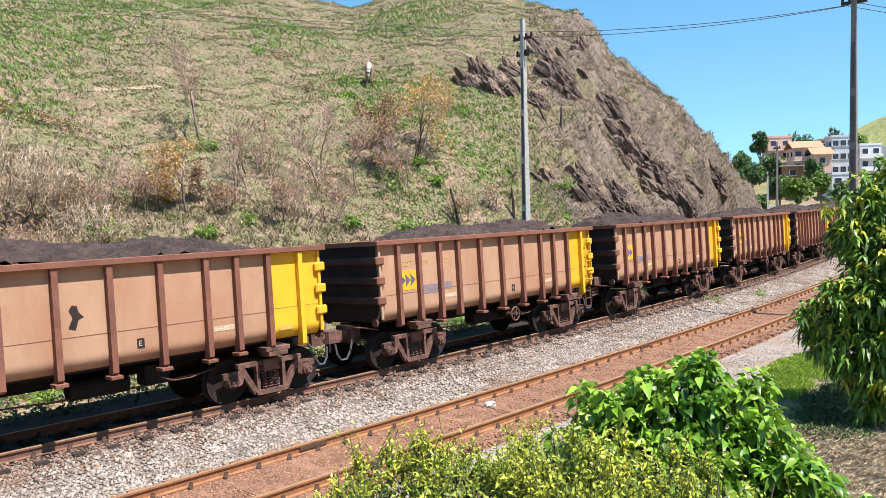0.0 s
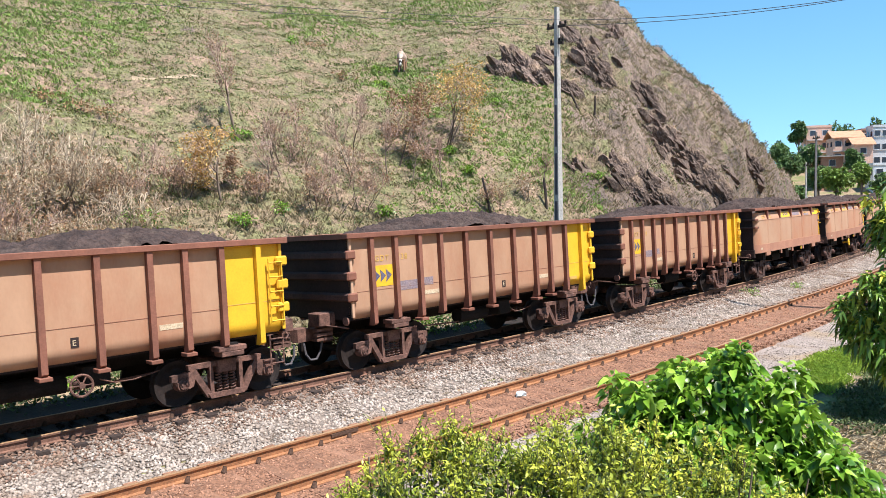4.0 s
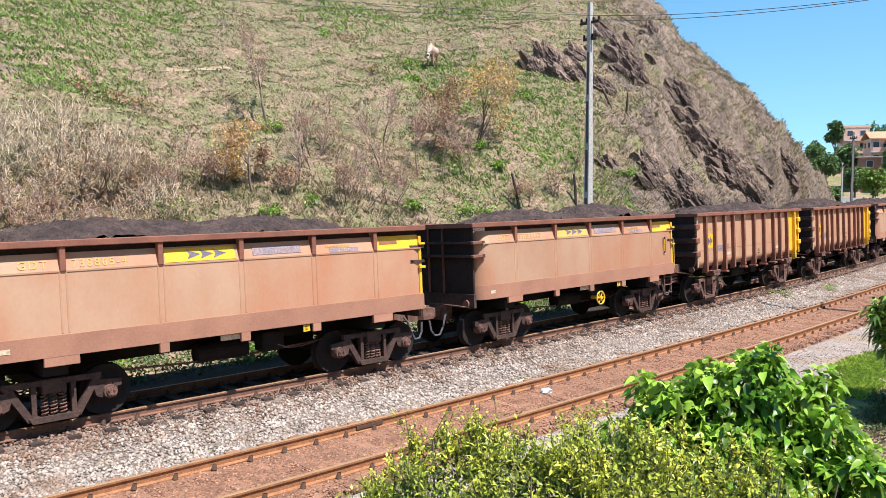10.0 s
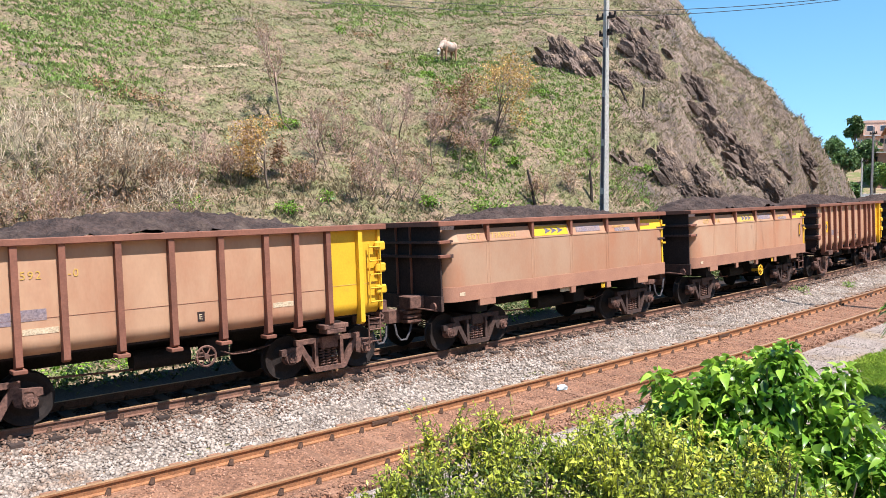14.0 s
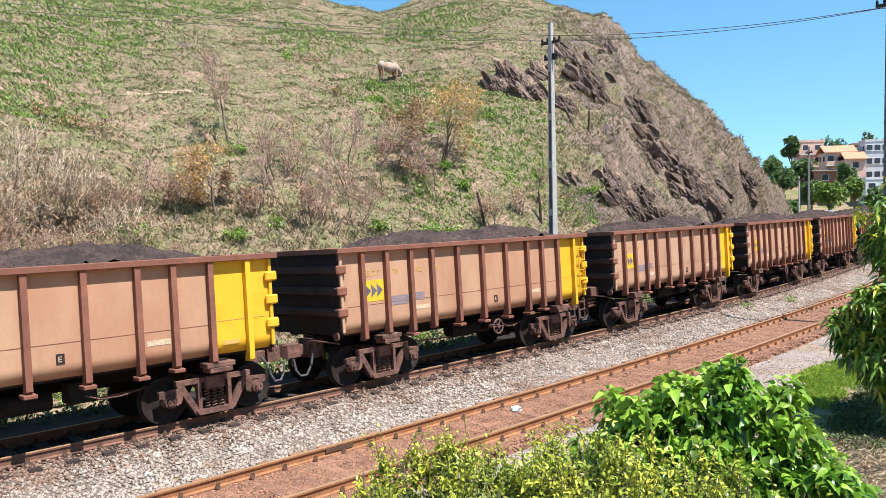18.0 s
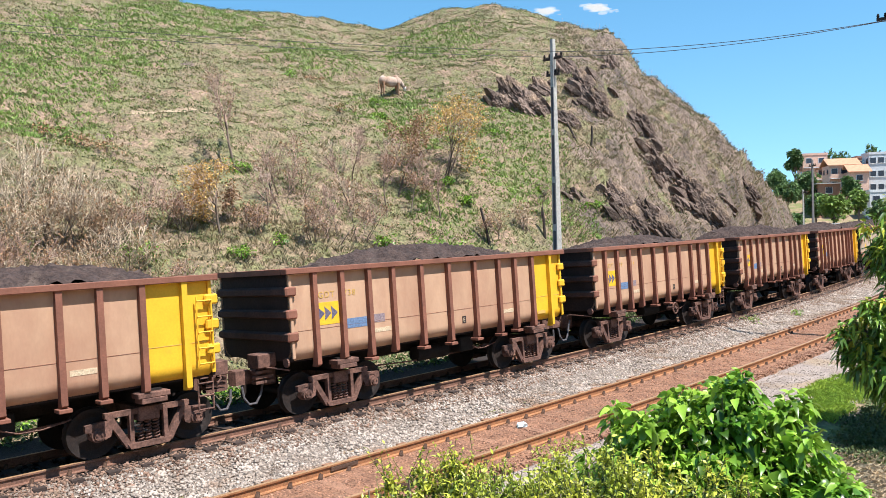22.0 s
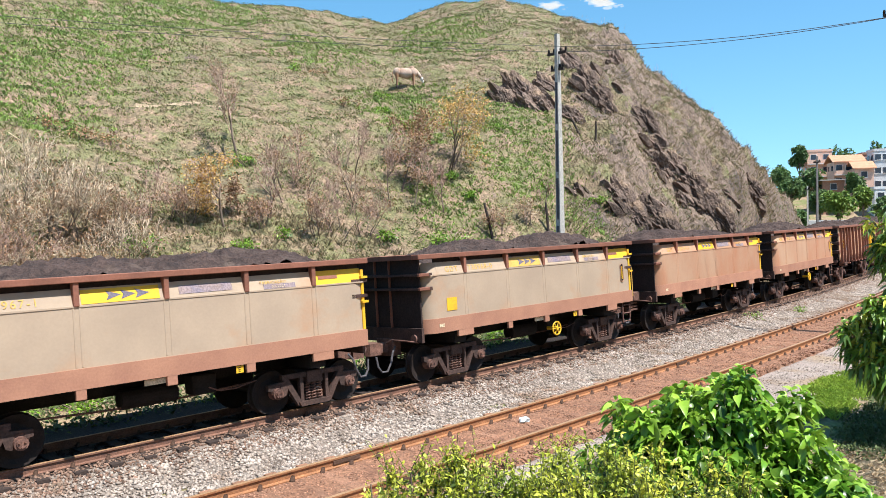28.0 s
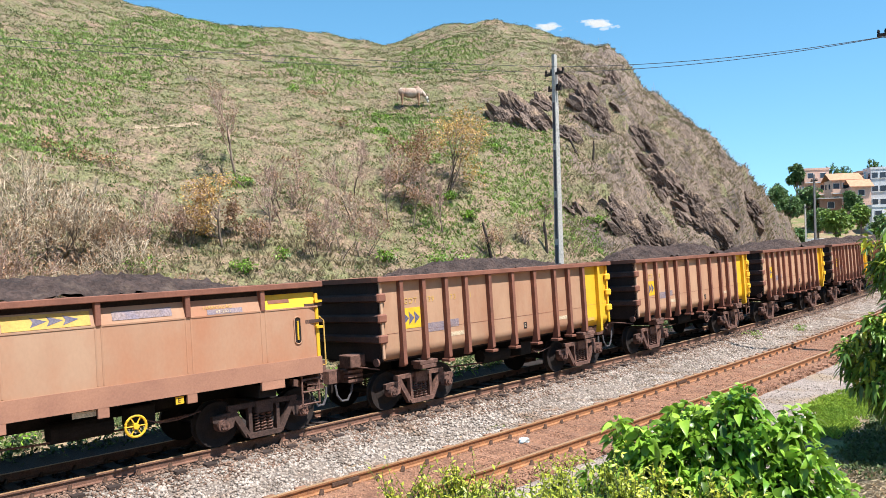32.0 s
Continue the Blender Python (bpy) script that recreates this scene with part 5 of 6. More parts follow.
for i, (x, y, h) in enumerate([(22.7, 28.5, 3.6), (23.3, 27.8, 3.0), (17.0, 28.4, 2.8), (20.9, 29.0, 2.6), (21.6, 30.0, 3.2), (24.6, 27.2, 2.6), (19.2, 30.6, 2.2), (11.6, 28.4, 2.2), (30.4, 26.0, 1.8), (16.0, 28.0, 2.2)]):
    bare_tree(x, y, h, 20 + i, "thin leafless tree with grey-brown twigs on the slope", trunk_r=0.04, name="bare_tree")
for i, (x, y, h, tw) in enumerate([(7.0, 28.1, 3.0, "twig_pale"), (7.8, 27.4, 2.8, "twig_pale"), (8.6, 27.6, 2.6, "twig_pale"), (9.4, 27.2, 2.2, "twig_pale"), (6.2, 28.4, 3.2, "twig_pale"), (7.4, 29.5, 2.8, "twig_pale"), (8.7, 29.1, 2.2, "twig_pale"),
                                   (17.5, 26.7, 1.9, "twig"), (18.4, 26.5, 2.0, "twig"), (19.6, 26.5, 2.0, "twig"), (19.3, 27.4, 1.8, "twig"), (12.7, 28.1, 1.6, "twig"), (12.2, 28.5, 1.5, "twig"), (17.7, 29.4, 1.9, "twig"), (18.2, 28.9, 1.5, "twig"),
                                   (15.2, 27.5, 1.3, "twig"), (11.0, 27.8, 1.4, "twig"), (26.5, 25.4, 1.4, "twig"), (21.0, 27.0, 1.5, "twig"), (20.2, 28.4, 1.6, "twig_pale"), (22.0, 31.5, 1.8, "twig_pale"), (10.2, 27.6, 1.6, "twig"), (5.6, 27.6, 2.8, "twig_pale"), (28.6, 25.6, 1.3, "twig_pale")]):
    bare_tree(x, y, h, 50 + i, "dense dry leafless scrub of pale twigs by the railway" if tw == "twig_pale" else "dry reddish leafless scrub at the foot of the hill",
              twig=tw, name="dry_shrub", trunk_r=0.022, category="bush", stems=3 if tw == "twig_pale" else 4, spread=0.6, leaf="leaf_russet" if i % 2 else None, leaf_n=2, leaf_size=0.09)
for i in range(22):
    u = i / 21
    x, y = 1.6 + 8.6 * u, 24.6 + 1.1 * (i % 3) + 0.7 * math.sin(i * 2.3)
    bare_tree(x, y, 1.5 + 0.9 * ((i * 7) % 5) / 4, 150 + i, "dense dry leafless thicket of pale twigs beside the railway", twig="twig_pale" if i % 3 else "twig", name="dry_shrub", trunk_r=0.022,
              category="bush", stems=4, spread=0.65, leaf="leaf_russet", leaf_n=2, leaf_size=0.08)
for i, (x, y, s) in enumerate([(2.2, 22.6, 0.6), (4.1, 22.3, 0.75), (5.8, 22.9, 0.6), (7.4, 22.4, 0.7), (9.0, 23.1, 0.6), (3.2, 23.6, 0.5), (6.7, 23.8, 0.55), (22.6, 25.6, 0.75), (24.2, 25.2, 0.85), (26.5, 27.2, 0.4), (10.3, 26.5, 0.7), (26.2, 28.3, 0.45), (17.3, 31.9, 0.6), (25.2, 40.7, 0.55), (32.5, 31.0, 0.5), (16.1, 26.8, 0.5), (32.3, 27.4, 0.5), (20.7, 26.2, 0.55), (27.6, 33.0, 0.45), (29.2, 37.0, 0.6), (28.0, 35.5, 0.5), (13.9, 26.2, 0.5), (35.5, 26.4, 0.5)]):
    shrub(x, y, float(hill_z(np.array(x), np.array(y))), s, 80 + i, "leaf", "small fresh green bush on the dry hillside", n=240, leaf_len=0.13, leaf_w=0.04, name="green_shrub")
for i, (x, y, s) in enumerate([(11.9, 33.5, 0.7), (11.2, 34.2, 0.6), (20.7, 32.9, 0.6), (10.4, 35.0, 0.6), (25.9, 36.6, 0.6), (27.0, 41.0, 0.5)]):
    shrub(x, y, float(hill_z(np.array(x), np.array(y))), s, 120 + i, "leaf_russet", "burnt brown bush on the hillside", n=160, leaf_len=0.14, leaf_w=0.035, name="burnt_shrub")

# a worn cattle path across the slope
pv = []
for u in np.linspace(0, 1, 30):
    x, y = 14.6 + 4.4 * u, 37.5 - 0.9 * math.sin(u * 3.0) + 0.1 * u
    for w in (-0.11, 0.11):
        xx, yy = x + w * 0.3, y + w
        pv.append((xx, yy, float(hill_z(np.array(xx), np.array(yy))) + 0.035))
tagged(raw("cattle_path", pv, [(2 * i, 2 * i + 2, 2 * i + 3, 2 * i + 1) for i in range(29)], M["pale_soil"]), "pale trodden cattle path across the slope", "path", kind="structure")

# old fence posts on the slope
for i, (x, y, h, ln) in enumerate([(26.0, 25.3, 1.7, -12), (29.8, 25.2, 1.5, -4), (38.9, 29.1, 1.2, 3), (38.0, 29.6, 1.1, -25)]):
    bm = bmesh.new()
    rod(bm, (0, 0, -0.3), (0.02, 0, h * 0.6), 0.075, 0.065, 7)
    rod(bm, (0.02, 0, h * 0.6), (0.0, 0.01, h), 0.065, 0.05, 7)
    p = part("fence_post", bm, M["bark_dark"])
    p.matrix_basis = Matrix.Translation((x, y, float(hill_z(np.array(x), np.array(y))))) @ Euler((0, radians(ln), radians(-45))).to_matrix().to_4x4()
    tagged(p, "dark weathered wooden post leaning on the slope" if abs(ln) > 10 else "dark weathered wooden post on the slope", "post", "old fence posts")


# ---- near the camera: hedge, leafy bush, mango tree, grass ----
def mass(name, spots, n, leaf_len, leaf_w, rs, material, parent, fold=0.25, droop=0.25, shell=0.55, up=0.35, fine=False, loose=0.45):
    """Leaves over the lobes (x, y, z, r) of a bush, thick at the skin."""
    sp = np.array(spots, float)
    wgt = sp[:, 3] ** 2
    k = rs.choice(len(sp), n, p=wgt / wgt.sum())
    d = unit(rs.normal(size=(n, 3)) + np.array([0, 0, up]))
    p = sp[k, :3] + d * (sp[k, 3] * rs.uniform(shell, 1.08, n))[:, None]
    ob = leaves(name, p, d * 0.8 + rs.normal(size=(n, 3)) * 0.55, leaf_len, leaf_w, rs, M[material], parent, fold, droop, fine, loose)
    return tagged(ob, kind="stuff")


def polar(bearing, distance, z):
    return distance * math.sin(radians(bearing)), distance * math.cos(radians(bearing)), z


rs = np.random.RandomState(301)
hedge = empty("hedge")
tagged(hedge, "dense yellow-green small-leaved hedge on the bank", "hedge")
spots = []
for b, d, z, r in [(33.5, 5.6, 1.62, 0.22), (35.5, 5.7, 1.78, 0.26), (38, 5.6, 1.98, 0.32), (40.5, 5.8, 2.04, 0.34), (43, 5.7, 2.06, 0.36), (45.5, 5.8, 2.08, 0.34), (48, 5.8, 2.06, 0.36), (50.5, 5.8, 2.08, 0.36),
                   (53, 5.9, 2.10, 0.36), (56, 5.8, 2.06, 0.4), (59, 5.8, 2.0, 0.4), (62, 5.8, 1.9, 0.4), (65, 5.8, 1.8, 0.36), (67.5, 5.9, 1.65, 0.32), (36, 5.0, 1.5, 0.3), (40, 5.0, 1.7, 0.4), (45, 5.0, 1.75, 0.42), (50, 5.0, 1.75, 0.42),
                   (55, 5.0, 1.72, 0.42), (60, 5.0, 1.7, 0.42), (64, 5.0, 1.55, 0.4), (30.5, 5.4, 1.35, 0.2), (69.5, 5.6, 1.45, 0.3),
                   (36, 5.35, 1.72, 0.3), (39.5, 5.35, 1.86, 0.34), (43, 5.35, 1.95, 0.36), (46.5, 5.35, 1.96, 0.36), (50, 5.35, 1.96, 0.36), (53.5, 5.35, 1.97, 0.36), (57, 5.35, 1.95, 0.36), (60.5, 5.35, 1.9, 0.36), (64, 5.35, 1.78, 0.34)]:
    spots.append((*polar(b, d, z - 0.27), r))
S = []
for x, y, z, r in spots:
    g0 = float(ground_z(np.array(x), np.array(y)))
    for _ in range(5):
        e = rs.normal(size=3) * r * 0.6
        S.append((x + e[0] * 0.3, y + e[1] * 0.3, g0 - 0.1, x + e[0], y + e[1], z + abs(e[2]), 0.014, 0.006))
sticks("stem", S, M["bark"], hedge, 5)
for _ in range(90):
    x, y, z, r = spots[rs.randint(32)]
    d = unit(rs.normal(size=3) * np.array([1.0, 1.0, 0.4]) + np.array([0, 0, 0.9])) * r * rs.uniform(0.9, 1.15)
    spots.append((x + d[0], y + d[1], z + d[2], rs.uniform(0.05, 0.11)))
# inner leaves in the shade-dark colour, brighter ones over them
mass("foliage", spots, 15000, 0.066, 0.013, rs, "leaf_hedge_shade", hedge, shell=0.45, up=0.4)
mass("outer_foliage", [(x, y, z + 0.02, r) for x, y, z, r in spots], 8500, 0.056, 0.0115, rs, "leaf_hedge", hedge, shell=0.85, up=0.8)
# upright sprigs with pale young leaves
S, tp, td = [], [], []
for _ in range(1700):
    x, y, z, r = spots[rs.randint(len(spots))]
    a = rs.uniform(0, 2 * np.pi)
    q = np.array([x + r * 0.9 * math.cos(a) * rs.rand(), y + r * 0.9 * math.sin(a) * rs.rand(), z + r * rs.uniform(0.4, 0.9)])
    d = unit(np.array([rs.normal() * 0.35, rs.normal() * 0.35, 1.0]))
    ln = rs.uniform(0.07, 0.24) * (1.8 if rs.rand() < 0.10 else 1)
    S.append((*q, *(q + d * ln), 0.004, 0.002))
    for u in np.linspace(0.15, 1.0, 8):
        tp.append(q + d * ln * u), td.append(d * 0.6 + rs.normal(size=3) * 0.7)
tagged(sticks("fine_stem", S, M["leafstalk"], hedge, 3), kind="stuff")
tagged(leaves("new_growth", tp, td, 0.056, 0.0115, rs, M["leaf_young"], hedge), kind="stuff")

# broad-leaved bush
rs = np.random.RandomState(302)
bush = empty("leafy_bush")
tagged(bush, "lush bush with large bright green heart-shaped leaves", "bush")
spots = [(*polar(b, d, z), r) for b, d, z, r in [(61.9, 7.6, 2.14, 0.40), (62.4, 7.6, 2.42, 0.16), (60.0, 7.6, 1.98, 0.42), (57.5, 7.6, 1.86, 0.40), (55.8, 7.4, 1.68, 0.34), (64.5, 7.6, 1.86, 0.44), (66.5, 7.5, 1.62, 0.42), (68.5, 7.4, 1.40, 0.40),
                                               (58, 7.3, 1.5, 0.42), (61, 7.3, 1.55, 0.45), (64, 7.3, 1.45, 0.45), (67, 7.2, 1.2, 0.42), (70.3, 7.3, 1.25, 0.26), (71.8, 7.3, 1.28, 0.16), (54.3, 7.3, 1.52, 0.2)]]
S = []
for x, y, z, r in spots:
    g0 = float(ground_z(np.array(x), np.array(y)))
    for _ in range(4):
        e = rs.normal(size=3) * r * 0.5
        S.append((x * 0.99 + e[0] * 0.2, y + e[1] * 0.2, g0 - 0.1, x + e[0], y + e[1], z + e[2] * 0.5, 0.02, 0.008))
sticks("stem", S, M["leafstalk"], bush, 5)
# shoots that stand out of the mass
for _ in range(46):
    x, y, z, r = spots[rs.randint(15)]
    d = unit(rs.normal(size=3) * np.array([1.0, 1.0, 0.5]) + np.array([0, 0, 0.7])) * r * rs.uniform(1.0, 1.35)
    spots.append((x + d[0], y + d[1], z + d[2], rs.uniform(0.07, 0.13)))
mass("foliage", spots, 5600, 0.140, 0.045, rs, "leaf", bush, fold=0.30, droop=0.7, shell=0.40, up=0.4, fine="broad", loose=0.8)
mass("young_foliage", spots, 1300, 0.115, 0.034, rs, "leaf_bush_young", bush, fold=0.4, droop=0.5, shell=0.9, up=0.8, fine="broad", loose=0.8)

# tree beside the track, its lower boughs hanging
def broad_tree(name, label, x, y, z0, height, seed, spots, n, leaf_len, leaf_w, leaf, young=None, trunk_r=0.14, droop=0.5, category="tree"):
    rs = np.random.RandomState(seed)
    t = empty(name)
    t.location = (x, y, z0)
    tagged(t, label, category)
    S = [(0, 0, -0.2, 0.05, 0.02, height * 0.3, trunk_r, trunk_r * 0.8)]
    S.append((0.05, 0.02, height * 0.3, 0.0, 0.05, height * 0.62, trunk_r * 0.8, trunk_r * 0.5))
    for sx, sy, sz, r in spots:
        b = np.array([0.03, 0.03, min(height * 0.6, max(height * 0.22, sz * 0.6))])
        mid = b * 0.45 + np.array([sx, sy, sz]) * 0.55 + np.array([0, 0, 0.12])
        S.append((*b, *mid, trunk_r * 0.36, trunk_r * 0.22))
        S.append((*mid, sx, sy, sz, trunk_r * 0.22, 0.012))
        for _ in range(4):
            e = unit(rs.normal(size=3)) * r * 0.8
            S.append((sx, sy, sz, sx + e[0], sy + e[1], sz + e[2], 0.015, 0.005))
    sticks("trunk", S, M["bark"], t, 7)
    # leaves in whorls at the shoot ends
    sp = np.array(spots, float)
    wgt = sp[:, 3] ** 2
    m = n // 9
    k = rs.choice(len(sp), m, p=wgt / wgt.sum())
    d = unit(rs.normal(size=(m, 3)) + np.array([0, 0, 0.25]))
    c = sp[k, :3] + d * (sp[k, 3] * rs.uniform(0.5, 1.1, m))[:, None]
    pts = np.repeat(c, 9, 0) + rs.normal(size=(m * 9, 3)) * leaf_len * 0.15
    dirs = np.repeat(d, 9, 0) * 0.45 + rs.normal(size=(m * 9, 3)) * 0.75
    if young:
        y9 = np.repeat((rs.rand(m) < young) & (d[:, 2] > -0.1), 9)
        tagged(leaves("young_foliage", pts[y9], dirs[y9], leaf_len * 0.85, leaf_w, rs, M["leaf_young"], t, 0.2, droop, leaf_len < 0.5), kind="stuff")
        pts, dirs = pts[~y9], dirs[~y9]
    tagged(leaves("crown", pts, dirs, leaf_len, leaf_w, rs, M[leaf], t, 0.2, droop, leaf_len < 0.5), kind="stuff")
    return t


tx, ty = polar(74.0, 17.6, 0)[:2]
mango = []
for b, d, z, r in [(72, 17.6, 3.69, 0.44), (73.2, 17.8, 3.99, 0.51), (74.6, 18.1, 4.24, 0.61), (76.2, 18.5, 4.60, 0.60), (71.7, 17.4, 3.20, 0.37), (73, 17.6, 3.26, 0.51), (74.6, 17.7, 3.38, 0.61), (72.6, 17.3, 2.65, 0.37), (74.2, 17.3, 2.65, 0.61), (75.8, 17.3, 2.89, 0.73),
                   (69.7, 17.1, 1.61, 0.29), (70.5, 17.1, 1.80, 0.39), (71.6, 17.1, 1.98, 0.49), (72.8, 17.1, 2.10, 0.51), (74.2, 17.1, 2.04, 0.67), (70.6, 17.0, 1.25, 0.37), (71.6, 17.0, 1.12, 0.49), (73, 17.0, 1.19, 0.55), (74.8, 17.1, 1.19, 0.61),
                   (71.9, 17.0, 0.64, 0.32), (73, 16.8, 0.51, 0.39), (74.4, 16.8, 0.33, 0.44), (76.5, 17.8, 2.77, 0.85), (77, 18.1, 3.99, 0.85), (76.5, 17.6, 1.31, 0.73), (73, 16.8, 0.03, 0.22), (78.5, 18.9, 3.38, 1.10)]:
    x, y, _ = polar(b, d, z)
    mango.append((x - tx, y - ty, z + 0.42, r))
broad_tree("mango_tree", "dark glossy long-leaved tree with yellowish young shoots beside the track", tx, ty, -0.42, 5.0, 303, mango, 20000, 0.24, 0.036, "leaf_dark", 0.30, 0.16, 0.6)

# bright grass, dry litter and weeds on the flat ground
rs = np.random.RandomState(304)


def scatter(n, cx, cy, rx, ry, turn):
    a, r = rs.uniform(0, 2 * np.pi, n), np.sqrt(rs.rand(n))
    u, v = r * np.cos(a) * rx, r * np.sin(a) * ry
    x, y = cx + u * math.cos(turn) - v * math.sin(turn), cy + u * math.sin(turn) + v * math.cos(turn)
    keep = lumps(x, y, 1.3, 51) + (1 - r) * 2.0 > rs.uniform(-0.4, 1.0, n)
    x, y = x[keep], y[keep]
    return np.stack([x, y, np.full(len(x), -0.40)], 1)


tagged(blades("bright_grass", np.concatenate([scatter(5200, 20.6, 7.9, 2.6, 0.75, 0.16), scatter(2600, 18.2, 7.4, 1.4, 0.6, 0.1)])[::2], rs, 7, 0.085, 0.009, 1.0, M["lawn"]),
       "patch of bright green grass beside the gravel", "grass", kind="stuff")
tagged(blades("dry_litter", scatter(4200, 13.2, 4.0, 3.2, 1.6, 0.25) + np.array([0, 0, 0.0]), rs, 6, 0.08, 0.005, 2.4, M["straw"]), "dry straw and leaf litter on bare ground", "litter", kind="stuff")

# a cover of dark weeds, added so that the tree's shade looks deeper
pts = np.concatenate([scatter(1500, 16.9, 5.7, 2.4, 0.9, 0.25), scatter(700, 19.5, 6.3, 2.0, 0.7, 0.2)]) + np.array([0, 0, 0.04])
pts = np.repeat(pts, 5, 0) + rs.normal(size=(len(pts) * 5, 3)) * np.array([0.07, 0.07, 0.03])
tagged(leaves("shade_weeds", pts, rs.normal(size=pts.shape) + np.array([0, 0, 0.7]), 0.10, 0.022, rs, M["weed"]), "low dark weeds added to deepen the shade under the tree", "weeds", kind="stuff")

# weeds between the tracks
def weed_tuft(x, y, z, size, seed, material, label, n):
    r2 = np.random.RandomState(seed)
    S = []
    for _ in range(n):
        a, q = r2.uniform(0, 2 * np.pi), np.array([r2.normal() * size * 0.25, r2.normal() * size * 0.25, 0.0])
        d = np.array([math.cos(a) * 0.6, math.sin(a) * 0.6, 1.0])
        for k in range(4):
            d = unit(d + r2.normal(size=3) * 0.45)
            e = q + d * size * r2.uniform(0.12, 0.32)
            S.append((*q, *e, 0.0045, 0.003))
            q = e
    t = sticks("weed", S, M[material], None, 3)
    t.location = (x, y, z)
    tagged(t, label, "weed", "weeds in the ballast", "stuff")


for i, (s, o, size, m, n) in enumerate([(10.9, -1.6, 0.34, "twig", 12), (14.6, -2.0, 0.30, "bark", 26), (14.2, -1.9, 0.24, "twig", 16), (18.4, -1.7, 0.45, "twig", 5), (7.2, -3.0, 0.25, "bark", 14),
                                        (11.8, -1.5, 0.4, "twig", 10), (27.0, -2.6, 0.32, "bark", 18), (24.5, -2.2, 0.3, "twig", 12), (20.6, -2.4, 0.26, "bark", 16), (33.6, -2.0, 0.3, "bark", 12)]):
    x, y, _, _ = way(s, o)
    weed_tuft(x, y, -0.38, size, 400 + i, m, "dry leafless weed growing in the ballast", n)
for i, (s, o, size) in enumerate([(31.2, -1.55, 0.42), (35.0, -2.4, 0.28)]):
    x, y, _, _ = way(s, o)
    shrub(x, y, -0.36, size, 420 + i, "leaf", "small green weed growing in the ballast", n=130, leaf_len=0.13, leaf_w=0.016, name="green_weed")
# creeping plant over the near rail, at the hedge's edge
pts = np.concatenate([scatter(500, 9.4, 9.6, 1.2, 0.5, 0.3), scatter(300, 11.6, 9.6, 0.9, 0.4, 0.3)]) + np.array([0, 0, 0.12])
tagged(leaves("creeper", pts + rs.normal(size=pts.shape) * np.array([0, 0, 0.06]), rs.normal(size=pts.shape) + np.array([0, 0, 0.8]), 0.09, 0.02, rs, M["leaf_hedge"]), "yellow-green creeper at the edge of the empty track", "creeper", kind="stuff")
# weeds beyond the train
for i, s in enumerate((9.5, 11.5, 14.0, 17.5, 21.0, 25.5, 29.0, 4.5, 6.5)):
    x, y, _, _ = way(s, 3.2 + (i % 3) * 0.5)
    shrub(x, y, -0.5, 0.7 + 0.15 * (i % 2), 430 + i, "leaf", "green weeds growing beyond the loaded track", n=300, leaf_len=0.14, leaf_w=0.035, name="trackside_weeds")

bank = []
for i in range(1500):
    x, y, _, _ = way(rs.uniform(0, 48), rs.uniform(2.6, 5.4))
    bank.append((x, y, -0.5))
bank = np.array(bank)
n = len(bank) * 12
tagged(leaves("verge_weeds", np.repeat(bank, 12, 0) + rs.normal(size=(n, 3)) * np.array([0.14, 0.14, 0.1]) + np.array([0, 0, 0.14]), rs.normal(size=(n, 3)) + np.array([0, 0, 0.8]), 0.17, 0.035, rs, M["weed"]),
       "dense low weeds on the verge beyond the loaded track", "weeds", kind="stuff")

# a crumpled plastic bag between the rails
bm = bmesh.new()
bmesh.ops.create_icosphere(bm, subdivisions=2, radius=0.11)
r2 = random.Random(9)
for v in bm.verts:
    v.co = Vector((v.co.x * 1.5, v.co.y, v.co.z * 0.75)) * r2.uniform(0.7, 1.15)
bag = part("plastic_bag", bm, M["plastic"])
bag.location = (12.47, 11.3, -0.26)
tagged(bag, "crumpled pale blue plastic bag between the rails", "litter")


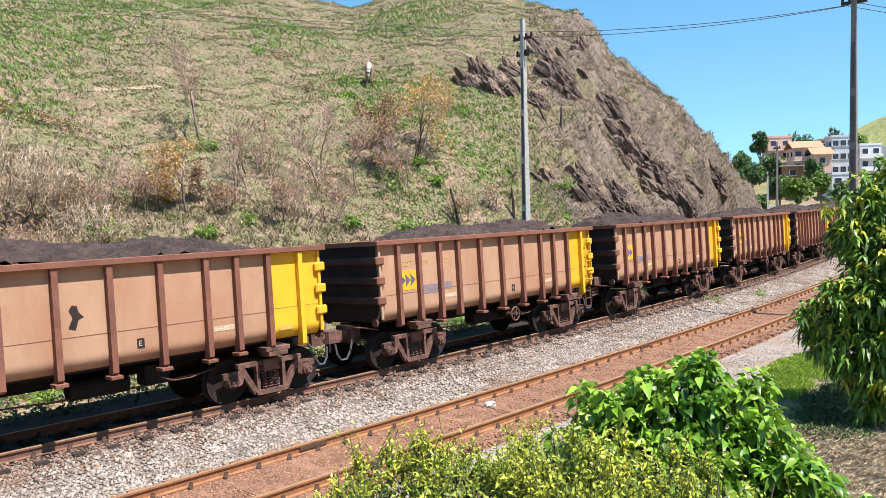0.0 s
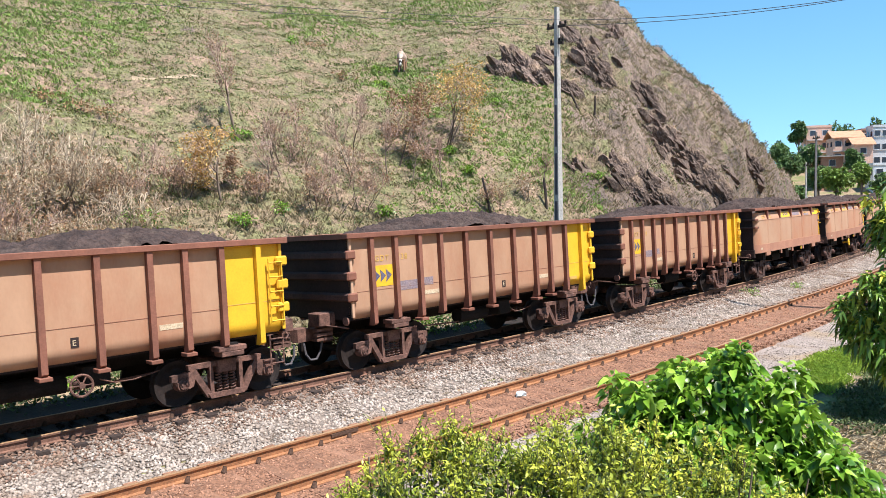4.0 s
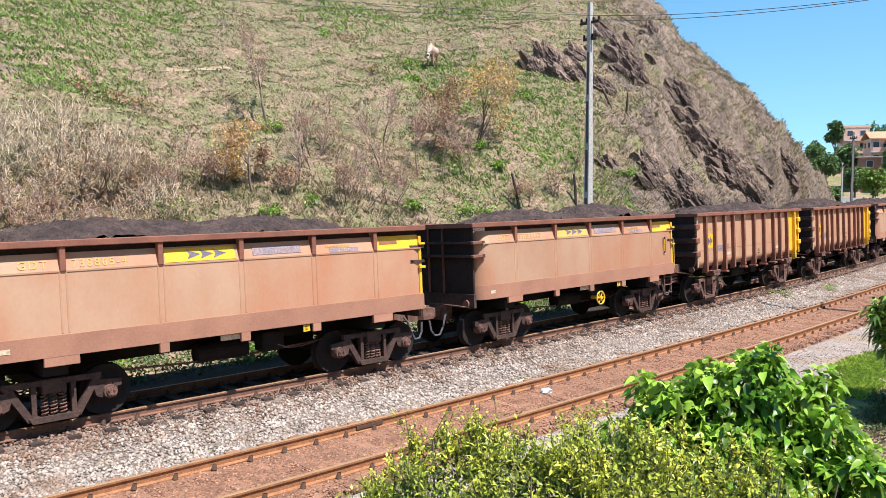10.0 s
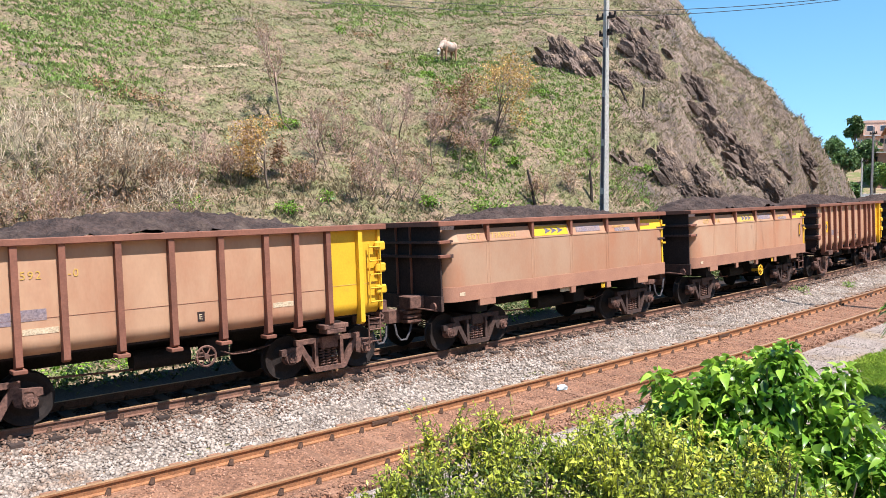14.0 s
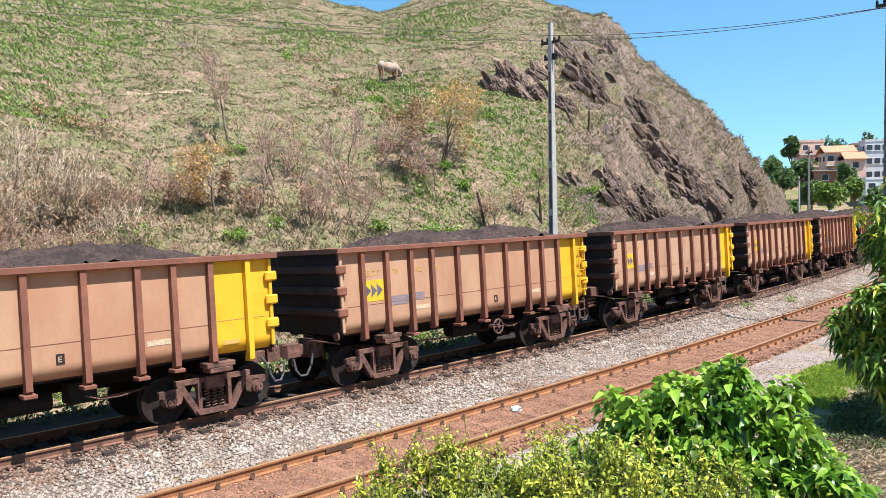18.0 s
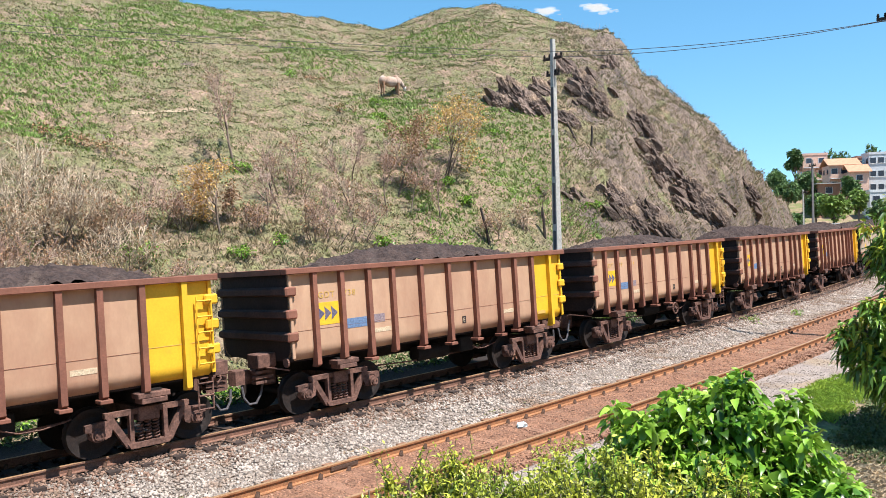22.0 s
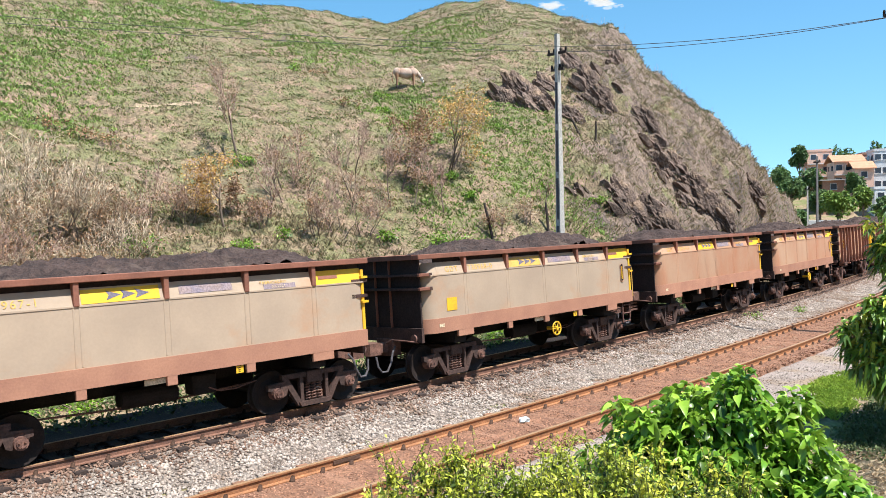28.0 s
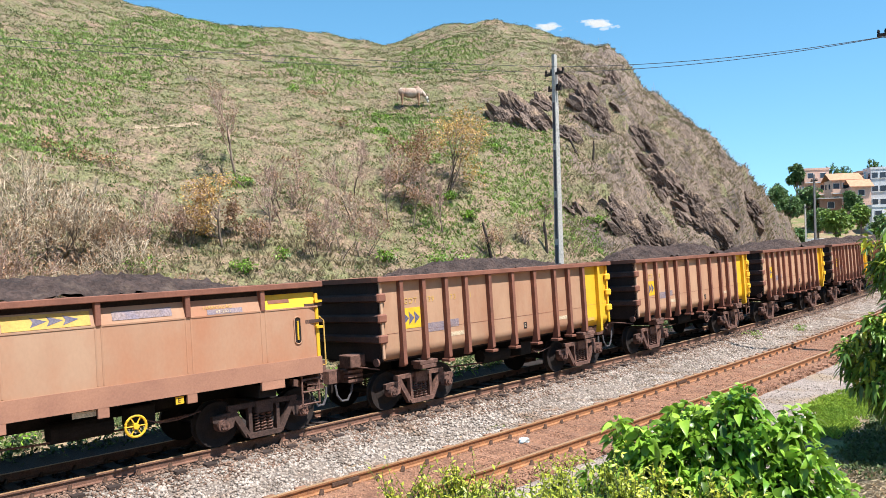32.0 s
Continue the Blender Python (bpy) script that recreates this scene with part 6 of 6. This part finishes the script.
# ---- poles, wires, town, cow ----
def pole(name, x, y, z0, height, r0, r1, material, label, arms, turn, transformer=False):
    """A tapered rectangular concrete pole with dark plates for its recessed bays, and steel cross-arms."""
    t = empty(name, Matrix.Translation((x, y, z0)) @ Matrix.Rotation(radians(turn), 4, "Z"))
    tagged(t, label, "utility pole", "poles of the power line")
    bm = bmesh.new()
    n = 8
    for i in range(n):
        za, zb = height * i / n, height * (i + 1) / n
        ra, rb = r0 + (r1 - r0) * i / n, r0 + (r1 - r0) * (i + 1) / n
        for (a, ya), (b, yb) in (((-1, -1), (1, -1)), ((1, -1), (1, 1)), ((1, 1), (-1, 1)), ((-1, 1), (-1, -1))):
            bm.faces.new([bm.verts.new(q) for q in ((a * ra, ya * ra * 0.75, za), (b * ra, yb * ra * 0.75, za), (b * rb, yb * rb * 0.75, zb), (a * rb, ya * rb * 0.75, zb))])
    box(bm, -r1, r1, -r1 * 0.75, r1 * 0.75, height - 0.02, height)
    bmesh.ops.remove_doubles(bm, verts=bm.verts, dist=0.0005)
    part("shaft", bm, material, t)
    # the recessed web on the narrow face: its shade as flat dark plates
    for i in range(5):
        za = 0.8 + i * (height - 2.4) / 5
        ra = r0 + (r1 - r0) * (za / height)
        part("recess", boxes((-ra - 0.004, -ra + 0.01, -ra * 0.42, ra * 0.42, za, za + (height - 2.4) / 5 - 0.25)), M["concrete_dark"], t)
    for z, half in arms:
        arm = part("cross_arm", boxes((-0.05, 0.05, -half, half, z, z + 0.1)), M["bark_dark"], t)
        for u in (-half * 0.9, -half * 0.35, half * 0.35, half * 0.9):
            bm = bmesh.new()
            rod(bm, (0, u, z + 0.1), (0, u, z + 0.16), 0.03, 0.05, 8)
            rod(bm, (0, u, z + 0.16), (0, u, z + 0.24), 0.05, 0.03, 8)
            part("insulator", bm, M["under"], arm)
    if transformer:
        bm = bmesh.new()
        rod(bm, (0, 0.42, height - 1.35), (0, 0.42, height - 0.75), 0.22, 0.22, 14)
        part("transformer", bm, M["under"], t, "dark pole-mounted transformer")
    return t


px, py, _ = polar(50.65, 31.0, 0)
pole("utility_pole", px, py, -0.5, 11.6, 0.17, 0.085, M["concrete"], "tall pale concrete power pole behind the train", ((10.82, 0.45), (10.2, 0.3)), 2)
qx, qy, _ = polar(72.05, 31.0, 0)
pole("utility_pole", qx, qy, -0.45, 11.6, 0.19, 0.10, M["concrete_dark2"], "dark square concrete power pole beside the empty track", ((11.05, 0.4),), 8)
fx, fy, _ = polar(67.53, 78.0, 0)
pole("utility_pole", fx, fy, -0.5, 9.5, 0.11, 0.07, M["concrete_dark2"], "far concrete power pole before the town", ((8.9, 0.55),), -40)
gx, gy, _ = polar(66.96, 92.0, 0)
pole("utility_pole", gx, gy, -0.5, 7.3, 0.09, 0.06, M["concrete"], "short far concrete pole before the town", ((6.9, 0.5),), -40)


def wires(name, a, b, sag, label, r=0.012):
    bm = bmesh.new()
    a, b = Vector(a), Vector(b)
    pts = [a.lerp(b, u) - Vector((0, 0, sag * 4 * u * (1 - u))) for u in np.linspace(0, 1, 25)]
    tube(bm, pts, r, 5)
    ob = part(name, bm, M["wire"])
    tagged(ob, label, "power cable", "cables of the power line")


# from pole to pole, and on beyond the picture
c1, c2 = math.cos(radians(50)), math.sin(radians(50))
for u in (-0.5, 0.5):
    p1 = (px + u * 0.64, py + u * 0.77, 10.52)
    p2 = (qx + u * 0.47, qy + u * 0.6, 10.57 + 0.10 * u)
    wires("power_cable", p1, p2, 0.25, "thin dark overhead cable between the poles", 0.012)
    wires("power_cable", p1, (px - 32.6, py + 12.8 + u * 0.9, 10.9), 0.35, "thin dark overhead cable running past the hill", 0.008)
    wires("power_cable", p2, (qx + 30, qy - 14, 10.4), 0.6, "thin dark overhead cable leaving along the track")


# the town beyond the hill's end
def house(x, y, z0, w, d, storeys, turn, material, label, roof, windows, seed, balcony=False):
    """A block with real window openings' frames, sills and panes on its near face, and its roof."""
    t = empty("house", Matrix.Translation((x, y, z0)) @ Matrix.Rotation(radians(turn), 4, "Z"))
    tagged(t, label, "house", "houses of the town")
    h = storeys * 2.9
    part("wall", boxes((-w / 2, w / 2, -d / 2, d / 2, -7.0, h)), material, t)
    if roof == "slab":
        part("roof_slab", boxes((-w / 2 - 0.6, w / 2 + 0.6, -d / 2 - 0.7, d / 2 + 0.3, h, h + 0.18)), M["concrete"], t)
    elif roof == "flat":
        part("parapet", boxes((-w / 2 - 0.1, w / 2 + 0.1, -d / 2 - 0.1, d / 2 + 0.1, h, h + 0.5)), material, t)
    else:
        bm = bmesh.new()
        extrude(bm, [(-d / 2 - 0.6, h - 0.1), (0, h + 1.5), (d / 2 + 0.6, h - 0.1), (d / 2 + 0.6, h + 0.08), (0, h + 1.7), (-d / 2 - 0.6, h + 0.08)], "x", -w / 2 - 0.5, w / 2 + 0.5)
        part("roof", bm, M["tile"], t)
    for s in range(storeys):
        for i in range(windows):
            u = -w / 2 + w * (i + 0.5) / windows
            z = s * 2.9 + 1.0
            fr = part("window_frame", boxes((u - 0.68, u + 0.68, -d / 2 - 0.06, -d / 2 + 0.02, z - 0.06, z + 1.26)), M["plaster_white"], t)
            part("pane", boxes((u - 0.6, u + 0.6, -d / 2 - 0.075, -d / 2 - 0.055, z, z + 1.2)), M["glass"], fr)
            part("window_sill", boxes((u - 0.75, u + 0.75, -d / 2 - 0.16, -d / 2, z - 0.12, z - 0.05)), M["plaster_white"], fr)
        if balcony:
            b = part("balcony", boxes((-w / 2, w / 2, -d / 2 - 1.2, -d / 2, s * 2.9 - 0.1, s * 2.9 + 0.05)), M["plaster_white"], t)
            part("balustrade", boxes((-w / 2, w / 2, -d / 2 - 1.2, -d / 2 - 1.1, s * 2.9 + 0.05, s * 2.9 + 0.95)), material, b)
    for s in range(storeys):
        for i in range(2):
            v = -d / 2 + d * (i + 0.5) / 2
            z = s * 2.9 + 1.0
            for sx in (-1, 1):
                xs = sorted((sx * (w / 2 + 0.05), sx * (w / 2 - 0.02)))
                part("pane", boxes((xs[0], xs[1], v - 0.55, v + 0.55, z, z + 1.1)), M["glass"], t)
    return t


# a rise on which the town stands, and a yellow-green hill far behind it
def knoll(name, bearing, distance, spread, depth, height, material, label):
    cx, cy, _ = polar(bearing, distance, 0)
    n = 48
    u, v = np.meshgrid(np.linspace(-1, 1, n), np.linspace(-1, 1, n), indexing="ij")
    ca, sa = math.cos(radians(bearing)), math.sin(radians(bearing))
    x, y = cx + u * spread * ca + v * depth * sa, cy - u * spread * sa + v * depth * ca
    z = -0.8 + height * np.cos(np.clip(u, -1, 1) * np.pi / 2) ** 1.2 * smooth01((v + 1) / 1.1) + 0.03 * height * lumps(x, y, spread * 0.3, 61) * (1 - u * u)
    i, j = np.meshgrid(np.arange(n - 1), np.arange(n - 1), indexing="ij")
    f = np.stack([i * n + j, (i + 1) * n + j, (i + 1) * n + j + 1, i * n + j + 1], -1).reshape(-1, 4)
    ob = raw(name, np.stack([x, y, z], -1).reshape(-1, 3), f, material)
    ob.data.polygons.foreach_set("use_smooth", [True] * len(f))
    return tagged(ob, label, "hill", kind="structure")


knoll("town_rise", 71, 225, 75, 75, 13.0, M["soil"], "rising ground under the town")
knoll("far_hill", 84.0, 420, 150, 130, 66, M["far_grass"], "far yellow-green grassy hill behind the town")


def at(bearing, distance):
    return polar(bearing, distance, 0)[:2]


for b, d, z, w, dep, st, mm, label, roof, nw, bal in [
        (67.5, 208, 12.3, 5.4, 6, 2, "plaster_peach", "peach flat-roofed house above the trees", "flat", 2, True),
        (69.15, 200, 9.2, 6.0, 6, 2, "plaster_peach", "orange-peach house with a clay roof and shaded balconies", "gable", 3, True),
        (70.3, 206, 11.0, 2.4, 4, 2, "brick", "narrow raw brick stair tower", "flat", 1, False),
        (70.05, 196, 7.4, 3.8, 5, 2, "plaster_peach", "low peach house under a clay lean-to roof", "gable", 1, False),
        (71.25, 200, 8.3, 4.8, 5, 3, "plaster_white2", "pale grey three-storey house with rows of windows", "flat", 3, False),
        (72.75, 210, 9.6, 4.6, 6, 2, "plaster_white", "white two-storey house beside the grey one", "flat", 2, True),
        (74.6, 212, 9.0, 6.5, 7, 2, "plaster_white2", "pale grey flat-roofed house at the town's edge", "flat", 3, False),
        (68.3, 186, 7.6, 4.2, 5, 1, "brick", "low raw brick building with a pale roof slab", "slab", 1, False),
        (71.3, 182, 5.4, 4.6, 5, 1, "plaster_white", "low white house below the grey one", "flat", 2, False)]:
    x, y = at(b, d)
    house(x, y, z, w, dep, st, -54, M[mm], label, roof, nw, 1, bal)
# garden wall before the town
x, y = at(68.4, 150)
wall = part("garden_wall", boxes((-16, 16, -0.1, 0.1, -0.6, 3.2), bevel=0.02), M["plaster_white2"])
wall.matrix_basis = Matrix.Translation((x, y, -0.6)) @ Matrix.Rotation(radians(-62), 4, "Z")
tagged(wall, "grey rendered garden wall before the town", "wall")


def far_tree(bearing, distance, z0, height, width, seed, leaf, label, n=3900):
    rs = np.random.RandomState(seed)
    x, y = at(bearing, distance)
    spots = []
    for _ in range(9):
        e = unit(rs.normal(size=3)) * rs.uniform(0.2, 0.75)
        spots.append((e[0] * width * 0.5, e[1] * width * 0.5, height * 0.62 + e[2] * height * 0.32, width * rs.uniform(0.17, 0.30)))
    broad_tree("far_tree", label, x, y, z0, height, seed, spots, n, 0.52, 0.17, leaf, None, 0.25, 0.3)


for i, (b, d, z, h, w, m) in enumerate([(65.3, 190, 5.0, 11.4, 5.5, "leaf_tree"), (66.5, 205, 8.0, 13.8, 4.2, "leaf_tree"), (67.0, 186, 5.0, 9.2, 7.2, "leaf_tree"), (66.0, 180, 3.0, 9.0, 5.5, "leaf_tree"), (68.9, 228, 11.0, 10.2, 7.4, "leaf_tree"), (68.75, 152, 0.4, 7.6, 5.6, "leaf_bright"),
                                        (67.7, 165, 1.0, 7.6, 4.2, "leaf_tree"), (71.0, 235, 12.0, 10.6, 7.0, "leaf_tree"), (70.2, 160, 1.0, 9.0, 3.6, "leaf_bright"), (64.5, 170, 1.0, 8.0, 6.0, "leaf_tree"), (74.0, 175, 1.5, 8.0, 8.0, "leaf_tree"), (75.5, 225, 8.0, 11.0, 10.0, "leaf_tree"),
                                        (66.5, 150, 0.0, 4.4, 5.0, "leaf_tree"), (69.6, 182, 5.0, 7.4, 3.6, "leaf_tree"), (76.5, 170, 1.5, 10.0, 10.0, "leaf_tree"), (79, 180, 2.0, 11.0, 12.0, "leaf_tree"), (71.6, 165, 0.6, 6.0, 6.0, "leaf_tree"), (72.3, 238, 12.0, 9.5, 7.0, "leaf_bright")]):
    far_tree(b, d, z, h, w, 500 + i, m, "round dark green tree in the town" if m == "leaf_tree" else "lighter green bushy tree before the town")

# small white clouds high over the hill
def cloud(bearing, distance, z, length, tilt, puffs, seed):
    """A thin wisp: many small flat puffs strewn along a short tilted line."""
    r2 = np.random.RandomState(seed)
    x, y = at(bearing, distance)
    bm = bmesh.new()
    for _ in range(puffs):
        u = np.clip(r2.normal() * 0.42, -1, 1)
        r = (1 - 0.75 * abs(u)) * r2.uniform(3.0, 9.0)
        k = bmesh.ops.create_icosphere(bm, subdivisions=2, radius=1.0)
        o = Vector((u * length, r2.normal() * 12, -u * length * tilt + r2.normal() * 4.5 * (1 - 0.7 * abs(u))))
        for v in k["verts"]:
            q = v.co * (1 + 0.35 * noise.noise(v.co * 1.7 + o))
            v.co = Vector((q.x * r * 2.2, q.y * r, q.z * r * 0.6)) + o
    ob = part("cloud", bm, M["cloud"], smooth=True)
    ob.matrix_basis = Matrix.Translation((x, y, z)) @ Matrix.Rotation(radians(-bearing), 4, "Z")
    tagged(ob, "small white wisp of cloud in a clear sky", "cloud", "clouds", "structure")


cloud(53.8, 2400, 634, 62, 0.25, 90, 1)
cloud(50.3, 2400, 636, 46, 0.12, 60, 2)


# ---- the grazing cow ----
def blob(bm, c, r, turn=None, sub=2):
    k = bmesh.ops.create_icosphere(bm, subdivisions=sub, radius=1.0)
    m = Matrix.Translation(c) @ (turn.to_matrix().to_4x4() if turn else Matrix()) @ Matrix.Diagonal((*r, 1))
    bmesh.ops.transform(bm, matrix=m, verts=k["verts"])


cow = empty("cow")
cow.scale = (0.84, 0.84, 0.84)
tagged(cow, "pale brown and white humped cow grazing on the hillside", "cow")
bm = bmesh.new()
for c, r in (((0.0, 0, 1.02), (0.78, 0.33, 0.36)), ((0.55, 0, 1.06), (0.34, 0.29, 0.36)), ((-0.6, 0, 1.08), (0.32, 0.30, 0.34)), ((0.45, 0, 1.40), (0.2, 0.1, 0.14)), ((0.05, 0, 0.85), (0.5, 0.26, 0.25))):
    blob(bm, c, r, sub=3)
part("body", bm, M["cow_white"], cow, smooth=True)
bm = bmesh.new()
rod(bm, (0.72, 0, 1.16), (1.12, 0, 0.72), 0.19, 0.12, 12)
part("neck", bm, M["cow_white"], cow, smooth=True)
bm = bmesh.new()
blob(bm, (1.20, 0, 0.58), (0.13, 0.115, 0.17), sub=3)
blob(bm, (1.27, 0, 0.40), (0.085, 0.08, 0.14), sub=3)
head = part("head", bm, M["cow_pale"], cow, smooth=True)
bm = bmesh.new()
blob(bm, (1.255, 0, 0.545), (0.09, 0.10, 0.14), sub=3)
part("face_patch", bm, M["cow_dark"], head, "black patch down the face", smooth=True)
for sy in (-1, 1):
    bm = bmesh.new()
    blob(bm, (1.12, sy * 0.17, 0.68), (0.04, 0.11, 0.05))
    part("ear", bm, M["cow_brown"], head, smooth=True)
    part("horn", rod(bmesh.new(), (1.14, sy * 0.08, 0.76), (1.17, sy * 0.2, 0.88), 0.025, 0.008, 6), M["cow_dark"], head)
for x, y in ((0.56, -0.18), (0.56, 0.18), (-0.66, -0.18), (-0.66, 0.18)):
    bm = bmesh.new()
    rod(bm, (x, y, 0.92), (x + 0.02, y, 0.45), 0.13, 0.065, 10)
    rod(bm, (x + 0.02, y, 0.47), (x, y, 0.06), 0.065, 0.05, 10)
    leg = part("leg", bm, M["cow_brown"], cow, smooth=True)
    part("hoof", rod(bmesh.new(), (x, y, 0.07), (x + 0.02, y, -0.03), 0.055, 0.07, 8), M["cow_dark"], leg)
bm = bmesh.new()
tube(bm, [(-0.88, 0, 1.22), (-0.98, 0, 1.0), (-0.99, 0, 0.6)], 0.025, 6)
blob(bm, (-0.99, 0, 0.5), (0.05, 0.05, 0.12))
part("tail", bm, M["cow_brown"], cow)
COW_ROWS = [(0, 30.3, 36.6, 222), (5, 30.3, 36.6, 226), (9, 30.3, 36.7, 232), (11, 30.3, 36.7, 240), (13, 30.4, 36.8, 255), (14.5, 30.5, 36.9, 250), (15.5, 30.6, 37.2, 205), (16.3, 30.7, 37.6, 150), (17.2, 30.9, 38.0, 104),
            (18.5, 31.0, 38.3, 92), (20, 31.1, 38.5, 96), (23, 31.3, 38.6, 104), (25, 31.6, 38.4, 112), (28, 31.8, 38.2, 124), (30, 32.0, 38.1, 128), (32, 32.2, 38.0, 128)]


def cow_pose(x, y, heading):
    z = float(hill_z(np.array(x), np.array(y)))
    return Matrix.Translation((x, y, z + 0.05)) @ Matrix.Rotation(radians(90 - heading), 4, "Z")


# ---- track pieces: sleepers, fastenings, stones ----
def sleeper_mesh(material):
    bm = bmesh.new()
    extrude(bm, [(-0.13, -0.2), (0.13, -0.2), (0.105, 0.0), (-0.105, 0.0)], "y", -1.4, 1.4)
    me = bpy.data.meshes.new("sleeper")
    bm.to_mesh(me)
    bm.free()
    me.materials.append(material)
    return me


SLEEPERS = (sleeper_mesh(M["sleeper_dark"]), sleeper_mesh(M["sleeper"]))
rs = np.random.RandomState(600)
for tr, o, top in tracks:
    clips = []
    for i in range(int((95 + 6) / 0.61)):
        s = -6 + i * 0.61
        x, y, _, th = way(s, o)
        ob = new("sleeper", SLEEPERS[0 if top == 0.0 else 1])
        ob.parent = tr
        ob.matrix_basis = Matrix.Translation((x, y, top)) @ Matrix.Rotation(th + rs.uniform(-0.02, 0.02), 4, "Z") @ (canted() if top == 0.0 else Matrix()) @ Matrix.Translation((0, 0, (-0.165 if top == 0.0 else -0.174) + rs.uniform(-0.012, 0.004)))
        for r in (-0.8, 0.8):
            for e in (-0.11, 0.11):
                cx, cy, _, _ = way(s, o + r + e)
                low = 1.6 * math.sin(radians(CANT)) if top == 0.0 and r > 0 else 0.0
                clips.append((cx, cy, top - low - 0.16, cx + 0.02, cy, top - low - 0.075, 0.05, 0.03))
    tagged(sticks("rail_clips", clips, M["clip"], tr, 5), kind="stuff")
# the rail joints of the empty track, with their plates
tr = tracks[1][0]
for s in (8.0, 20.0, 32.0, 44.0):
    for r in (-0.8, 0.8):
        x, y, _, th = way(s, SIDE + r - 0.03)
        b = part("joint_plate", boxes((-0.3, 0.3, -0.012, 0.012, -0.12, -0.05), bevel=0.004), M["clip"], tr)
        b.matrix_basis = Matrix.Translation((x, y, -0.12)) @ Matrix.Rotation(th, 4, "Z")

def stones(name, n, s0, s1, o0, o1, fz, size, material, label, seed, power=1.0):
    """Loose crushed stones: squashed, turned octahedra, thicker on the ground near the camera."""
    r = np.random.RandomState(seed)
    s = s0 + (s1 - s0) * r.rand(n) ** power
    o = r.uniform(o0, o1, n)
    th = np.clip(s, 0, ARC_END) / (RADIUS + 0.8)
    c = np.clip(s, 0, ARC_END)
    x = (RADIUS - o) * np.sin(th) + (s - c) * np.cos(th)
    y = Y0 + RADIUS - (RADIUS - o) * np.cos(th) + (s - c) * np.sin(th)
    z = fz(o)
    base = np.array([[1, 0, 0], [-1, 0, 0], [0, 1, 0], [0, -1, 0], [0, 0, 1], [0, 0, -1]], float)
    k = size * r.uniform(0.5, 1.35, n)[:, None, None]
    v = base[None] * r.uniform(0.6, 1.2, (n, 6, 1)) + r.normal(size=(n, 6, 3)) * 0.22
    a = r.uniform(0, 2 * np.pi, n)
    ca, sa = np.cos(a)[:, None], np.sin(a)[:, None]
    v = np.stack([v[..., 0] * ca - v[..., 1] * sa, v[..., 0] * sa + v[..., 1] * ca, v[..., 2] * 0.75], -1) * k
    v = v + np.stack([x, y, z], 1)[:, None]
    f = np.array([[0, 2, 4], [2, 1, 4], [1, 3, 4], [3, 0, 4], [2, 0, 5], [1, 2, 5], [3, 1, 5], [0, 3, 5]])
    f = f[None] + 6 * np.arange(n)[:, None, None]
    tagged(raw(name, v.reshape(-1, 3), f.reshape(-1, 3), material), label, "ballast stones", kind="stuff")


def white_bed(o):
    return np.interp(o, [-4.0, -3.6, -2.8, -2.0, -1.5, -1.2, -1.0], [-0.34, -0.37, -0.42, -0.34, -0.21, -0.16, -0.16]) + 0.01


stones("brown_stones", 12000, 0, 55, -1.95, -0.98, white_bed, 0.036, M["stone_brown"], "rust-stained crushed stones beside the loaded rail", 5, 1.4)
stones("ballast_stones", 36000, 0, 62, -4.0, -1.5, white_bed, 0.042, M["stone_white"], "loose pale crushed stones between the tracks", 1, 1.5)
stones("rusty_stones", 26000, 0, 55, -6.3, -3.75, lambda o: np.where((o > -5.75) & (o < -3.95), -0.296, -0.288), 0.026, M["stone_red"], "small rust-brown stones on the empty track", 2, 1.4)
stones("loose_gravel", 13000, 4, 50, -9.0, -5.9, lambda o: np.interp(o, [-9, -7, -6.2, -5.9], [-0.40, -0.38, -0.375, -0.30]), 0.022, M["stone_white"], "fine grey gravel beside the empty track", 3, 1.2)
stones("stained_stones", 6000, 0, 55, -1.15, 1.6, lambda o: -0.235 - 0.05 * (o + 0.2), 0.04, M["ballast_dark"], "rust-stained stones under the loaded track, darkened for the wagons' shade", 4, 1.4)


# ---- what moves: the wagons, their wheels, the cow ----
def motions():
    for k, w in WAGONS:
        walk(w, [(t, wagon_pose(k, t)) for t in TIMES])
    # every wheelset of one seat in its bogie turns alike: one set of keys for each seat
    turns = {}
    for k, w in WAGONS:
        for b in w.children:
            for c in b.children:
                if c.name.split(".")[0] == "wheelset":
                    seat = c.location.x > 0
                    if seat not in turns:
                        x = c.location.x
                        walk(c, [(i / 15, Matrix.Translation((x, 0, 0.46)) @ Matrix.Rotation(-gone(i / 15) / 0.46, 4, "Y")) for i in range(481)])
                        turns[seat] = c.animation_data
                    else:
                        c.rotation_mode = "QUATERNION"
                        c.animation_data_create()
                        c.animation_data.action = turns[seat].action
                        c.animation_data.action_slot = turns[seat].action_slot
    walk(cow, [(t, cow_pose(x, y, h)) for t, x, y, h in COW_ROWS])


motions()
